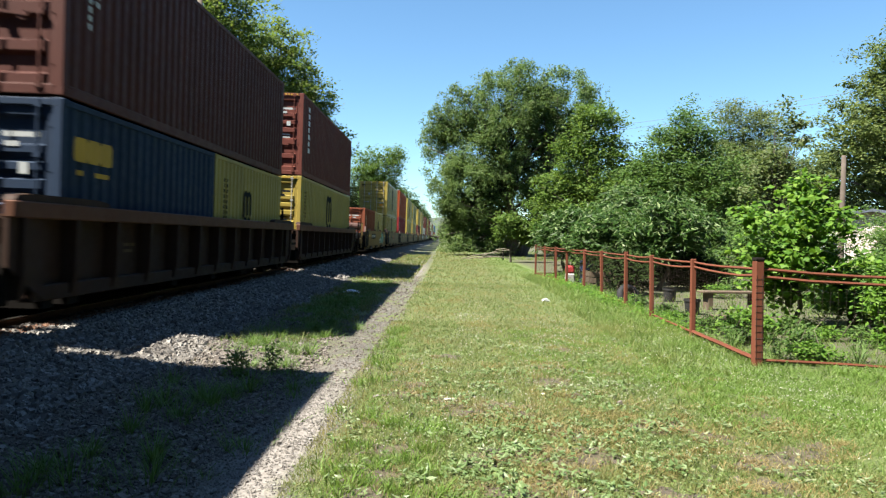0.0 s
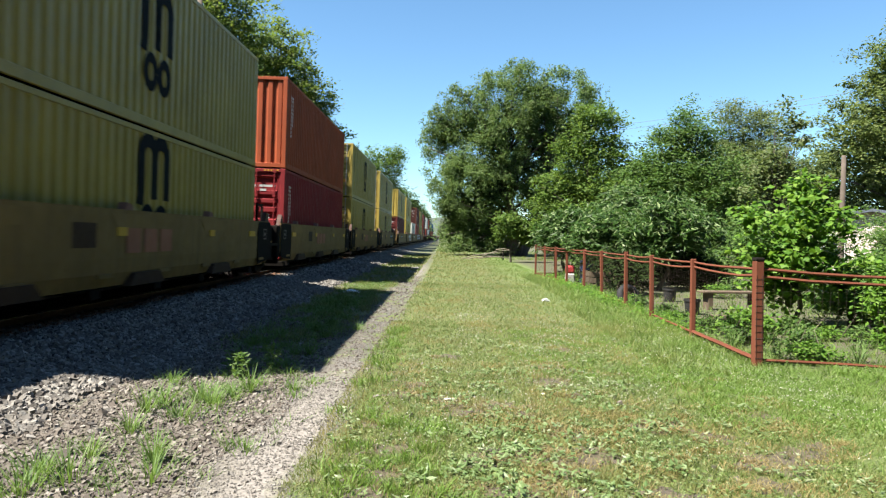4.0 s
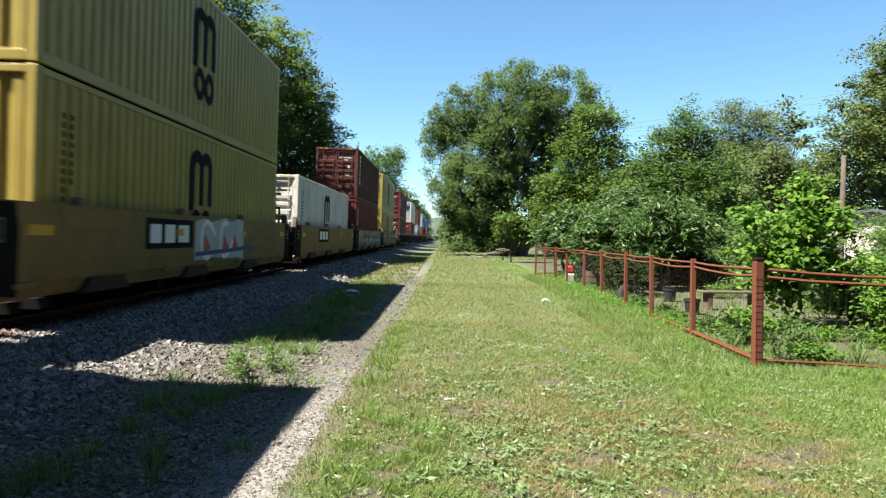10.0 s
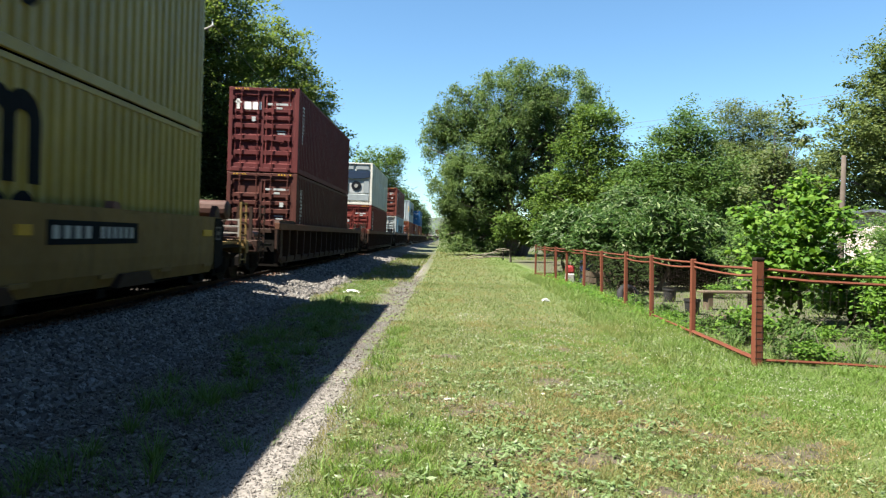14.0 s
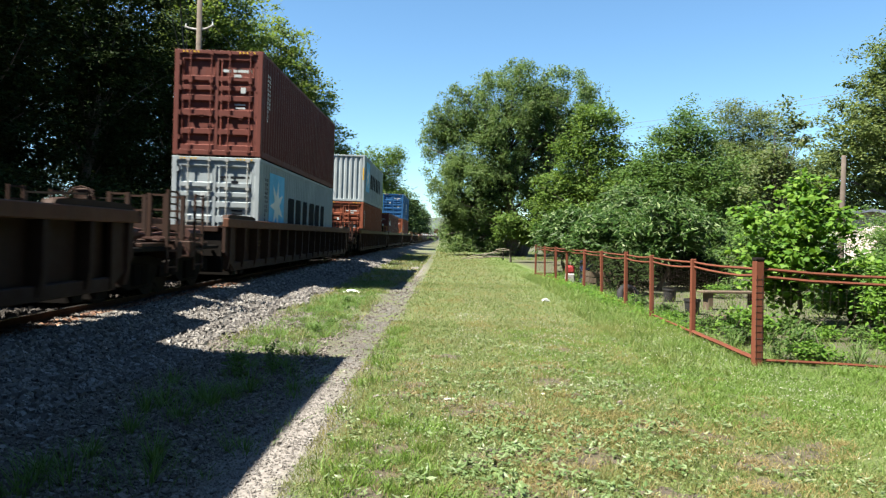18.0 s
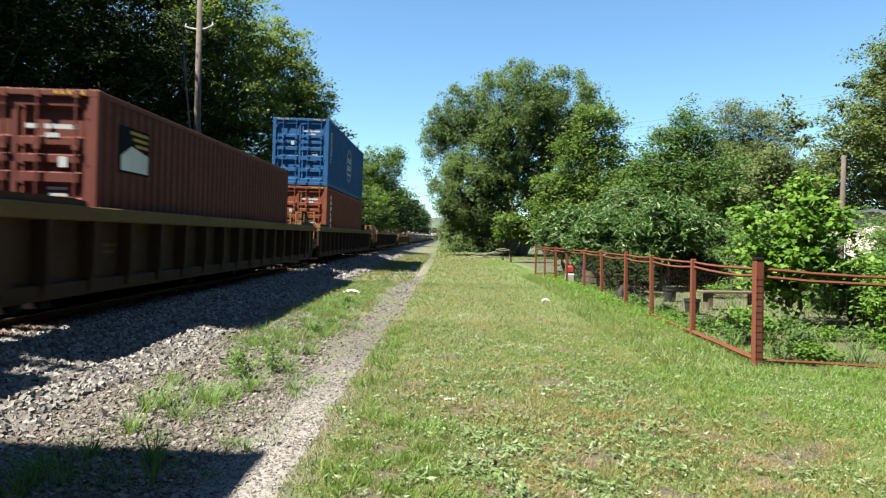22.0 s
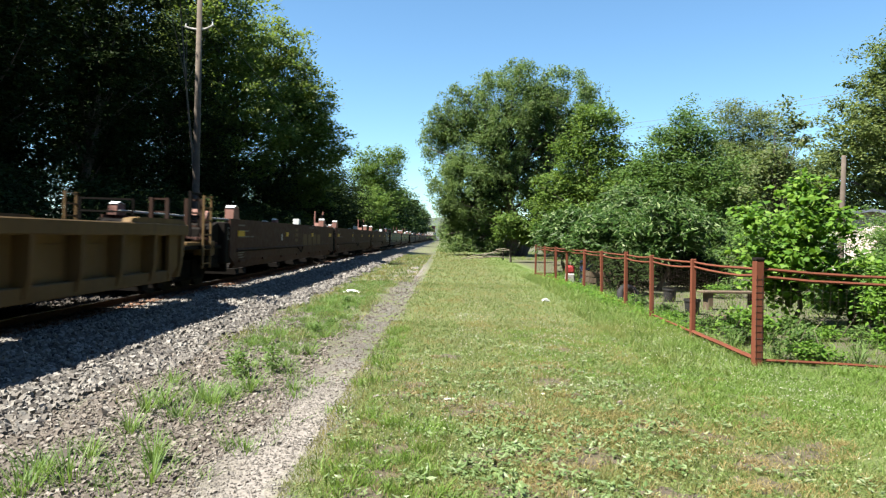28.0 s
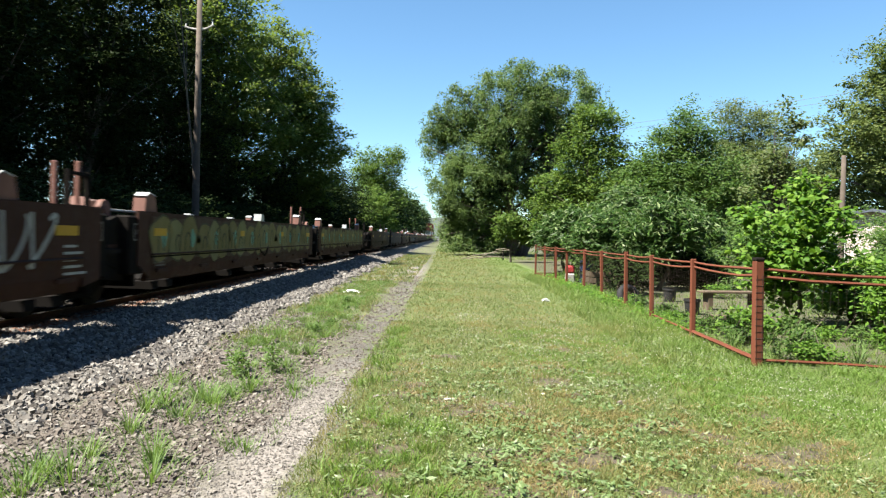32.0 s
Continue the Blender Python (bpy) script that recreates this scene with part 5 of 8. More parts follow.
def spray_design(word, L):
    """Layers of one sprayed design: (paint, [(points, stroke width or None for a filled patch)])."""
    r = random.Random(len(word) * 7 + 1)
    if word == "tealgraf":
        def lobe(y, z0, z1, w, k):
            return [(y + w * math.cos(a) * (1 + 0.15 * math.sin(3 * a + k)) + 0.12 * math.sin(a), (z0 + z1) / 2 + (z1 - z0) / 2 * math.sin(a) * (1 + 0.08 * math.sin(2 * a + k))) for a in np.linspace(0, 2 * math.pi, 17)[:-1]]
        lobes = [lobe(9.75, 0.6, 1.38, 0.34, 0), lobe(10.2, 0.64, 1.52, 0.42, 2), lobe(10.8, 0.58, 1.44, 0.46, 4), lobe(11.35, 0.66, 1.24, 0.36, 1)]
        edges = [(p[i:i + 9], 0.035) for p, i in zip(lobes, (5, 2, 1, 7))]
        hooks = [([(8.7 + 0.26 * i, 0.64), (8.86 + 0.26 * i, 0.9 + 0.06 * (i % 3)), (8.74 + 0.26 * i, 1.02), (8.95 + 0.26 * i, 1.1)], 0.06) for i in range(4)]
        drops = [([(9.9 + 0.4 * i, 0.72), (9.98 + 0.4 * i, 1.0), (9.9 + 0.4 * i, 1.2 + 0.05 * (i % 2))], 0.045) for i in range(4)]
        return [(MARK_GREY, [(ragged(8.6, 9.5, 0.6, 1.1, r), None)]), (MARK_DARK, hooks), (MARK_TEAL, [(p, None) for p in lobes]), (MARK_DARK, edges + [([(10.6, 1.46), (10.9, 1.36), (11.2, 1.42), (11.5, 1.2)], 0.09)]), (MARK_GREY, drops)]
    if word == "greygraf":
        y0, y1 = 0.445 * L, 0.665 * L
        curls = [([(y0 + 0.75 + 1.15 * i + 0.42 * math.cos(a), 1.04 + 0.36 * math.sin(a) * (1 - 0.3 * math.cos(a))) for a in np.linspace(0.4 + i, 5.3 + i, 13)], 0.1) for i in range(2)]
        return [(MARK_GREY, [(ragged(y0, y1, 0.6, 1.5, r, 0.4, 0.1), None)]), (MARK_RED, [([(y, 0.78), (y + 0.5, 0.86), (y + 0.15, 1.15)], None) for y in (y0 + 0.4, y0 + 1.6, y0 + 2.3)]), (MARK_WHITE, curls), (MARK_NAVY, [([(y0, 0.76), (y0 + 2, 0.8), (y1 + 0.3, 0.84), (y1 + 1.0, 0.82)], 0.09)])]
    if word == "redgraf":
        fills, outline, inner, dark = [], [], [], []
        y, k = 0.75, 0
        while y < L - 1.2:
            w = r.uniform(0.85, 1.2)
            lean = r.uniform(-0.3, 0.3)
            petal = [(y + w * 0.5 + 0.42 * w * math.cos(a) * (1 + 0.2 * math.sin(2 * a + k)) + lean * math.sin(a), 1.16 + 0.31 * math.sin(a) * (1 + 0.1 * math.sin(3 * a + k))) for a in np.linspace(0, 2 * math.pi, 15)]
            fills.append((petal[:-1], None))
            outline.append((petal[2:12 + k % 3], r.uniform(0.06, 0.09)))
            outline.append(([(y + 0.05, 1.46), (y + 0.22, 1.2), (y + 0.16, 0.95), (y + 0.42, 0.72)], 0.07))
            inner.append(([(q[0] * 0.6 + (y + w * 0.5) * 0.4, q[1] * 0.6 + 1.16 * 0.4) for q in petal[1:7]], 0.04))
            j = r.uniform(0.3, 0.7)
            inner.append((arch(y + j * w, 0.62, r.uniform(0.34, 0.5), r.uniform(0.22, 0.42)), 0.07))
            dark.append((arch(y + j * w, 0.61, 0.2, 0.16), 0.1))
            if k % 2:
                outline.append(([(y + w * 0.8, 0.64), (y + w * 0.85, 0.95), (y + w * 0.7, 1.2), (y + w * 0.95, 1.47)], 0.08))
            y += w * 0.9
            k += 1
        return [(MARK_UMBER, [(ragged(0.46, L - 0.46, 0.6, 1.51, r, 0.5, 0.03), None)]), (MARK_MAROON, fills), (MARK_DARK, dark), (MARK_GREY, outline), (MARK_WHITE, inner)]
    if word == "scribble":
        loops = []
        for i in range(4):
            y = L - 3.1 + 0.55 * i
            loops.append(([(y + 0.2 * math.cos(a) * (1 + 0.2 * i % 2), 1.05 + 0.33 * math.sin(a + 0.4 * i)) for a in np.linspace(0.8 + i, 5.8 + 0.5 * i, 12)], 0.06))
            loops.append(([(y - 0.2, 1.4), (y - 0.16, 0.72)], 0.06))
        lines = [([(L - 0.95, 0.98 - 0.09 * i), (L - 0.95 + r.uniform(0.3, 0.55), 0.98 - 0.09 * i)], 0.035) for i in range(5)]
        return [(MARK_GREY, loops + lines)]

    def bubble(y, z, w, h, k):
        return [(y + w * math.cos(a) * (1 + 0.18 * math.sin(3 * a + k)), z + h * math.sin(a) * (1 + 0.12 * math.sin(2 * a + 2 * k))) for a in np.linspace(0, 2 * math.pi, 19)[:-1]]
    gold, olive, teal, edge = [], [], [], []
    y, k = 0.85, 0
    while y < L - 0.7:
        w = r.uniform(0.38, 0.56)
        p = bubble(y, 1.06 + r.uniform(-0.04, 0.04), w, 0.4, k * 1.3)
        (gold if k % 3 != 1 else olive).append((p, None))
        edge.append((p[r.randrange(6):][:11], 0.035))
        edge.append((arch(y + r.uniform(-0.1, 0.1), 0.85, w * 0.5, r.uniform(0.25, 0.45)), 0.045))
        if k % 2 == 0:
            teal.append((bubble(y + 0.3 * w, 1.08, 0.12, 0.17, k), None))
        y += w * 1.5
        k += 1
    return [(MARK_UMBER, [(ragged(0.5, L - 0.5, 0.64, 1.5, r, 0.5, 0.08), None)]), (MARK_GREEN, olive), (MARK_GOLD, gold), (MARK_TEAL, teal), (MARK_OLIVE, edge)]


def stack(s, low, high=None, lift=0.03):
    """low, high: (paint, end style, label, height, mark)."""
    m, e, lab, H, logo = low
    container(s, BED_Z, H, m, e, lab, logo=logo)
    if high:
        m2, e2, lab2, H2, logo2 = high
        container(s, BED_Z + H + lift, H2, m2, e2, lab2, logo=logo2)


def pair20(s, near, far):
    for k, (m, lab, logo) in enumerate((near, far)):
        container(s + k * 6.13, BED_Z, LOW, m, "door", lab, length=SHORT, logo=logo)


Y_DOOR = "yellow steel container with pressed double doors"
Y_LOW = (YELLOW, "door", Y_DOOR + ", in the well", HIGH, "blocks")
Y_TOP = (YELLOW, "door", Y_DOOR + ", on top of the stack", HIGH, "blocks")


def build_train():
    # leading brown articulated units
    stack(-5.8, (BROWN, "door", "brown corrugated container in the well", HIGH, ""), (BROWN, "door", "brown corrugated container stacked on top", HIGH, ""))
    pair20(9.37, (NAVY, "short dark blue container with yellow block mark", "short"), (YELLOW, "short yellow container with dark emblem", "blocks"))
    container(9.37, BED_Z + LOW + 0.03, HIGH, BROWN, "door", "brown corrugated container with lit door end")
    stack(24.54, Y_LOW, (REDBROWN, "door", "red-brown container with white vertical writing", HIGH, "name"))
    for s in (-7.3, 7.9, 23.1):
        well_car(s, 14.2, "ribbed", CAR_BROWN, "brown ribbed well car, worn and dusty", ends=(0.55, 0.55 if s < 20 else 2.4), truck_at=(True, s > 20), rails=False)
    # yellow articulated set
    pair20(43.9, (RUSTRED, "short rust-red container with door end", ""), (YELLOW, "short yellow container with dark emblem", "blocks"))
    stack(59.62, (YELLOW, "door", Y_DOOR + ", low one in the well", LOW, "blocks"), (YELLOW, "door", "yellow container with dark emblems on top of a low one", HIGH, "blocks"))
    stack(75.23, (RED, "door", "bright red container in the well", HIGH, "code"), (ORANGE, "plain", "orange-brown container with corrugated end", HIGH, ""))
    stack(90.66, Y_LOW, Y_TOP)
    stack(106.13, Y_LOW, Y_TOP)
    for s, marks, plate in ((42.45, "tealgraf", 0.22), (58.16, "rust", None), (73.77, "rust", None), (89.19, "rust", None), (104.61, "", 0.66)):
        well_car(s, 14.3, "smooth", CAR_YELLOW, "worn yellow well car with smooth sides", ends=(2.4 if s < 50 else 0.6, 2.4 if s > 100 else 0.6), truck_at=(True, s > 100), marks=marks, plate=plate, rails=False)
    stack(126.04, (MAROON, "door", "maroon container with door end in the well", HIGH, ""), (YELLOW, "plain", "yellow container with corrugated front end", HIGH, "blocks"))
    stack(141.47, (YELLOW, "plain", "yellow container with corrugated front end", HIGH, "blocks"), (YELLOW, "plain", "yellow container with corrugated front end, stacked", HIGH, "blocks"))
    stack(156.77, (WHITE, "door", "dirty white container standing alone in the well", HIGH, "blocks"))
    stack(172.34, (BRICK, "plain", "red-brown container with corrugated front end", HIGH, ""), (BROWN, "door", "brown container with white vertical writing", HIGH, "name"))
    stack(187.75, Y_LOW, Y_TOP)
    for s, marks, plate in ((124.54, "", 0.27), (139.95, "owner greygraf", None), (155.35, "owner", None), (170.85, "redgraf", None), (186.25, "", 0.54)):
        well_car(s, 14.3, "smooth", CAR_YELLOW, "worn yellow well car with smooth sides" + (" and sprayed shapes" if "red" in marks else ""), ends=(2.4 if s < 130 else 0.6, 2.4 if s > 180 else 0.6), truck_at=(True, s > 180), marks=marks, plate=plate, rails=False)
    # single brown cars with forty-foot boxes in long wells
    stack(209.21, (BROWN, "door", "brown container with lit door end", HIGH, ""), (MAROON, "door", "maroon container with white block mark on the door", HIGH, "tex"))
    stack(232.86, (BRICK, "door", "dark red-brown container with white vertical writing", HIGH, "name"), (WHITE, "reefer", "white refrigerated container with machinery end", HIGH, "ghost"))
    stack(256.75, (PALE, "door", "pale grey container with blue star panel", HIGH, "star"), (REDBROWN, "door", "red-brown container with lit door end", HIGH, ""))
    stack(280.54, (RUSTRED, "door", "rust-red container with door end", HIGH, ""), (PALE, "plain", "pale grey container with blue star panel", HIGH, "star"))
    stack(299.72, (REDBROWN, "door", "faded red-brown container standing alone in the well", HIGH, "plate"))
    stack(319.25, (RUSTRED, "door", "rust-red container with white vertical writing", HIGH, "name"), (BLUE, "door", "blue container with round white emblem", HIGH, "round"))
    for s in (205.64, 229.27, 253.19):
        well_car(s, 19.4, "ribbed", CAR_BROWN, "brown ribbed well car with end decks", ends=(2.2, 2.2), truck_at=(True, True), rails=True)
    for s in (277.42, 296.67, 316.21):
        well_car(s, 18.4, "ribbed", CAR_TAN, "dull tan ribbed well car", ends=(2.2 if s < 280 else 0.7, 2.2 if s > 310 else 0.7), truck_at=(True, s > 310), rails=True)
    # empty cars
    well_car(338.71, 19.2, "ribbed", CAR_TAN, "empty tan ribbed well car with guard rails", ends=(2.2, 2.2), truck_at=(True, True), rails=True)
    well_car(361.15, 17.8, "ribbed", CAR_OCHRE, "empty yellow ribbed well car", ends=(2.0, 1.9), truck_at=(True, True), rails=True, top=1.33)
    for s, marks in ((381.62, ""), (396.57, ""), (411.4, "scribble"), (426.9, "greengraf"), (442.5, "greengraf")):
        well_car(s, 14.3, "smooth", CAR_DARK, "empty dark brown well car" + (" with sprayed shapes" if marks == "greengraf" else " with dusty smooth sides"), ends=(1.0, 1.0), truck_at=(True, s > 440), marks=marks, boxes=True)
    for k in range(11):
        well_car(461.5 + 16.2 * k, 14.3, "smooth", CAR_DARK if k % 3 else CAR_TAN, "empty brown well car far along the train", ends=(0.7, 0.7), truck_at=(True, False), boxes=k % 2 == 0)
    far = ((WHITE, ORANGE), (REDBROWN, YELLOW), (WHITE, BROWN), (BLUE, ORANGE), (REDBROWN, WHITE))
    for k, (a, c2) in enumerate(far):
        stack(641.5 + 16 * k, (a, "door", "container far along the train", HIGH, ""), (c2, "door", "stacked container far along the train", HIGH, "") if k > 1 else None)
        well_car(640.1 + 16 * k, 14.3, "smooth", CAR_YELLOW, "yellow well car far along the train", ends=(0.7, 0.7), truck_at=(True, False))


build_train()


# ---- plants ----
def leaves(name, centre, size, mat, rng, aspect=0.6, droop=0.0, flat=0.3):
    """Separate folded leaf blades at the given points."""
    n = len(centre)
    size = size * rng.uniform(0.6, 1.3, n)
    d = rng.normal(size=(n, 3))
    d[:, 2] = d[:, 2] * flat - droop
    d /= np.linalg.norm(d, axis=1)[:, None]
    up = rng.normal(size=(n, 3)) * 0.45 + np.array([-0.25, -0.25, 1.0])
    side = np.cross(d, up)
    side /= np.linalg.norm(side, axis=1)[:, None] + 1e-9
    nor = np.cross(side, d)
    L, W = d * size[:, None], side * (size * aspect * 0.5)[:, None]
    bend = nor * (size * 0.12)[:, None]
    v = np.stack([centre, centre + L * 0.45 + W - bend, centre + L, centre + L * 0.45 - W - bend], 1).reshape(-1, 3)
    f = np.arange(n * 4).reshape(-1, 4)
    return polys(name, v, f, mat)


def clump_points(rng, blobs, clumps, per, spread, shell=0.5):
    """Leaf points gathered in clumps inside ellipsoids (x, y, z, rx, ry, rz)."""
    vol = np.array([b[3] * b[4] * b[5] for b in blobs]) ** 0.7
    which = rng.choice(len(blobs), clumps, p=vol / vol.sum())
    B = np.array(blobs)[which]
    d = rng.normal(size=(clumps, 3))
    d /= np.linalg.norm(d, axis=1)[:, None]
    r = rng.uniform(shell ** 2, 1.0, clumps) ** 0.5
    core = rng.random(clumps) < 0.22
    r[core] = rng.uniform(0.1, shell, core.sum())
    c = B[:, :3] + d * B[:, 3:] * r[:, None] * rng.uniform(0.85, 1.12, clumps)[:, None]
    n = np.maximum(3, (per * rng.uniform(0.5, 1.5, clumps)).astype(int))
    idx = np.repeat(np.arange(clumps), n)
    s = spread * rng.uniform(0.6, 1.4, clumps)[idx]
    p = c[idx] + rng.normal(size=(len(idx), 3)) * s[:, None] * np.array([0.85, 0.85, 0.45])
    return p, c


def limbs(b, base, centres, r0, rng, count, sides=6, bend=0.15):
    """Trunk up to the crown and tapered limbs to some of the clumps."""
    top = Vector(np.mean(centres, 0))
    base = Vector(base)
    trunk = [base, base + (top - base) * 0.3 + Vector((rng.normal() * bend, rng.normal() * bend, 0)), base + (top - base) * 0.65 + Vector((rng.normal() * bend, rng.normal() * bend, 0)), top + Vector((0, 0, 0.3))]
    b.tube([base + Vector((0, 0, -0.2))] + trunk, [r0 * 1.5, r0 * 1.1, r0 * 0.85, r0 * 0.6, r0 * 0.25], 9)
    pick = rng.choice(len(centres), min(count, len(centres)), replace=False)
    for i in pick:
        c = Vector(centres[i])
        t = min(0.95, max(0.25, (c.z - base.z) / max(0.1, top.z - base.z) * 0.6))
        a = base + (top - base) * t
        m = a + (c - a) * 0.5 + Vector((rng.normal() * 0.2, rng.normal() * 0.2, 0.08 * (c - a).length))
        rr = r0 * 0.35 * (1 - 0.5 * t)
        b.tube([a, a + (m - a) * 0.6, m + (c - m) * 0.3, c], [rr, rr * 0.7, rr * 0.45, rr * 0.12], sides)


def tree(name, label, category, x, y, blobs, clumps, per, spread, leaf, mat, seed, r0=0.2, aspect=0.6, droop=0.2, shell=0.5, group="", limb_count=40, base=None):
    """blobs are relative to the foot of the tree."""
    rng = np.random.default_rng(seed)
    z = ground_height(x, y)
    t = thing(name, label, category, group, pose(x, y, z))
    p, c = clump_points(rng, blobs, clumps, per, spread, shell)
    p = p[p[:, 2] > 0.05]
    b = Mesh()
    limbs(b, base or (0, 0, 0), c, r0, rng, limb_count)
    part("trunk", b.mesh("trunk", bark_mat(), True), t, label="trunk and branches with dark bark")
    part("crown", leaves("crown", p, leaf, mat, rng, aspect, droop), t)
    return t


# DEEP has the shade of wood and thicket put into its near-black leaf colour.
DEEP = leaf_mat("shade-darkened leaf", (0.0066, 0.0139, 0.0037), (0.0175, 0.0314, 0.0073), (0.0314, 0.0474, 0.0117), 0.07, 0.7, 0.06)
WOOD = leaf_mat("wood-edge leaf", (0.0131, 0.0328, 0.0073), (0.0438, 0.0839, 0.0146), (0.0949, 0.1387, 0.0328), 0.25)
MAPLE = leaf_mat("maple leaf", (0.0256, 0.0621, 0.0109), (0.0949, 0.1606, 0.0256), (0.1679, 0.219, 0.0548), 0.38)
# SUNNY is a lit copy of MAPLE: paler tips and more glow painted in as sunlight.
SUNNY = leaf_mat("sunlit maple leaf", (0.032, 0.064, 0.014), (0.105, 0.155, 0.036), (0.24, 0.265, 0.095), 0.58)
WILLOW = leaf_mat("willow leaf", (0.031, 0.065, 0.016), (0.1, 0.16, 0.044), (0.21, 0.25, 0.105), 0.42)
FRESH = leaf_mat("bright green leaf", (0.0328, 0.0949, 0.0131), (0.1132, 0.219, 0.0277), (0.1971, 0.2993, 0.0584), 0.48)
BUSHY = leaf_mat("bush leaf", (0.026, 0.066, 0.015), (0.078, 0.145, 0.03), (0.165, 0.225, 0.07), 0.4)
GREY_LEAF = leaf_mat("grey green leaf", (0.048, 0.08, 0.026), (0.112, 0.152, 0.052), (0.2, 0.215, 0.11), 0.42)
PEACH = leaf_mat("peach leaf", (0.014, 0.04, 0.009), (0.056, 0.112, 0.022), (0.24, 0.3, 0.14), 0.38, 0.45)
RIGHT = leaf_mat("garden maple leaf", (0.036, 0.06, 0.017), (0.1, 0.138, 0.036), (0.17, 0.19, 0.07), 0.38)
# HAZY has distance haze put into the colour: greyer, little contrast.
HAZY = leaf_mat("leaf greyed for haze", (0.04, 0.056, 0.028), (0.07, 0.088, 0.045), (0.1, 0.11, 0.065), 0.3)


def build_left_wood():
    """Tall shady wood beyond the track."""
    rng = random.Random(11)
    spots = ((-20, 17), (-23, 22), (-19.4, 27), (-24, 32), (-19.8, 37), (-23, 43), (-19, 47), (-28, 27), (-29, 40), (-22, 12), (-28, 15), (-26, 52), (-21, 55), (-24, 4), (-30, 6), (-33, 20), (-34, 33), (-31, 47))
    for i, (x, y) in enumerate(spots):
        h = rng.uniform(17, 21)
        blobs = [(rng.uniform(-0.8, 0.8), rng.uniform(-0.8, 0.8), h * 0.72, 4.2, 4.6, h * 0.3), (rng.uniform(0.3, 1.4), -0.5, h * 0.47, 3.8, 4.4, h * 0.18)] + [(1.0, 0.5, h * 0.27, 3.1, 3.8, h * 0.15)]
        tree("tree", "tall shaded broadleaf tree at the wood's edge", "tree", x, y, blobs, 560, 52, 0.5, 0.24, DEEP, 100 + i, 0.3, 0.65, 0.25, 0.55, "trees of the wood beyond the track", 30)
    # shrubs under the trees
    for i in range(12):
        x, y = -11.6 + rng.uniform(-1.2, 0.5), 13 + i * 3.6
        blobs = [(0, 0, 1.4, 1.7, 2.0, 1.5), (rng.uniform(-1, 1), rng.uniform(-1, 1), 2.4, 1.3, 1.5, 1.2)]
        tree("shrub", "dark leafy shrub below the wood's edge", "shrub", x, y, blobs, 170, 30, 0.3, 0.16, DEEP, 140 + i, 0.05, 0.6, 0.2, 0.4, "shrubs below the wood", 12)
    for i in range(24):
        blobs = [(0, 0, 0.85, 1.0, 1.5, 0.85)]
        tree("shrub", "dark low brush along the far side of the track", "shrub", -10.6 + rng.uniform(-0.4, 0.2), 1.5 + i * 2.3, blobs, 70, 20, 0.3, 0.2, DEEP, 500 + i, 0.03, 0.6, 0.2, 0.3, "brush beyond the track", 8)
    for i in range(16):
        tree("shrub", "dark brush deeper in the wood", "shrub", -15.5 + rng.uniform(-1.5, 1.5), 16 + i * 2.9, [(0, 0, 1.7, 1.8, 2.0, 1.7), (0.3, 0.4, 2.9, 1.1, 1.3, 0.9)], 150, 26, 0.32, 0.2, DEEP, 540 + i, 0.05, 0.6, 0.2, 0.3, "brush inside the wood", 10)
    for i, (x, y, h) in enumerate(((-16.0, 49, 8.0), (-14.6, 56, 8.5), (-18.5, 45, 7.0), (-11.9, 83, 9.0), (-13.0, 69, 8.0))):
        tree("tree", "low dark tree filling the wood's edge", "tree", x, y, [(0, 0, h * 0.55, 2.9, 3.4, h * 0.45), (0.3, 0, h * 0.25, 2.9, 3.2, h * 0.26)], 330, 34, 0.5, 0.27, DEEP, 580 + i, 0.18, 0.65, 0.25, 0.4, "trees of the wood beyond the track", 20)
    tree("tree", "tree with sunlit upper limbs behind the pole", "tree", -12.9, 36, [(-0.7, -1, 14.6, 1.6, 1.7, 1.1), (-2.0, 0, 15.0, 1.8, 2.0, 1.2), (0.8, -1.2, 14.9, 1.2, 1.3, 0.7)], 200, 44, 0.4, 0.24, WOOD, 590, 0.08, 0.7, 0.25, 0.4, limb_count=5)
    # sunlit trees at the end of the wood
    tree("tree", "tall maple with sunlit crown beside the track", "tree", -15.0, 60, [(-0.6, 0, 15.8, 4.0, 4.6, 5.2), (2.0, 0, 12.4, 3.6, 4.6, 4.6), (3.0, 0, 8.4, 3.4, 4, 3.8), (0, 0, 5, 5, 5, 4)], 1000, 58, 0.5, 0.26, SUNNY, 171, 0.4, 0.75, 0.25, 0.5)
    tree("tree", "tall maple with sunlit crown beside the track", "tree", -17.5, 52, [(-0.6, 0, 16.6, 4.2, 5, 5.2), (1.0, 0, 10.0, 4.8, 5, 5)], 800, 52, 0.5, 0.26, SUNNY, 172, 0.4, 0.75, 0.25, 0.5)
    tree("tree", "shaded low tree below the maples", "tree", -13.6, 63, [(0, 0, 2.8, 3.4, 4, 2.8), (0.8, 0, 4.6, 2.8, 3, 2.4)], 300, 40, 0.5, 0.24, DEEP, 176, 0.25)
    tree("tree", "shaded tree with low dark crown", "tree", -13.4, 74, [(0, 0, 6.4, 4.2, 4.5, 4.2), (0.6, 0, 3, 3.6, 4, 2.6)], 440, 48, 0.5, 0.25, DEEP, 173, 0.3)
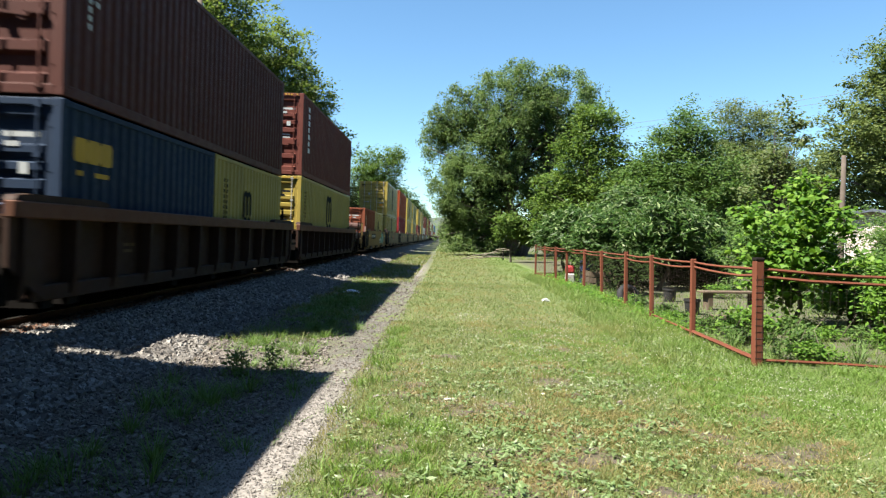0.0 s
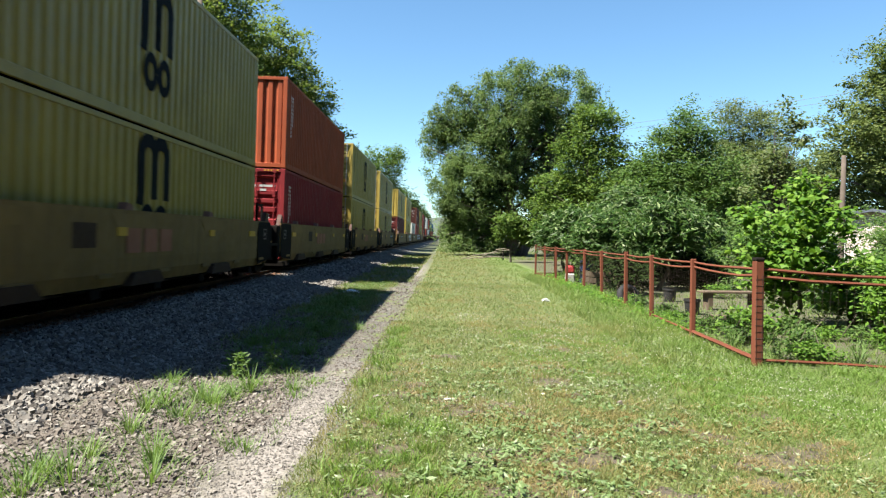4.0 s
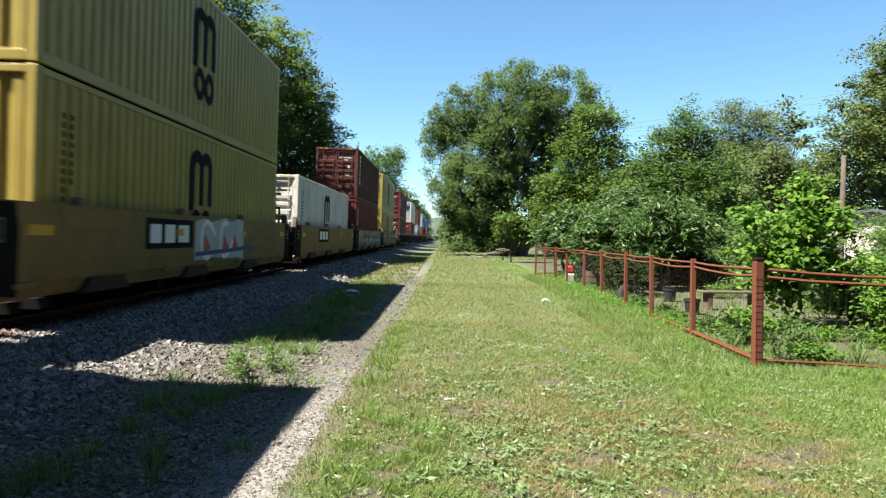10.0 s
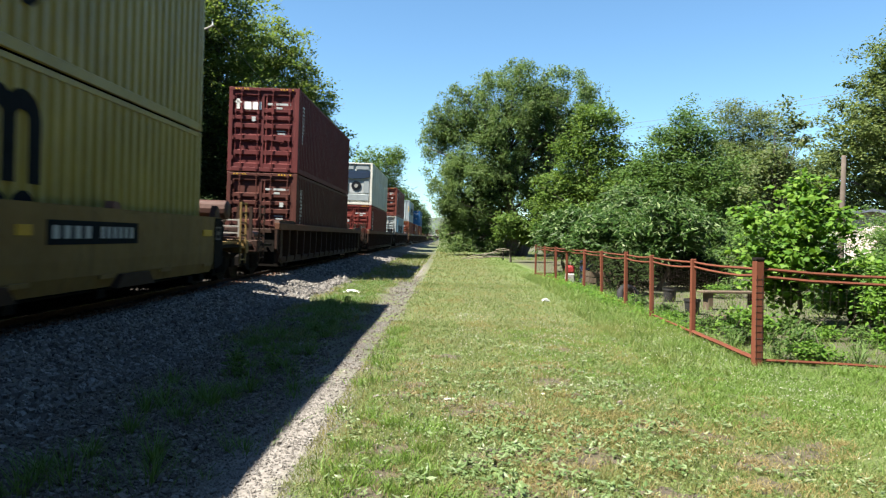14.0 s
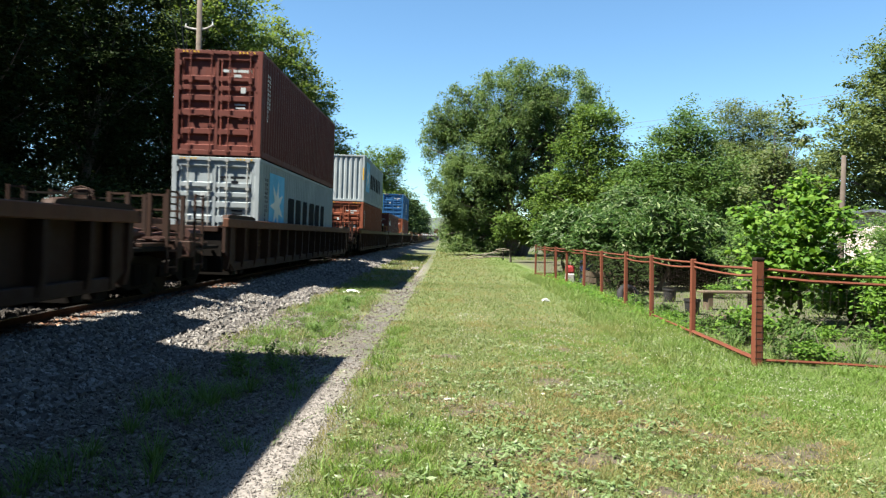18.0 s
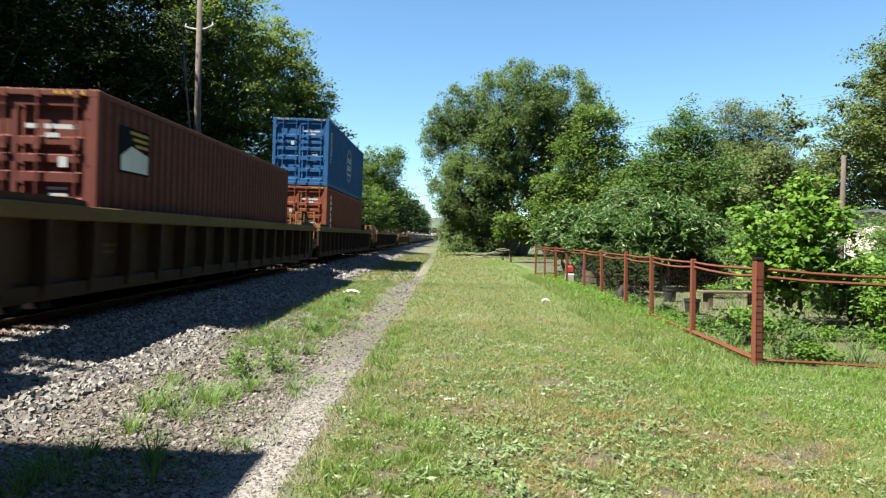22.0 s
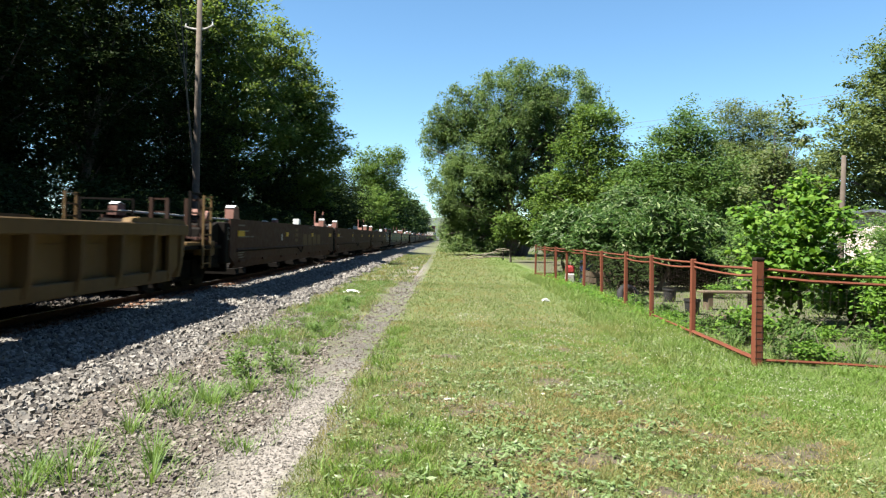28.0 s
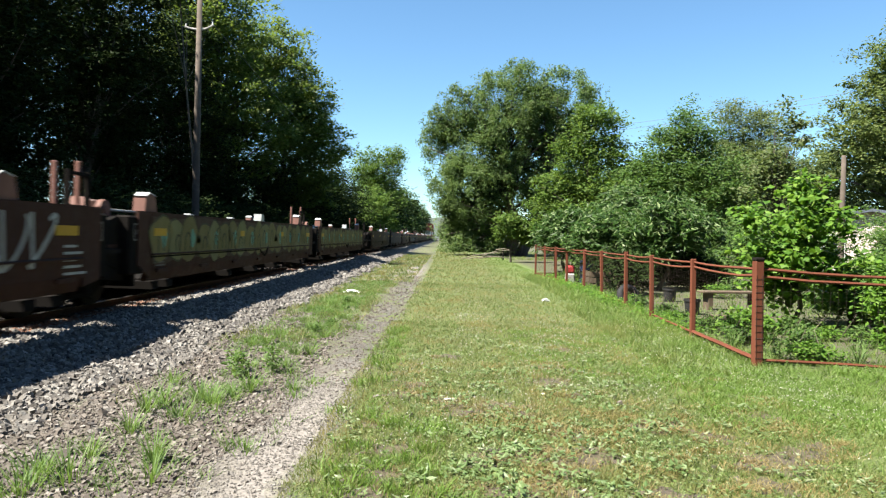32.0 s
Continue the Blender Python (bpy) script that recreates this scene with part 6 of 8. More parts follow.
    tree("tree", "light green tree beside the track, far off", "tree", -11.8, 108, [(0, 0, 11.5, 3.2, 4, 4.2), (3.4, 0, 13.2, 1.8, 2.6, 2.8), (1.0, 0, 7, 4.4, 4, 4), (0.5, 0, 3, 4.6, 4, 3)], 640, 50, 0.6, 0.32, MAPLE, 174, 0.35)
    tree("tree", "bright rounded tree beside the track, far off", "tree", -11.0, 96, [(0, 0, 5.0, 3.6, 4, 3.6), (0.5, 0, 2, 3.4, 3.5, 2)], 420, 44, 0.5, 0.3, MAPLE, 175, 0.25)
    for i, (x, y, h) in enumerate(((-12.5, 135, 15), (-11.5, 160, 14), (-11.2, 190, 15), (-11, 225, 14), (-12, 262, 15), (-12, 305, 15), (-12, 360, 16))):
        tree("tree", "dark roadside tree in a far row", "tree", x, y, [(0, 0, h * 0.66, 4.2, 6, h * 0.32), (0.5, 0, h * 0.3, 4.4, 6, h * 0.3)], 300, 22, 0.8, 0.6, WOOD if i % 2 else DEEP, 180 + i, 0.3, group="far row of trees beside the track", limb_count=14)


def build_willow():
    """Old willow: heavy crown of hanging strands on a dark forked trunk."""
    rng = np.random.default_rng(21)
    x, y = 6.2, 62
    w = thing("willow_tree", "large old willow with drooping grey-green crown", "tree", "", pose(x, y, 0))
    lobes = ((5.9, 14.8, 3.4), (10.2, 14.5, 2.9), (2.1, 13.2, 2.7), (12.4, 13.5, 1.8), (-0.7, 10.6, 2.1), (0.3, 7.6, 2.2), (4.1, 10.9, 3.8), (8.7, 10.9, 3.5), (3.1, 6.3, 3.2), (2.0, 3.0, 2.3), (5.1, 7.3, 2.9), (11.3, 10.9, 2.5), (10.0, 6.3, 3.0), (7.6, 13.6, 2.6), (0.4, 12.0, 1.6), (2.6, 1.5, 2.0), (0.9, 2.6, 1.7), (4.4, 2.0, 2.1), (0.1, 5.2, 1.7), (1.6, 4.6, 2.2), (0.6, 1.2, 1.3), (-0.5, 12.4, 1.5), (0.9, 14.0, 1.6))
    blobs = [(lx - x, 1.2 * math.sin(3.7 * k), lz, r, r * 1.1, r * 0.92) for k, (lx, lz, r) in enumerate(lobes)]
    p, c = clump_points(rng, blobs, 1150, 15, 0.4, 0.78)
    tops = p
    pts, = [[]]
    for q in tops:
        n = rng.integers(6, 12)
        L = rng.uniform(0.3, 1.3)
        t = np.sort(rng.uniform(0, 1, n))
        sway = rng.normal(size=2) * 0.25
        pts.append(np.stack([q[0] + sway[0] * t * t + rng.normal(size=n) * 0.07, q[1] + sway[1] * t * t + rng.normal(size=n) * 0.07, q[2] - L * t], -1))
    pts = np.concatenate(pts)
    pts = pts[pts[:, 2] > 0.4]
    # The core repeats the lobes in DEEP leaves: the crown's inner shade as colour.
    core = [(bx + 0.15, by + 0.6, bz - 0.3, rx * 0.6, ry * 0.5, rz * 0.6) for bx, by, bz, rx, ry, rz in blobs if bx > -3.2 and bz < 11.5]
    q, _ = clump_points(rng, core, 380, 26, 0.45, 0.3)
    part("inner_crown", leaves("inner_crown", q[q[:, 2] > 0.3], 0.36, DEEP, rng, 0.45, 0.4, 0.5), w, label="inner foliage with shade put into its leaf colour")
    b = Mesh()
    limbs(b, (-0.6, -0.3, 0), c, 0.65, rng, 70, 6, 0.5)
    limbs(b, (0.6, 0.2, 0), c[c[:, 0] > 1.5], 0.5, rng, 30, 6, 0.5)
    part("trunk", b.mesh("trunk", bark_mat(), True), w, label="dark forked trunk and limbs")
    part("crown", leaves("crown", pts, 0.27, WILLOW, rng, 0.34, 0.55, 0.5), w)


def build_right_trees():
    def lobed(name, label, x, y, lobes, clumps, per, spread, leaf, mat, seed, r0, aspect=0.6, shell=0.6, limb_count=40):
        blobs = [(lx - x, 0.5 * r * math.sin(2.9 * k), lz, r, r, r * 0.92) for k, (lx, lz, r) in enumerate(lobes)]
        tree(name, label, "tree", x, y, blobs, clumps, per, spread, leaf, mat, seed, r0, aspect, 0.25, shell, limb_count=limb_count)

    lobed("tree", "young maple with bright ragged crown by the willow", 8.4, 41, ((8.8, 8.7, 1.3), (7.8, 6.9, 1.6), (9.65, 6.9, 1.15), (7.1, 4.5, 1.8), (9.1, 4.5, 1.7), (5.9, 3.4, 1.25), (10.2, 8.5, 0.55), (10.3, 5.0, 1.0), (8.0, 2.4, 1.9), (10.0, 2.6, 1.6)), 620, 44, 0.3, 0.19, MAPLE, 201, 0.18)
    lobed("tree", "small bright tree at the edge of the mown grass", 4.4, 46, ((4.3, 2.6, 0.95), (5.1, 2.2, 0.9), (3.8, 2.0, 0.6), (5.6, 1.7, 0.7)), 170, 36, 0.2, 0.17, MAPLE, 202, 0.07, limb_count=24)
    tree("tree", "leafy tree behind the willow", "tree", 11.4, 55, [(0, 0, 6, 3.4, 3, 4), (-2, 0, 3, 3, 3, 3)], 360, 26, 0.45, 0.32, DEEP, 203, 0.25)
    lobed("tree", "dense green tree with a pointed top in the gardens", 12.2, 36, ((12.3, 2.5, 2.9), (11.0, 4.3, 2.0), (13.5, 4.6, 2.1), (12.2, 6.0, 1.9), (12.4, 7.4, 1.1), (11.3, 7.1, 0.6), (13.3, 6.8, 0.8), (12.4, 8.4, 0.42), (12.45, 9.0, 0.2), (10.2, 5.3, 0.7), (9.8, 3.4, 1.2)), 1050, 42, 0.36, 0.18, BUSHY, 204, 0.15, 0.5, 0.5)
    lobed("tree", "airy grey-green tree in the gardens", 18.6, 42, ((18.0, 8.8, 1.5), (16.9, 9.2, 0.9), (19.4, 8.6, 1.3), (18.8, 6.2, 2.3), (16.6, 6.0, 1.9), (20.2, 5.0, 1.7), (18.4, 3.2, 2.6), (17.6, 10.0, 0.5), (15.6, 4.0, 2.0), (17.6, 7.2, 1.8), (19.6, 6.8, 1.6)), 1000, 42, 0.36, 0.17, GREY_LEAF, 205, 0.18, 0.45)
    tree("tree", "slender tree with sparse twiggy top", "tree", 10.9, 22.5, [(0, 0, 4.0, 0.7, 0.8, 1.6), (0.2, 0, 5.7, 0.3, 0.4, 0.9), (-0.6, 0, 3.6, 0.8, 0.8, 1.2), (0.75, 0, 4.9, 0.4, 0.4, 0.2), (0.55, 0, 5.5, 0.4, 0.3, 0.15)], 190, 20, 0.18, 0.14, GREY_LEAF, 206, 0.06, 0.6, 0.35, 0.2, limb_count=80)
    tree("tree", "tall dark maple towering over the gardens", "tree", 30.5, 45, [(0, 0, 12.5, 4.0, 4, 4.0), (-1.6, 0, 8.5, 4.2, 4, 4.2), (2, 0, 6, 5, 4, 4)], 900, 80, 0.42, 0.24, RIGHT, 207, 0.4)
    tree("tree", "grey-green tree behind the house", "tree", 27.0, 54, [(1.6, 0, 6.6, 2.4, 3, 2.4), (-2.5, 0, 5.0, 3, 3, 2.8), (1, 0, 4, 4, 3, 3.0)], 520, 60, 0.42, 0.24, GREY_LEAF, 208, 0.3)
    tree("tree", "leafy tree closing the gardens", "tree", 20.5, 48, [(0, 0, 5.5, 3.2, 3, 3.4), (-3, 0, 4, 3, 3, 3), (2, 0, 3, 4, 3, 3)], 480, 40, 0.45, 0.25, MAPLE, 209, 0.25)
    tree("tree", "dark tree closing the gardens", "tree", 15.0, 52, [(0, 0, 5, 4, 3, 4), (-3, 0, 3, 3, 3, 3)], 420, 26, 0.5, 0.34, DEEP, 210, 0.25)
    tree("tree", "dark tree closing the gardens", "tree", 38.0, 56, [(0, 0, 8, 5, 4, 6), (-4, 0, 4, 4, 3, 4)], 420, 26, 0.5, 0.36, DEEP, 211, 0.3)
    # fruit bushes along the fence
    for i, (x, y, w, h) in enumerate(((5.6, 24.5, 1.2, 2.9), (6.9, 22.3, 1.3, 3.3), (5.3, 30.0, 1.4, 3.3), (8.5, 25.5, 1.5, 3.3), (7.6, 30, 1.7, 4.2))):
        crown = [(0, 0, h * 0.7, w * 0.8, w * 0.8, h * 0.22), (-0.5 * w, -0.3, h * 0.55, w * 0.6, w * 0.7, h * 0.18), (0.6 * w, -0.2, h * 0.6, w * 0.6, w * 0.7, h * 0.2), (0.2 * w, 0.2, h * 0.86, w * 0.4, w * 0.4, h * 0.12), (-0.3 * w, -0.5 * w, h * 0.42, w * 0.55, w * 0.5, h * 0.13)]
        tree("peach_tree", "low fruit tree with long drooping leaves by the fence", "tree", x, y, crown, 230, 24, 0.19, 0.27, PEACH, 220 + i, 0.07, 0.27, 0.55, 0.5, "fruit trees along the fence", 40)
    # broad-leaved bright bush in the garden corner
    tree("mulberry_bush", "bright green bush with large broad leaves", "bush", 6.35, 12.6, [(0, 0, 1.95, 0.95, 0.9, 0.75), (-0.45, -0.2, 1.3, 0.75, 0.8, 0.8), (0.5, 0, 1.4, 0.9, 0.8, 0.8), (0.2, 0, 2.55, 0.5, 0.5, 0.4), (-0.1, 0, 0.9, 0.8, 0.8, 0.5), (-0.9, -0.2, 2.0, 0.35, 0.35, 0.3), (0.95, 0.1, 2.2, 0.35, 0.35, 0.35)], 250, 20, 0.14, 0.125, FRESH, 231, 0.05, 0.85, 0.4, 0.25, limb_count=60)
    tree("mulberry_bush", "bright green bush with large broad leaves", "bush", 7.9, 13.4, [(0, 0, 0.85, 0.75, 0.8, 0.55), (0.3, 0, 0.55, 0.9, 0.8, 0.45)], 150, 18, 0.14, 0.12, FRESH, 232, 0.04, 0.85, 0.4, 0.25, limb_count=40)
    for i, (x, y, w, h) in enumerate(((7.1, 10.9, 0.4, 1.35), (7.8, 11.9, 0.5, 1.5), (5.0, 11.3, 0.3, 0.5), (9.3, 14.5, 1.1, 1.6), (8.2, 10.6, 0.8, 1.1), (10.6, 16.5, 1.2, 1.2), (8.4, 12.2, 0.6, 1.3), (9.2, 12.7, 0.6, 1.2), (9.9, 13.3, 0.7, 1.4), (9.0, 11.3, 0.5, 0.9), (13, 19, 1.6, 1.6), (15.5, 24, 2.5, 3.2), (12, 27, 2.2, 3.0))):
        tree("garden_shrub", "leafy garden shrub behind the fence", "shrub", x, y, [(0, 0, h * 0.55, w, w, h * 0.45)], int(60 + 95 * w), 22, 0.15, 0.1, FRESH if h < 1.45 else BUSHY, 240 + i, 0.03, 0.55, 0.3, 0.3, "shrubs in the garden", 20)


def build_undergrowth():
    rng = random.Random(77)
    for i in range(30):
        along = i < 16
        x, y = (4.5 + rng.uniform(0.15, 0.7), 9.6 + i * 1.35 + rng.uniform(-0.4, 0.4)) if along else (rng.uniform(7.6, 14), rng.uniform(9.6, 20))
        h, w = (rng.uniform(0.15, 0.42), rng.uniform(0.2, 0.4)) if along else (rng.uniform(0.3, 0.9), rng.uniform(0.3, 0.6))
        tree("garden_plant", "low leafy plant growing behind the fence", "plant", x, y, [(0, 0, h * 0.5, w, w, h * 0.5)], 45, 14, 0.09, 0.075, BUSHY if i % 3 else FRESH, 800 + i, 0.012, 0.5, 0.2, 0.2, "low plants in the garden", 14)
    for i in range(30):
        x, y = rng.uniform(4.5, 10.5), rng.uniform(9.1, 12.5)
        h, w = rng.uniform(0.12, 0.4), rng.uniform(0.15, 0.32)
        tree("garden_plant", "low leafy plant growing behind the fence", "plant", x, y, [(0, 0, h * 0.5, w, w, h * 0.5)], 40, 14, 0.08, 0.07, FRESH if i % 3 else BUSHY, 900 + i, 0.012, 0.5, 0.2, 0.2, "low plants in the garden", 12)
    # Added to darken the ground below the trees; two thirds in shade-dark DEEP leaves.
    for i in range(16):
        x, y = rng.uniform(5.4, 9.8), rng.uniform(19.5, 30.0)
        tree("garden_shrub", "shaded undergrowth below the fruit trees", "shrub", x, y, [(0, 0, 0.55, 0.75, 0.8, 0.55), (rng.uniform(-0.4, 0.4), 0.2, 0.95, 0.5, 0.5, 0.5)], 90, 22, 0.18, 0.14, DEEP if i % 3 else BUSHY, 960 + i, 0.03, 0.5, 0.3, 0.2, "undergrowth below the fruit trees", 14)
    for i, (x, y) in enumerate(((20, 30), (16.5, 33), (14, 31))):
        tree("garden_shrub", "tall leafy shrub before the pale house", "shrub", x, y, [(0, 0, 1.6, 1.6, 1.5, 1.5), (0.5, 0, 2.6, 1.0, 1, 0.9)], 200, 26, 0.25, 0.16, BUSHY, 860 + i, 0.05, 0.55, 0.3, 0.4, "shrubs in the garden", 20)


def build_distance():
    rng = np.random.default_rng(31)
    b = Mesh()
    xs = np.linspace(-700, 900, 60)
    rows = [[(x, 900 + 120 * t, -2 + t * (34 + 16 * noise.noise((x * 0.006, 2.0, 0)) + 10 * noise.noise((x * 0.02, 5.0, 0)))) for x in xs] for t in (0, 0.35, 0.7, 1.0)]
    b.sheet(rows)
    # The hill's grey-green has the haze painted in.
    hill = new("backdrop", b.mesh("backdrop", plain("hazy wooded hill", (0.07, 0.09, 0.07), 1.0, 0, 0.35, 0.05), True))
    tagged(hill, "low wooded hill far down the line", "hill", kind="structure")
    for i, (x, y, h) in enumerate(((4, 260, 14), (14, 300, 15), (26, 280, 15), (9, 380, 16), (0.5, 420, 15), (-1.5, 520, 15), (3, 610, 16), (20, 150, 13), (28, 110, 13), (40, 100, 15), (52, 96, 15))):
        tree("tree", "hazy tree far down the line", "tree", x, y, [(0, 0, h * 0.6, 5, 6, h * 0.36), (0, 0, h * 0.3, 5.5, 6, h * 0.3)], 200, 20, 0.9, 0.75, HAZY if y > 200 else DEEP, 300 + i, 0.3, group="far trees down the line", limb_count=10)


def build_sky_blockers():
    """Unseen trees added beside and behind the camera; they close it and block skylight."""
    row = [(13.0, 2.5, 15), (15.5, -4.0, 17), (12.5, -9.5, 16), (14.0, -16.0, 18), (9.0, -19.0, 16), (3.5, -17.0, 17), (-1.5, -21.0, 16), (19.5, 6.5, 16), (24, 14, 16), (26, 28, 15), (21, -9, 17), (-24, -4, 18), (-19, -14, 18), (-17, -24, 17), (-14, -36, 17), (-6, -44, 18), (4, -34, 17)]
    for i, (x, y, h) in enumerate(row):
        tree("tree", "unseen tall tree added to block sky light", "tree", x, y, [(0, 0, h * 0.66, 4.6, 4.8, h * 0.34), (0, 0, h * 0.32, 5.0, 5.2, h * 0.3)], 420, 20, 0.75, 0.7, DEEP, 400 + i, 0.35, group="trees around the place", limb_count=12)


build_left_wood()
build_willow()
build_right_trees()
build_undergrowth()
build_distance()
build_sky_blockers()


def bare_spots():
    """Worn places in the near grass: x, y, size."""
    r = random.Random(43)
    spots = [(1.0, 5.05, 0.26), (0.45, 5.0, 0.2), (0.25, 6.2, 0.16), (0.0, 6.7, 0.14), (-0.4, 6.9, 0.16), (1.9, 5.9, 0.2), (2.45, 5.0, 0.24), (2.2, 5.6, 0.16), (1.2, 7.6, 0.18), (2.9, 6.2, 0.22)]
    for _ in range(20):
        spots.append((r.uniform(-0.7, 3.4), 4.0 + 6.5 * r.random() ** 1.4, r.uniform(0.05, 0.18)))
    for _ in range(18):
        spots.append((r.uniform(-0.75, 1.0), r.uniform(4.1, 6.6), r.uniform(0.05, 0.15)))
    return spots


def in_bare(x, y):
    inside = np.zeros(len(x), bool)
    for sx, sy, r in bare_spots():
        wob = 1 + 0.3 * np.sin(5 * np.arctan2(y - sy, x - sx) + sx * 9)
        inside |= np.hypot((x - sx) * 0.8, y - sy) < r * wob
    return inside


def build_bare_soil():
    rng = random.Random(44)
    b = Mesh()
    for sx, sy, r in bare_spots():
        n = len(b.v)
        b.v.append((sx, sy, ground_height(sx, sy) + 0.014))
        for k in range(20):
            a = 2 * math.pi * k / 20
            rr = r * (1.05 + 0.3 * math.sin(5 * a + sx * 9) + rng.uniform(-0.12, 0.12))
            x, y = sx + rr * math.cos(a) / 0.8, sy + rr * math.sin(a)
            b.v.append((x, y, ground_height(x, y) + 0.002))
        b.f += [(n, n + 1 + k, n + 1 + (k + 1) % 20) for k in range(20)]
    m, nt, bsdf = node_mat("bare soil")
    co = obj_coord(nt)
    n1, n2 = noise_tex(nt, co, 45, 6, 0.75), noise_tex(nt, co, 4, 4)
    c = mix(nt, grey(nt, n1, 0.35, 0.68), (0.0256, 0.0204, 0.0153), (0.1095, 0.0861, 0.0584))
    nt.links.new(mix(nt, grey(nt, n2, 0.45, 0.6), c, (0.0876, 0.073, 0.0401)), bsdf.inputs["Base Color"])
    bsdf.inputs["Roughness"].default_value = 1.0
    bump(nt, bsdf, n1, 0.8, 0.02)
    tagged(new("bare_soil", b.mesh("bare_soil", m)), "worn bare soil patches in the mown grass", "soil", kind="stuff")
    # dry straw tufts round the worn places
    g = np.random.default_rng(45)
    pts = []
    for sx, sy, r in bare_spots():
        for _ in range(3):
            a = g.uniform(0, 6.28)
            cx, cy = sx + 1.1 * r * math.cos(a), sy + 1.1 * r * math.sin(a)
            pts.append(np.stack([cx + g.normal(size=34) * 0.045, cy + g.normal(size=34) * 0.045], -1))
    xy = np.concatenate(pts)
    n = len(xy)
    p = np.stack([xy[:, 0], xy[:, 1], heights(xy[:, 0], xy[:, 1])], -1)
    a = g.uniform(0, 6.28, n)
    u = np.stack([np.cos(a), np.sin(a), np.zeros(n)], -1) * 0.0028
    tip = np.stack([g.normal(size=n) * 0.7, g.normal(size=n) * 0.7, np.full(n, 0.8)], -1) * g.uniform(0.03, 0.075, n)[:, None]
    v = np.stack([p - u, p + u, p + tip], 1).reshape(-1, 3)
    straw = leaf_mat("dry straw", (0.14, 0.11, 0.045), (0.235, 0.195, 0.09), (0.31, 0.275, 0.16), 0.3)
    tagged(new("dry_grass", polys("dry_grass", v, np.arange(n * 3).reshape(-1, 3), straw)), "dry straw-coloured grass tufts", "grass", kind="stuff")


def build_grass():
    rng = np.random.default_rng(41)
    m, nt, bsdf = node_mat("grass blade")
    rnd = nt.nodes.new("ShaderNodeNewGeometry").outputs["Random Per Island"]
    pos = nt.nodes.new("ShaderNodeNewGeometry").outputs["Position"]
    c = ramp(nt, rnd, [(0.0, (0.0511, 0.0839, 0.0131)), (0.55, (0.1205, 0.1694, 0.0365)), (0.85, (0.1825, 0.2117, 0.0621)), (1.0, (0.3066, 0.2555, 0.146))])
    dry = maths(nt, "MULTIPLY", grey(nt, noise_tex(nt, stretched(nt, pos, 1.5, 0.5, 1.0), 0.9, 6, 0.7), 0.48, 0.62), 0.75)
    c = mix(nt, dry, c, (0.2336, 0.19, 0.0642))
    sep = nt.nodes.new("ShaderNodeSeparateXYZ")
    nt.links.new(pos, sep.inputs[0])
    lush = nt.nodes.new("ShaderNodeMapRange")
    lush.inputs["From Min"].default_value, lush.inputs["From Max"].default_value = 2.0, 4.2
    nt.links.new(maths(nt, "ADD", sep.outputs[0], maths(nt, "MULTIPLY", noise_tex(nt, pos, 0.9, 4), 0.8)), lush.inputs["Value"])
    c = mix(nt, maths(nt, "MULTIPLY", lush.outputs[0], 0.6), c, (0.135, 0.225, 0.04))
    nt.links.new(c, bsdf.inputs["Base Color"])
    bsdf.inputs["Roughness"].default_value = 0.6
    tr = nt.nodes.new("ShaderNodeBsdfTranslucent")
    nt.links.new(c, tr.inputs["Color"])
    ms = nt.nodes.new("ShaderNodeMixShader")
    ms.inputs[0].default_value = 0.45
    nt.links.new(bsdf.outputs[0], ms.inputs[1])
    nt.links.new(tr.outputs[0], ms.inputs[2])
    nt.links.new(ms.outputs[0], nt.nodes["Material Output"].inputs["Surface"])
    pts, wid, hei = [], [], []
    for x0, x1, y0, y1, d, w, h in ((-1.0, 4.3, 3.9, 5.6, 4200, 0.005, 0.05), (-1.0, 4.2, 5.6, 8, 2800, 0.0065, 0.05), (-1.0, 4.4, 8, 13, 1500, 0.009, 0.042), (2.8, 4.5, 8.2, 16, 700, 0.012, 0.11), (3.2, 4.6, 16, 30, 300, 0.02, 0.13), (4.0, 7.5, 5.5, 9.2, 1100, 0.009, 0.07), (-0.9, 4.6, 13, 24, 520, 0.014, 0.04), (-0.8, 4.4, 24, 50, 120, 0.028, 0.045), (-1.0, 10, 50, 100, 14, 0.07, 0.1), (-3.3, -1.6, 10, 24, 420, 0.014, 0.11), (-3.4, -1.2, 24, 60, 190, 0.03, 0.12), (-1.7, -0.9, 10, 45, 16, 0.02, 0.07), (-3.1, -1.7, 6, 11, 50, 0.009, 0.09), (4.4, 10.5, 8.7, 13, 260, 0.012, 0.13), (4.5, 12, 13, 22, 70, 0.02, 0.16)):
        x, y = scatter(rng, x0, x1, y0, y1, d)
        keep = np.array([noise.noise((a * 1.6, b2 * 1.3, 9.0)) + 0.5 * noise.noise((a * 5, b2 * 4, 2.0)) > (-0.62 if -1.5 < x0 < 4.2 else 0.02) for a, b2 in zip(x, y)])
        keep &= ~(in_bare(x, y) & (rng.random(len(x)) < 0.72))
        x, y = x[keep], y[keep]
        pts.append(np.stack([x, y, heights(x, y)], -1))
        wid.append(np.full(len(x), w)), hei.append(h * rng.uniform(0.45, 1.3, len(x)))
    p, w, h = np.concatenate(pts), np.concatenate(wid), np.concatenate(hei)
    n = len(p)
    a = rng.uniform(0, 2 * np.pi, n)
    u = np.stack([np.cos(a), np.sin(a), np.zeros(n)], -1) * (w / 2)[:, None]
    lean = np.stack([rng.normal(size=n) * 0.6, rng.normal(size=n) * 0.6, np.ones(n)], -1) * h[:, None]
    v = np.stack([p - u, p + u, p + lean], 1).reshape(-1, 3)
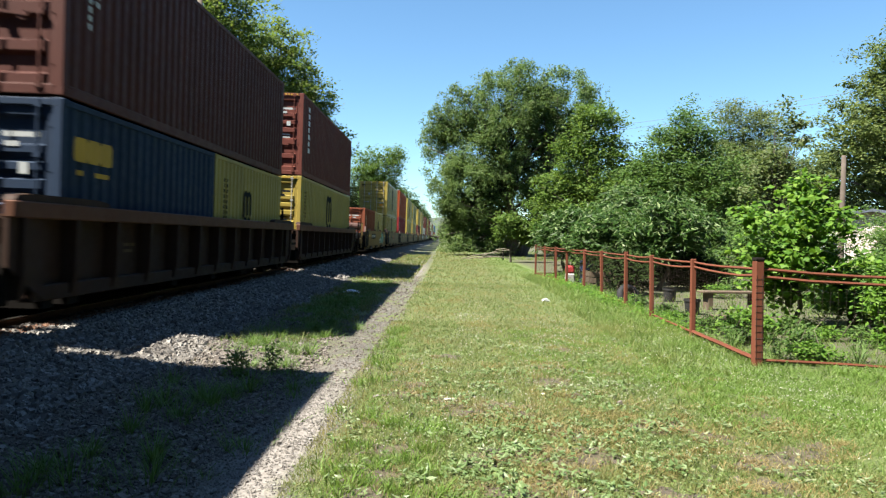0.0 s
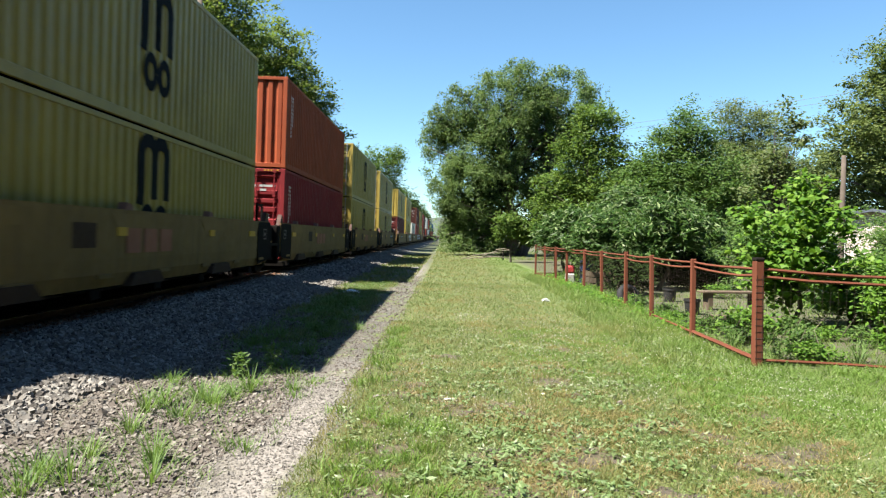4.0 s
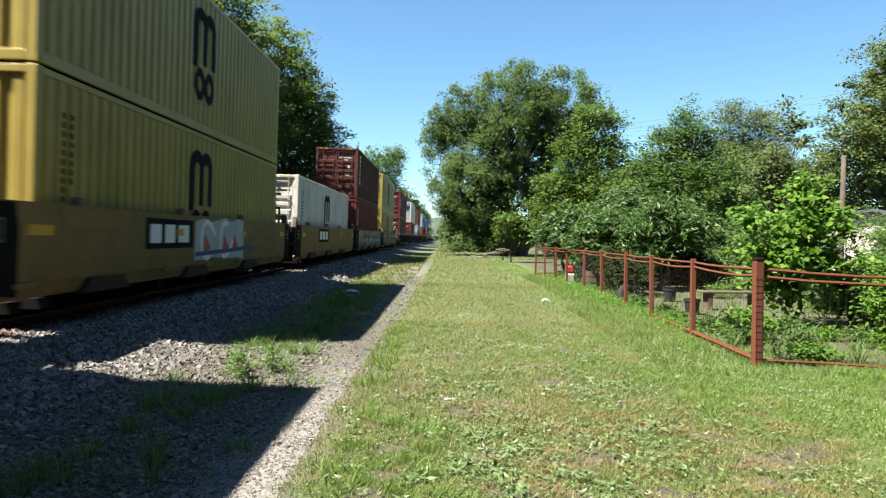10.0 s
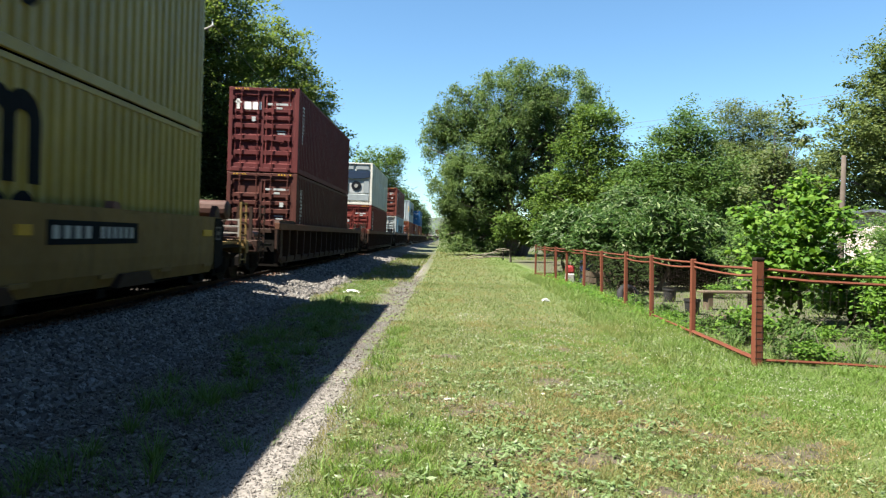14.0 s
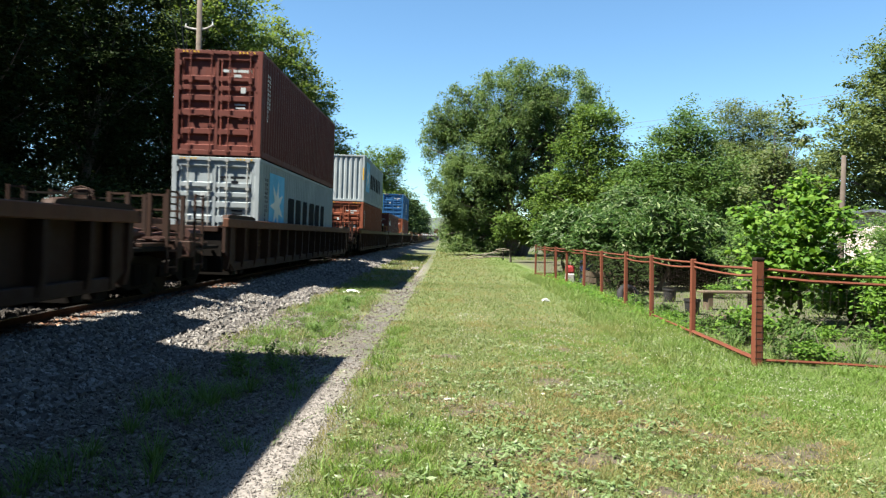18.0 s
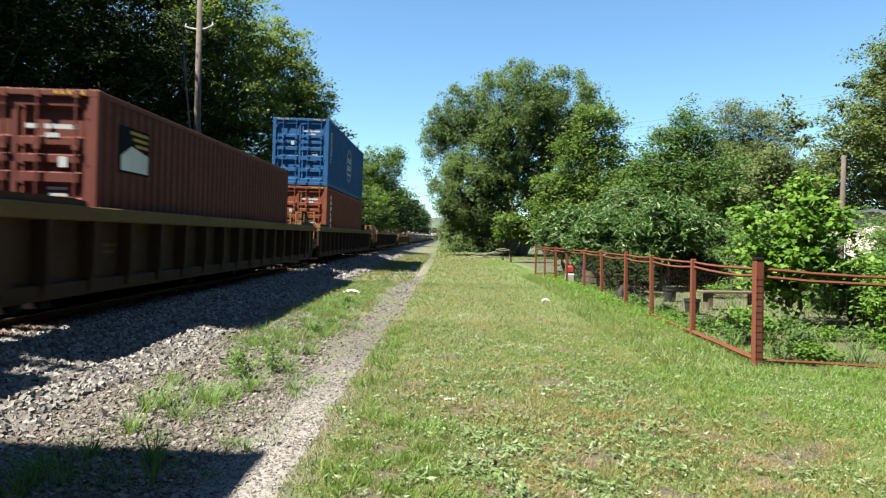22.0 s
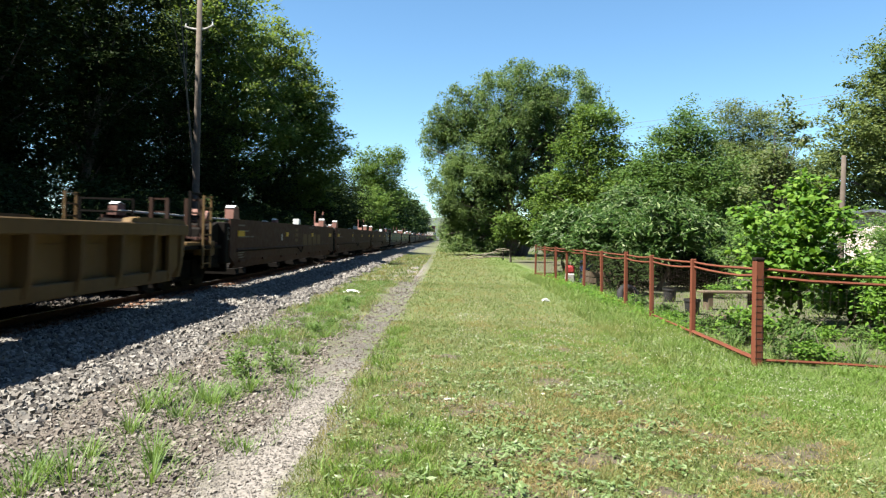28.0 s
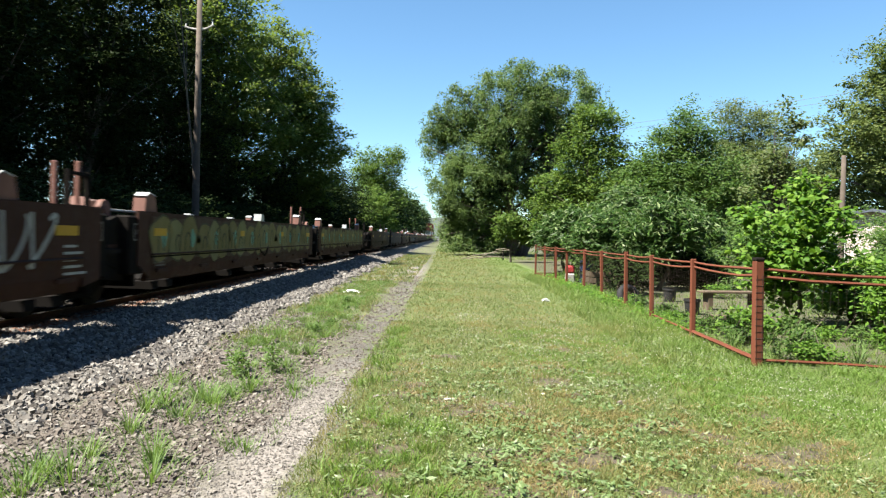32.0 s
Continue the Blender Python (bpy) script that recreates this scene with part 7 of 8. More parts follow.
    tagged(new("grass", polys("grass", v, np.arange(n * 3).reshape(-1, 3), m)), "short mown grass, partly dry", "grass", kind="stuff")
    # clover and broad weeds among the grass
    pts = []
    for x0, x1, y0, y1, d in ((-0.9, 4.2, 3.9, 6, 1300), (-0.9, 4.2, 6, 10, 650), (-0.8, 4.4, 10, 16, 120), (4.0, 8, 6.5, 9.2, 500)):
        x, y = scatter(rng, x0, x1, y0, y1, d)
        keep = np.array([noise.noise((a2 * 1.1, b2 * 0.9, 4.0)) + 0.9 * noise.noise((a2 * 4.3, b2 * 3.9, 1.0)) > rng.uniform(-0.35, 0.55) for a2, b2 in zip(x, y)])
        keep &= ~(in_bare(x, y) & (rng.random(len(x)) < 0.6))
        x, y = x[keep], y[keep]
        pts.append(np.stack([x, y, heights(x, y) + rng.uniform(0.015, 0.06, len(x))], -1))
    clover = leaf_mat("clover leaf", (0.048, 0.085, 0.02), (0.118, 0.17, 0.05), (0.25, 0.275, 0.15), 0.3, 0.45)
    tagged(new("clover", leaves("clover", np.concatenate(pts), 0.02, clover, rng, 0.9, 0.0, 0.25)), "clover and broad weeds in the mown grass", "clover", kind="stuff")


def build_clover_flowers():
    """Small white flower heads over the mown grass."""
    rng = np.random.default_rng(46)
    pos, size = [], []
    for x0, x1, y0, y1, d, r in ((-0.5, 4.2, 5.0, 9, 230, 0.0065), (0.2, 4.2, 9, 14, 170, 0.008), (0.2, 4.2, 14, 24, 20, 0.011), (4.2, 8, 6.5, 8.6, 90, 0.007)):
        x, y = scatter(rng, x0, x1, y0, y1, d)
        keep = np.array([noise.noise((a * 0.9, b2 * 0.6, 7.0)) > rng.uniform(-0.3, 0.4) for a, b2 in zip(x, y)])
        x, y = x[keep], y[keep]
        pos.append(np.stack([x, y, heights(x, y) + rng.uniform(0.03, 0.06, len(x))], -1))
        size.append(r * rng.uniform(0.6, 1.3, len(x)))
    head = plain("clover flower", (0.38, 0.38, 0.3), 0.8, 0, 0.2, 40)
    tagged(new("clover_flowers", instances("clover_flowers", CUBE_V, CUBE_F, np.concatenate(pos), np.concatenate(size), rng, head, (0.8, 1.0))), "small white clover flowers in the grass", "flowers", kind="stuff")


def build_rosettes():
    """Broad-leaved weeds pressed flat in the near grass."""
    rng = np.random.default_rng(47)
    pts = []
    for x0, x1, y0, y1, d in ((-0.9, 3.0, 3.9, 6.2, 16), (-0.9, 4.2, 6.2, 11, 9)):
        x, y = scatter(rng, x0, x1, y0, y1, d)
        for a, b2 in zip(x, y):
            n = rng.integers(6, 12)
            pts.append(np.stack([a + rng.normal(size=n) * 0.035, b2 + rng.normal(size=n) * 0.035, np.full(n, ground_height(a, b2)) + rng.uniform(0.02, 0.06, n)], -1))
    mat = leaf_mat("plantain leaf", (0.07, 0.11, 0.035), (0.135, 0.18, 0.075), (0.27, 0.295, 0.18), 0.25, 0.35)
    tagged(new("plantain", leaves("plantain", np.concatenate(pts), 0.05, mat, rng, 0.45, 0.1, 0.35)), "flat broad-leaved weeds in the mown grass", "weeds", kind="stuff")


def bent_faces(n):
    """Three triangles for each blade of two foot points, two middle points and a tip between them."""
    return (np.arange(n)[:, None, None] * 5 + np.array([(0, 1, 2), (0, 2, 4), (4, 2, 3)])[None]).reshape(-1, 3)


def blade_mesh(name, xy, height, width, mat, rng, lean=0.45):
    """Bent grass blades standing at the given points."""
    n = len(xy)
    p = np.stack([xy[:, 0], xy[:, 1], heights(xy[:, 0], xy[:, 1])], -1)
    a = rng.uniform(0, 2 * np.pi, n)
    h = height * rng.uniform(0.45, 1.2, n)
    u = np.stack([np.cos(a), np.sin(a), np.zeros(n)], -1) * (width / 2)
    d = np.stack([rng.normal(size=n) * lean, rng.normal(size=n) * lean, np.ones(n)], -1) * h[:, None]
    mid = p + d * 0.55
    tip = p + d * np.array([1.5, 1.5, 0.92])
    v = np.stack([p - u, p + u, mid + u * 0.8, tip, mid - u * 0.8], 1).reshape(-1, 3)
    return polys(name, v, bent_faces(n), mat)


WEED = leaf_mat("weed leaf", (0.05, 0.1, 0.024), (0.11, 0.185, 0.048), (0.19, 0.255, 0.095), 0.42)


def build_tufts():
    rng = np.random.default_rng(48)

    def tufts(x0, x1, y0, y1, count, per, spread):
        cx, cy = rng.uniform(x0, x1, count), rng.uniform(y0, y1, count)
        k = np.repeat(np.arange(count), per)
        r = (spread * rng.uniform(0.5, 1.5, count))[k]
        return np.stack([cx[k] + rng.normal(size=len(k)) * r, cy[k] + rng.normal(size=len(k)) * r * 0.8], -1)

    tall = leaf_mat("tall grass blade", (0.065, 0.125, 0.024), (0.135, 0.225, 0.044), (0.21, 0.285, 0.088), 0.42)
    xy = np.concatenate([tufts(-0.8, 0.2, 4.0, 5.8, 30, 46, 0.07), tufts(-0.95, -0.6, 5.5, 12, 36, 30, 0.05), tufts(3.4, 4.15, 8.2, 20, 60, 40, 0.08), tufts(4.6, 9.5, 8.0, 8.8, 40, 40, 0.08)])
    tagged(new("verge_weeds", blade_mesh("verge_weeds", np.concatenate([tufts(-3.0, -1.85, 9.0, 24.0, 260, 46, 0.13), tufts(-2.8, -1.6, 4.0, 9.0, 60, 16, 0.09), tufts(-1.7, -1.2, 4.0, 9.0, 9, 12, 0.05)]), 0.09, 0.007, WEED, rng, 0.7)), "thin green weeds spreading through the gravel", "weeds", kind="stuff")
    tagged(new("tall_grass", blade_mesh("tall_grass", xy, 0.1, 0.008, tall, rng)), "taller bright grass tufts at the edges of the mown verge", "grass", kind="stuff")
    xy = np.concatenate([tufts(2.4, 4.1, 5.8, 8.6, 130, 70, 0.13), tufts(4.0, 8.0, 6.0, 8.6, 200, 60, 0.14), tufts(1.0, 3.0, 7.5, 12, 90, 60, 0.14)])
    tagged(new("lush_grass", blade_mesh("lush_grass", xy, 0.06, 0.008, tall, rng)), "lush green grass beside the garden fence", "grass", kind="stuff")
    dry = leaf_mat("dry tuft blade", (0.145, 0.112, 0.042), (0.245, 0.2, 0.085), (0.32, 0.275, 0.15), 0.3)
    xy = np.concatenate([tufts(0.25, 3.2, 4.1, 6.4, 90, 90, 0.07), tufts(-0.5, 3.4, 5.6, 8.5, 50, 80, 0.1), tufts(0.6, 2.6, 8, 15, 50, 50, 0.2)])
    tagged(new("dry_tuft", blade_mesh("dry_tuft", xy, 0.05, 0.006, dry, rng, 0.7)), "dry tan tufts in the mown grass", "grass", kind="stuff")
    xy = tufts(4.05, 4.5, 11.4, 29.0, 120, 44, 0.13)
    p = np.stack([xy[:, 0], xy[:, 1], heights(xy[:, 0], xy[:, 1]) + rng.uniform(0.02, 0.22, len(xy)) * rng.uniform(0.5, 1.0, len(xy))], -1)
    tagged(new("fence_weeds", leaves("fence_weeds", p, 0.065, FRESH, rng, 0.6, 0.0, 0.4)), "bright leafy weeds along the foot of the garden fence", "weeds", kind="stuff")
    broad = leaf_mat("dusty weed leaf", (0.0511, 0.0949, 0.0292), (0.1205, 0.1752, 0.0657), (0.2263, 0.2701, 0.146), 0.2, 0.45)
    xy = np.concatenate([tufts(-0.2, 1.7, 4.1, 5.6, 34, 26, 0.08), tufts(-0.3, 2.0, 5.6, 8.2, 34, 22, 0.1)])
    p = np.stack([xy[:, 0], xy[:, 1], heights(xy[:, 0], xy[:, 1]) + rng.uniform(0.02, 0.06, len(xy))], -1)
    tagged(new("broadleaf_weeds", leaves("broadleaf_weeds", p, 0.05, broad, rng, 0.55, 0.0, 0.35)), "clusters of dusty broad-leaved weeds in the grass", "weeds", kind="stuff")


build_grass()
build_bare_soil()
build_rosettes()
build_clover_flowers()
build_tufts()


def weed(x, y, h, seed, style="blade"):
    rng = np.random.default_rng(seed)
    t = thing("weed", "tuft of green weeds growing in the gravel", "weed", "weeds beside the track", pose(x, y, ground_height(x, y)))
    if style == "blade":
        n = 64
        a = rng.uniform(0, 2 * np.pi, n)
        r = np.abs(rng.normal(size=n)) * rng.uniform(0.04, 0.15)
        p = np.stack([r * np.cos(a), r * np.sin(a), np.zeros(n)], -1)
        hh = h * rng.uniform(0.4, 1.1, n)
        d = np.stack([np.cos(a) * rng.uniform(0.05, 1.1, n), np.sin(a) * rng.uniform(0.05, 1.1, n), np.ones(n)], -1) * hh[:, None]
        u = np.stack([-np.sin(a), np.cos(a), np.zeros(n)], -1) * 0.003
        mid = p + d * 0.55
        tip = p + d + np.stack([np.cos(a), np.sin(a), np.zeros(n)], -1) * (hh * 0.25)[:, None]
        v = np.stack([p - u, p + u, mid + u * 1.2, tip, mid - u * 1.2], 1).reshape(-1, 3)
        tagged(part("grass_tuft", polys("grass_tuft", v, bent_faces(n), WEED), t), kind="stuff")
    else:
        n = 120
        z = rng.uniform(0.1, 1.0, n)
        a = rng.uniform(0, 2 * np.pi, n)
        r = 0.10 * rng.uniform(0.2, 1.0, n)
        p = np.stack([r * np.cos(a), r * np.sin(a), z * h], -1)
        tagged(part("foliage", leaves("foliage", p, 0.07, WEED, rng, 0.4, 0.0, 0.5), t), kind="stuff")
        part("stem", Mesh().tube([(0, 0, 0), (0.01, 0, h * 0.5), (0.0, 0.01, h)], [0.008, 0.006, 0.003], 5).mesh("stem", BUSHY), t)


def build_weeds():
    rng = random.Random(51)
    for x, y, h in ((-2.0, 7.98, 0.34), (-2.25, 7.6, 0.3), (-2.41, 7.93, 0.26)):
        weed(x, y, h, int(x * 100) + 900, "leafy")
    near = ((-2.57, 4.15), (-2.63, 4.36), (-2.65, 4.54), (-2.4, 4.4), (-2.5, 4.86), (-1.9, 4.48), (-2.01, 4.79), (-2.51, 5.49), (-2.63, 6.07), (-2.56, 6.29), (-2.27, 5.88), (-2.34, 6.6), (-2.2, 6.45), (-2.15, 6.33), (-1.96, 6.96), (-1.48, 6.79), (-1.47, 5.11), (-1.44, 7.49))
    for i, (x, y) in enumerate(near):
        weed(x, y, rng.uniform(0.05, 0.09) if x > -1.6 else rng.uniform(0.14, 0.26), 600 + i)
    for i in range(60):
        x, y = rng.gauss(-2.35, 0.32), 6.4 + rng.random() * 10
        weed(x, y, rng.uniform(0.06, 0.2), 640 + i, "leafy" if i % 12 == 0 else "blade")
    for i in range(16):
        x, y = rng.uniform(4.35, 8.5), rng.uniform(8.9, 13)
        weed(x, y, rng.uniform(0.15, 0.4), 700 + i, "leafy" if i % 2 else "blade")


build_weeds()


# ---- fence ----
def build_fence():
    red = paint("rusty red fence paint", (0.135, 0.043, 0.024), 0.65, 0.4, (0.115, 0.04, 0.017), 0.5)
    wire = plain("rusty fence wire", (0.05, 0.035, 0.028), 0.8, 0.0)
    posts = [(4.07, 8.89), (4.17, 11.5), (4.28, 14.15), (4.33, 16.4), (4.42, 19.3), (4.40, 21.7), (4.33, 24.4), (4.27, 26.4), (4.12, 28.3), (3.98, 30.2), (4.9, 30.6)]
    side = [(4.07, 8.89), (6.6, 8.75), (9.2, 8.6), (11.8, 8.5)]
    fence = thing("garden_fence", "red-painted wooden garden fence with sagging double rails and wire mesh", "fence", m=pose(0, 0, 0))
    rng = random.Random(61)

    def drop(x, y):
        """The run across the garden's front sinks a little."""
        return min(0.085, max(0.0, 0.034 * (x - 4.07))) if y < 8.88 else 0.0

    for k, (x, y) in enumerate(posts + side[1:]):
        w = 0.055 if k == 0 else 0.04
        h = 1.38 if k == 0 else 1.33 + rng.uniform(-0.03, 0.03)
        p = part("post", cached(("fence_post", k == 0, k % 3), red, lambda b: b.box(-w, w, -w, w, -0.1, h, 0.008)), fence, (x, y, ground_height(x, y) - drop(x, y)), rot=(rng.uniform(-0.6, 0.6), -1.0 + rng.uniform(-0.8, 0.8), rng.uniform(-4, 4)))
        if k == 0:
            part("post_cap", cached("post_cap", STEEL_DARK, lambda b: b.box(-0.06, 0.06, -0.06, 0.06, 1.375, 1.42, 0.01)), p, label="black cap")
            part("wire_wrap", cached("wire_wrap", wire, lambda b: ([b.box(-0.0575, 0.0575, -0.0585, -0.0555, z, z + 0.004) for z in np.arange(0.12, 1.2, 0.085)], [b.box(q, q + 0.003, -0.0585, -0.0555, 0.1, 1.2) for q in (-0.045, 0.03)])), p, label="wire mesh wrapped round the post")
    runs = list(zip(posts, posts[1:])) + list(zip(side, side[1:]))
    for k, ((xa, ya), (xb, yb)) in enumerate(runs):
        far = ya > 27
        for z, sag, name in ((1.27, 0.02, "top_rail"), (1.185, 0.035, "second_rail"), (0.1, 0.0, "bottom_rail")):
            if name == "bottom_rail" and k in (2, 4):
                continue
            n = 5
            pts = [(xa + (xb - xa) * t, ya + (yb - ya) * t, z - drop(xa, ya) * (1 - t) - drop(xb, yb) * t + rng.uniform(-0.008, 0.008) - sag * 4 * t * (1 - t)) for t in np.linspace(0, 1, n)]
            b = Mesh()
            for p, q in zip(pts, pts[1:]):
                b.cyl(p, q, 0.034 if name == "bottom_rail" and k == 0 else 0.021, 5)
            part(name, b.mesh(name, red), fence)
        b = Mesh()
        L = math.hypot(xb - xa, yb - ya)
        step = 0.1
        for i in range(int(L / step) + 1):
            t = i * step / L
            x, y = xa + (xb - xa) * t, ya + (yb - ya) * t
            b.box(x - 0.0008, x + 0.0008, y - 0.0008, y + 0.0008, 0.1, 1.2)
        for z in np.arange(0.15, 1.2, 0.12):
            b.cyl((xa, ya, z), (xb, yb, z), 0.0008, 3)
        part("wire_mesh", b.mesh("wire_mesh", wire), fence, label="thin wire mesh")


build_fence()


# ---- pole and wires beyond the track ----
def utility_pole(x, y, h, arm, label, lean=0.4):
    wood = plain("weathered pole wood", (0.1, 0.08, 0.064), 0.9, 0, 0.35, 5, 0.5)
    p = thing("utility_pole", label, "utility pole", m=pose(x, y, 0, 0, lean, 0))
    part("shaft", Mesh().tube([(0, 0, -0.3), (0, 0, h * 0.5), (0, 0, h)], [0.17, 0.145, 0.11], 12).mesh("shaft", wood, True), p)
    if arm:
        a = part("crossarm", Mesh().tube([(-0.62, 0, h - 1.38), (-0.3, 0, h - 1.46), (0, 0, h - 1.5), (0.3, 0, h - 1.44), (0.62, 0, h - 1.28)], [0.045, 0.05, 0.055, 0.05, 0.045], 7).mesh("crossarm", plain("pale crossarm", (0.3285, 0.3139, 0.292), 0.7)), p, label="pale bowed crossarm")
        for s in (-0.58, 0.58):
            part("insulator", Mesh().cyl((s, 0, h - 1.36 if s < 0 else h - 1.27), (s, 0, h - 1.24 if s < 0 else h - 1.15), 0.04, 8, 0.025).mesh("insulator", MARK_WHITE), a)
    return p


utility_pole(-11.0, 30.0, 11.9, True, "weathered wooden utility pole with pale bowed crossarm")
utility_pole(20.7, 36.0, 6.3, False, "weathered wooden pole behind the garden trees", 0)
utility_pole(-17.0, 140.0, 12.5, False, "distant wooden pole among the trees", 0)


def cable(p, q, sag, r, label):
    pts = [Vector(p).lerp(Vector(q), t) - Vector((0, 0, sag * 4 * t * (1 - t))) for t in np.linspace(0, 1, 15)]
    ob = new("overhead_wire", Mesh().tube(pts, [r] * 15, 4).mesh("overhead_wire", plain("wire", (0.1, 0.1, 0.1), 0.6)))
    tagged(ob, label, "wire", "overhead wires")


cable((-10.42, 30, 10.75), (-16.5, 140, 12.0), 0.8, 0.012, "thin overhead wire beside the track")
for z in (11.4, 10.9, 8.2):
    cable((40, 44, z + 2.6), (8, 78, z + 1.8), 0.4, 0.014, "thin overhead wire above the gardens")


# ---- small things ----
def crumpled(name, label, category, x, y, size, flat, mat, seed):
    b = Mesh()
    rng = random.Random(seed)
    n = 9
    rows = []
    for i in range(n):
        rows.append([((i / (n - 1) - 0.5) * size * (1 + rng.uniform(-0.15, 0.15)), (k / (n - 1) - 0.5) * size * 0.6 * (1 + rng.uniform(-0.2, 0.2)), flat * (0.15 + rng.random()) * math.sin(math.pi * min(1, max(0, i / (n - 1)))) + 0.004) for k in range(n)])
    b.sheet([[(p[0], p[1], p[2] * 0.5 - 0.01) for p in r] for r in rows][::-1])
    b.sheet(rows)
    ob = new(name, b.mesh(name, mat))
    ob.location = (x, y, ground_height(x, y) + 0.02)
    tagged(ob, label, category)


LITTER = plain("white plastic", (0.72, 0.74, 0.75), 0.4, 0, 0.08)
crumpled("plastic_bag", "crumpled white plastic bag on the weedy gravel", "litter", -2.62, 19.2, 0.45, 0.08, LITTER, 1)
crumpled("paper_scrap", "small white scrap of paper on the grass", "litter", 2.6, 17.6, 0.2, 0.06, LITTER, 2)
crumpled("paper_scrap", "flattened pale scrap in the grass", "litter", 0.08, 6.65, 0.13, 0.012, plain("dusty paper", (0.4, 0.38, 0.34), 0.8), 3)


def barrel(x, y, mat, label, r=0.28, h=0.85):
    t = thing("barrel", label, "barrel", m=pose(x, y, ground_height(x, y)))
    b = Mesh()
    prof = [(r * 0.93, 0), (r, 0.05), (r, h * 0.33), (r * 1.03, h * 0.35), (r, h * 0.37), (r, h * 0.64), (r * 1.03, h * 0.66), (r, h * 0.68), (r, h - 0.04), (r * 0.94, h)]
    b.sheet([[(rr * math.cos(a), rr * math.sin(a), z) for rr, z in prof] for a in np.linspace(0, 2 * math.pi, 21)])
    part("drum", b.mesh("drum", mat, True), t)
    part("lid", Mesh().cyl((0, 0, h - 0.05), (0, 0, h - 0.01), r * 0.93, 20).mesh("lid", mat), t)


def build_garden_things():
    barrel(5.05, 24.3, plain("blue barrel plastic", (0.0438, 0.073, 0.1606), 0.45), "dark blue plastic barrel behind the fence")
    # red and white figure-like marker
    t = thing("feed_sack", "red and white sack leaning on the fence", "sack", m=pose(4.55, 25.0, 0))
    part("upper", Mesh().box(-0.17, 0.17, -0.1, 0.1, 0.38, 0.66, 0.06).mesh("upper", plain("red cloth", (0.365, 0.0365, 0.0365), 0.8)), t, label="red upper half")
    part("lower", Mesh().box(-0.17, 0.17, -0.12, 0.12, 0.0, 0.38, 0.05).mesh("lower", plain("white sacking", (0.365, 0.365, 0.3504), 0.8)), t, label="white lower half")
    # wooden crate and planks
    wood = plain("grey garden wood", (0.1095, 0.0803, 0.0548), 0.85, 0, 0.35, 5, 0.5)
    crate = thing("compost_bin", "open weathered plank bin behind the fence", "bin", m=pose(5.4, 22.6, 0))
    for k in range(3):
        for sx, ln in ((0, 1.5), (1, 1.5)):
            part("plank", cached("bin_plank", wood, lambda b: b.box(-0.75, 0.75, -0.015, 0.015, 0, 0.17, 0.004)), crate, (0, -0.6 + 1.2 * sx, 0.02 + 0.2 * k))
            part("plank", cached("bin_plank_s", wood, lambda b: b.box(-0.015, 0.015, -0.58, 0.58, 0, 0.17, 0.004)), crate, (-0.75 + 1.5 * sx, 0, 0.02 + 0.2 * k))
    # old tyre on the fence
    t = thing("tyre", "old grey tyre half buried behind the fence", "tyre", m=pose(4.72, 17.6, 0.16, 70, 0, 25))
    b = Mesh()
    b.sheet([[((0.26 + 0.09 * math.cos(c)) * math.cos(a), (0.26 + 0.09 * math.cos(c)) * math.sin(a), 0.09 * math.sin(c)) for c in np.linspace(0, 2 * math.pi, 11)] for a in np.linspace(0, 2 * math.pi, 25)])
    part("tread", b.mesh("tread", plain("old rubber", (0.0182, 0.0182, 0.0197), 0.8), True), t)
    # garden bench and pots
    bench = thing("garden_bench", "low weathered wooden bench in the garden", "bench", m=pose(6.75, 16.2, 0.0, 0, 0, 5))
    part("seat", Mesh().box(-0.75, 0.75, -0.18, 0.18, 0.42, 0.47, 0.01).mesh("seat", wood), bench)
    for sx in (-0.55, 0.55):
        part("leg", cached("bench_leg", wood, lambda b: b.box(-0.06, 0.06, -0.15, 0.15, 0.0, 0.42, 0.01)), bench, (sx, 0, 0))
    dark = plain("black pot plastic", (0.0219, 0.0219, 0.0234), 0.5)
    for x, y, r, h in ((5.45, 15.1, 0.17, 0.34), (8.3, 12.3, 0.14, 0.28), (9.1, 12.9, 0.15, 0.3), (7.3, 11.6, 0.12, 0.24), (6.0, 18.3, 0.18, 0.36)):
        pot = new("plant_pot", Mesh().cyl((0, 0, 0), (0, 0, h), r * 0.8, 16, r).cyl((0, 0, h - 0.05), (0, 0, h), r * 1.07, 16).mesh("plant_pot", dark))
        pot.location = (x, y, ground_height(x, y))
        tagged(pot, "black plastic plant pot on bare garden soil", "plant pot", "pots in the garden")
    for k, (x, y, a, L) in enumerate(((5.9, 14.2, 12, 1.6), (6.3, 14.6, -8, 1.3), (7.2, 13.1, 20, 1.1), (9.0, 10.8, 30, 1.4), (9.6, 11.4, 75, 0.9))):
        pl = new("plank", Mesh().box(-L / 2, L / 2, -0.07, 0.07, 0, 0.035, 0.006).mesh("plank", wood))
        pl.matrix_basis = pose(x, y, ground_height(x, y) + 0.005, 0, 0, a)
        tagged(pl, "loose weathered plank lying in the garden", "plank", "planks in the garden")


build_garden_things()


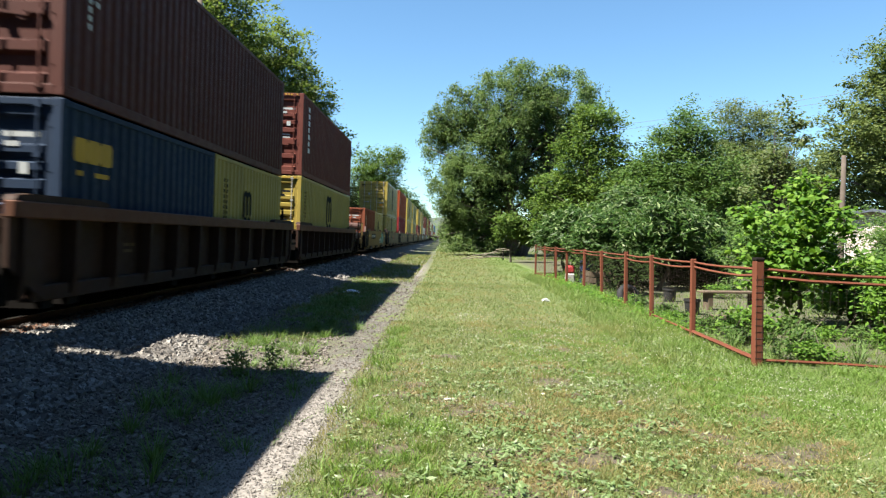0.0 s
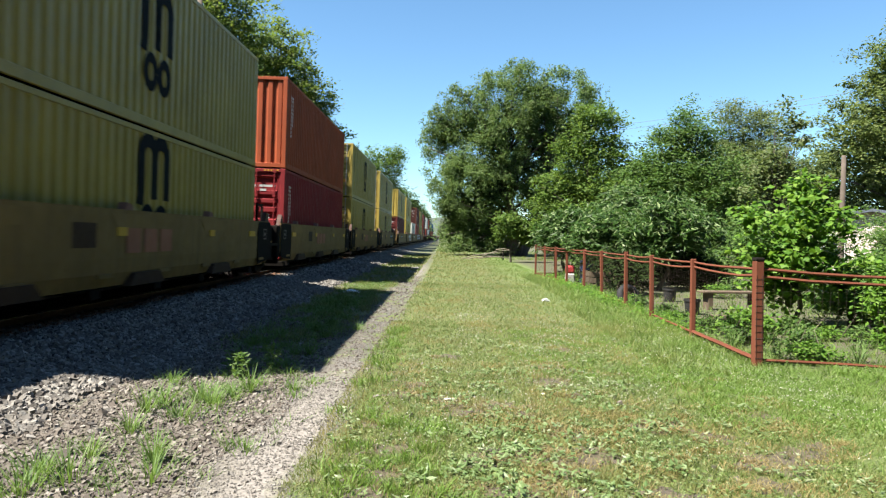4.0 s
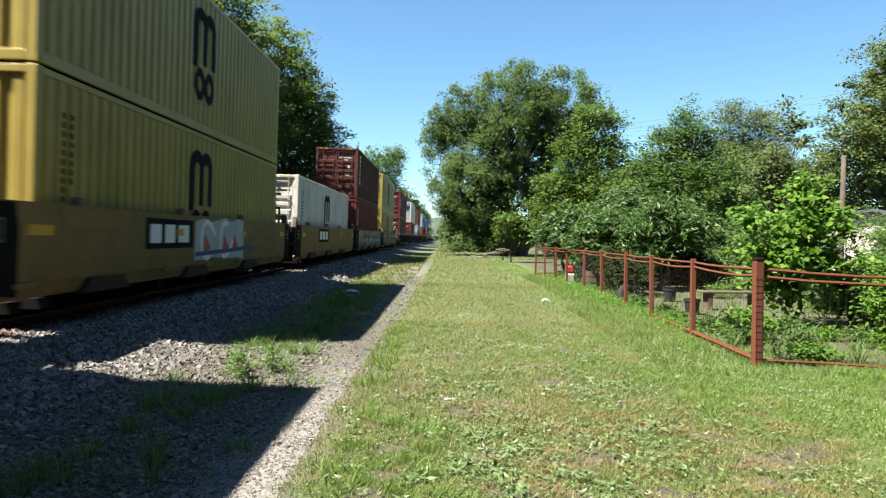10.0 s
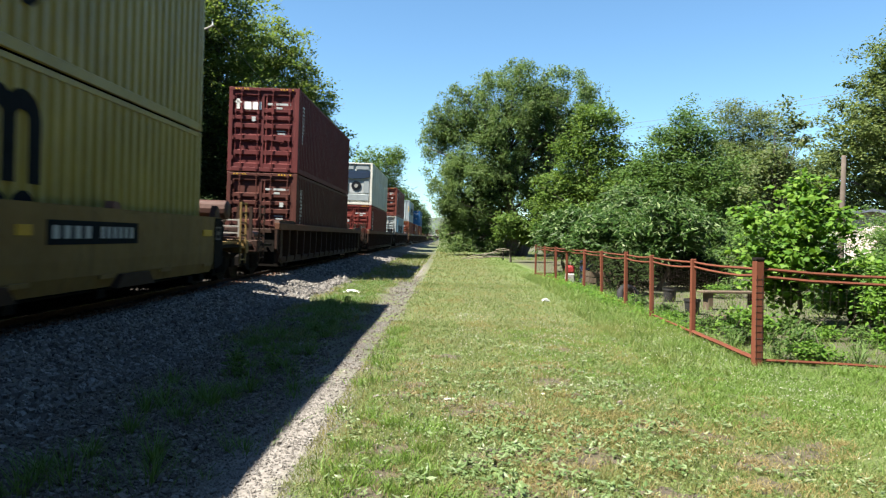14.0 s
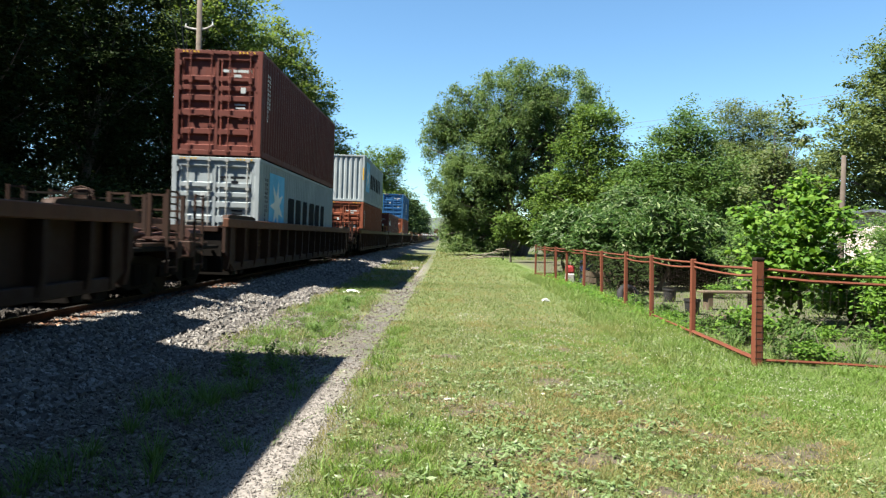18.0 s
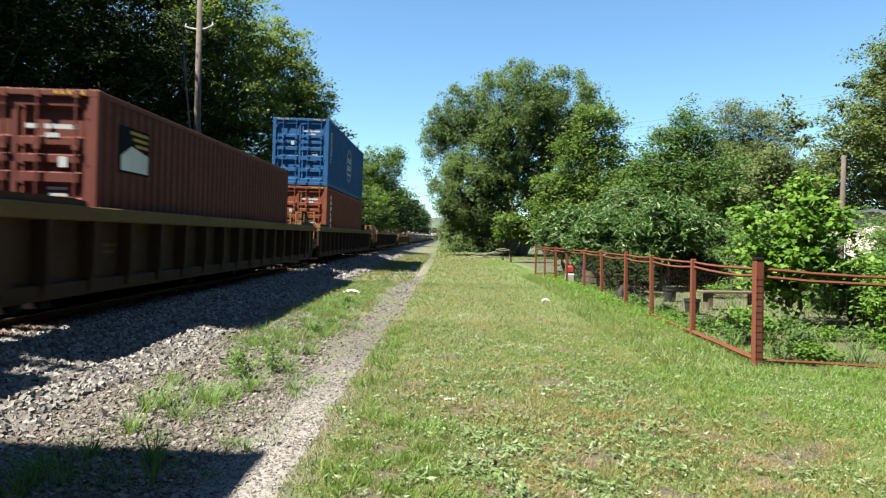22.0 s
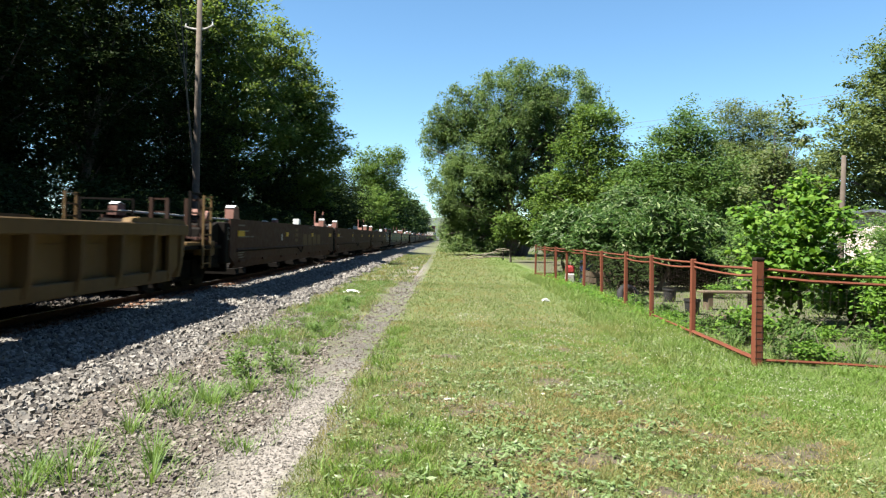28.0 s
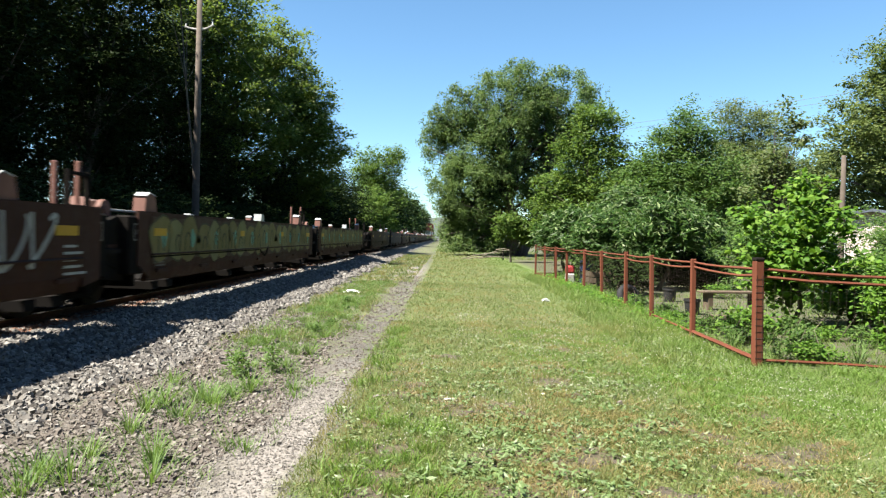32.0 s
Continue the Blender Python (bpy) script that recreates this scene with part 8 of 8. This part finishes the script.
def build_branches():
    """Fallen limbs lying at the edge of the mown grass."""
    pile = thing("fallen_branches", "fallen bare willow limbs lying on the grass", "branches", m=pose(3.6, 50, 0))
    rng = random.Random(71)
    for k, (x0, z0, x1, z1, r) in enumerate(((-2.4, 0.06, 0.9, 0.55, 0.035), (-2.0, 0.05, 1.0, 0.2, 0.04), (-0.9, 0.3, 1.2, 0.7, 0.035), (0.1, 0.75, 1.3, 0.62, 0.04), (-1.2, 0.1, 1.4, 0.08, 0.035))):
        pts = [(x0 + (x1 - x0) * t, rng.uniform(-0.3, 0.3), z0 + (z1 - z0) * t + 0.15 * math.sin(math.pi * t)) for t in np.linspace(0, 1, 5)]
        part("branch", Mesh().tube(pts, [r, r * 0.9, r * 0.8, r * 0.6, r * 0.3], 7).mesh("branch", plain("bare grey branch", (0.219, 0.1898, 0.146), 0.9), True), pile)
    post = new("stub_post", Mesh().box(-0.05, 0.05, -0.05, 0.05, -0.1, 0.8, 0.01).mesh("stub_post", STEEL_DARK))
    post.location = (4.25, 50.5, 0)
    tagged(post, "short dark post at the grass edge", "post")


build_branches()


def build_house():
    """Small pale house half hidden behind the garden trees."""
    h = thing("house", "small pale house half hidden by garden trees", "house", m=pose(24.4, 39.5, 0, 0, 0, -24))
    wall = plain("pale siding", (0.6, 0.5, 0.47), 0.8, 0, 0.1, 2)
    roof = plain("grey shingle roof", (0.1, 0.115, 0.15), 0.9, 0, 0.3, 8)
    glass = plain("dark window glass", (0.0146, 0.0182, 0.0219), 0.1, 0, 0.1)
    part("wall", Mesh().prism([(-3.2, 0), (3.2, 0), (3.2, 3.0), (0, 3.55), (-3.2, 3.0)], "y", 0, 6).mesh("wall", wall), h)
    for s in (-1, 1):
        part("roof", Mesh().prism([(0, 3.57), (s * 3.6, 2.93), (s * 3.6, 3.08), (0, 3.74)][::s], "y", -0.4, 6.4).mesh("roof", roof), h)
    for x in (-1.9, 0.9):
        w = part("window", Mesh().box(-0.55, 0.55, -0.04, 0.04, 0, 1.2).mesh("window", glass), h, (x, -0.02, 0.95))
        part("window_frame", Mesh().box(-0.62, 0.62, -0.07, -0.03, -0.07, 0.0).box(-0.62, 0.62, -0.07, -0.03, 1.2, 1.27).box(-0.62, -0.55, -0.07, -0.03, 0, 1.2).box(0.55, 0.62, -0.07, -0.03, 0, 1.2).box(-0.55, 0.55, -0.06, -0.03, 0.58, 0.63).mesh("window_frame", MARK_WHITE), w)
    part("door", Mesh().box(-0.45, 0.45, -0.06, 0.0, 0, 2.0, 0.01).mesh("door", plain("brown door", (0.146, 0.073, 0.0438), 0.5)), h, (2.3, 0, 0.1))


build_house()


# ---- what moves ----
def travelled(t):
    """How far the train has gone after t seconds: 13.3 m/s, slowly falling."""
    return 0.17 + 13.3 * t - 0.0003 * t ** 3


def motions():
    end = 32.0
    START = {}
    times = [2.0 * i for i in range(17)]
    for ob, s, z, cant in MOVERS:
        x = TRACK_X + (z - RAIL_Z) * math.tan(radians(cant))
        START[ob] = s
        walk(ob, [(t, pose(x, s - travelled(t), z, 0, cant, 0)) for t in times])
    # wheels roll while their car passes the camera
    for w, car, k in SPINNERS:
        near = [i / FPS for i in range(int(end * FPS) + 1) if -26 < START[car] - travelled(i / FPS) < 46]
        if len(near) < 6:
            continue
        rows = [(t, pose(0, k, -0.03, math.degrees(travelled(t) / 0.42) % 360, 0, 0)) for t in near]
        if near[0] > 0.05:
            rows = [(0.0, rows[0][1])] + rows
        if near[-1] < end - 0.05:
            rows.append((end, rows[-1][1]))
        walk(w, rows)


motions()
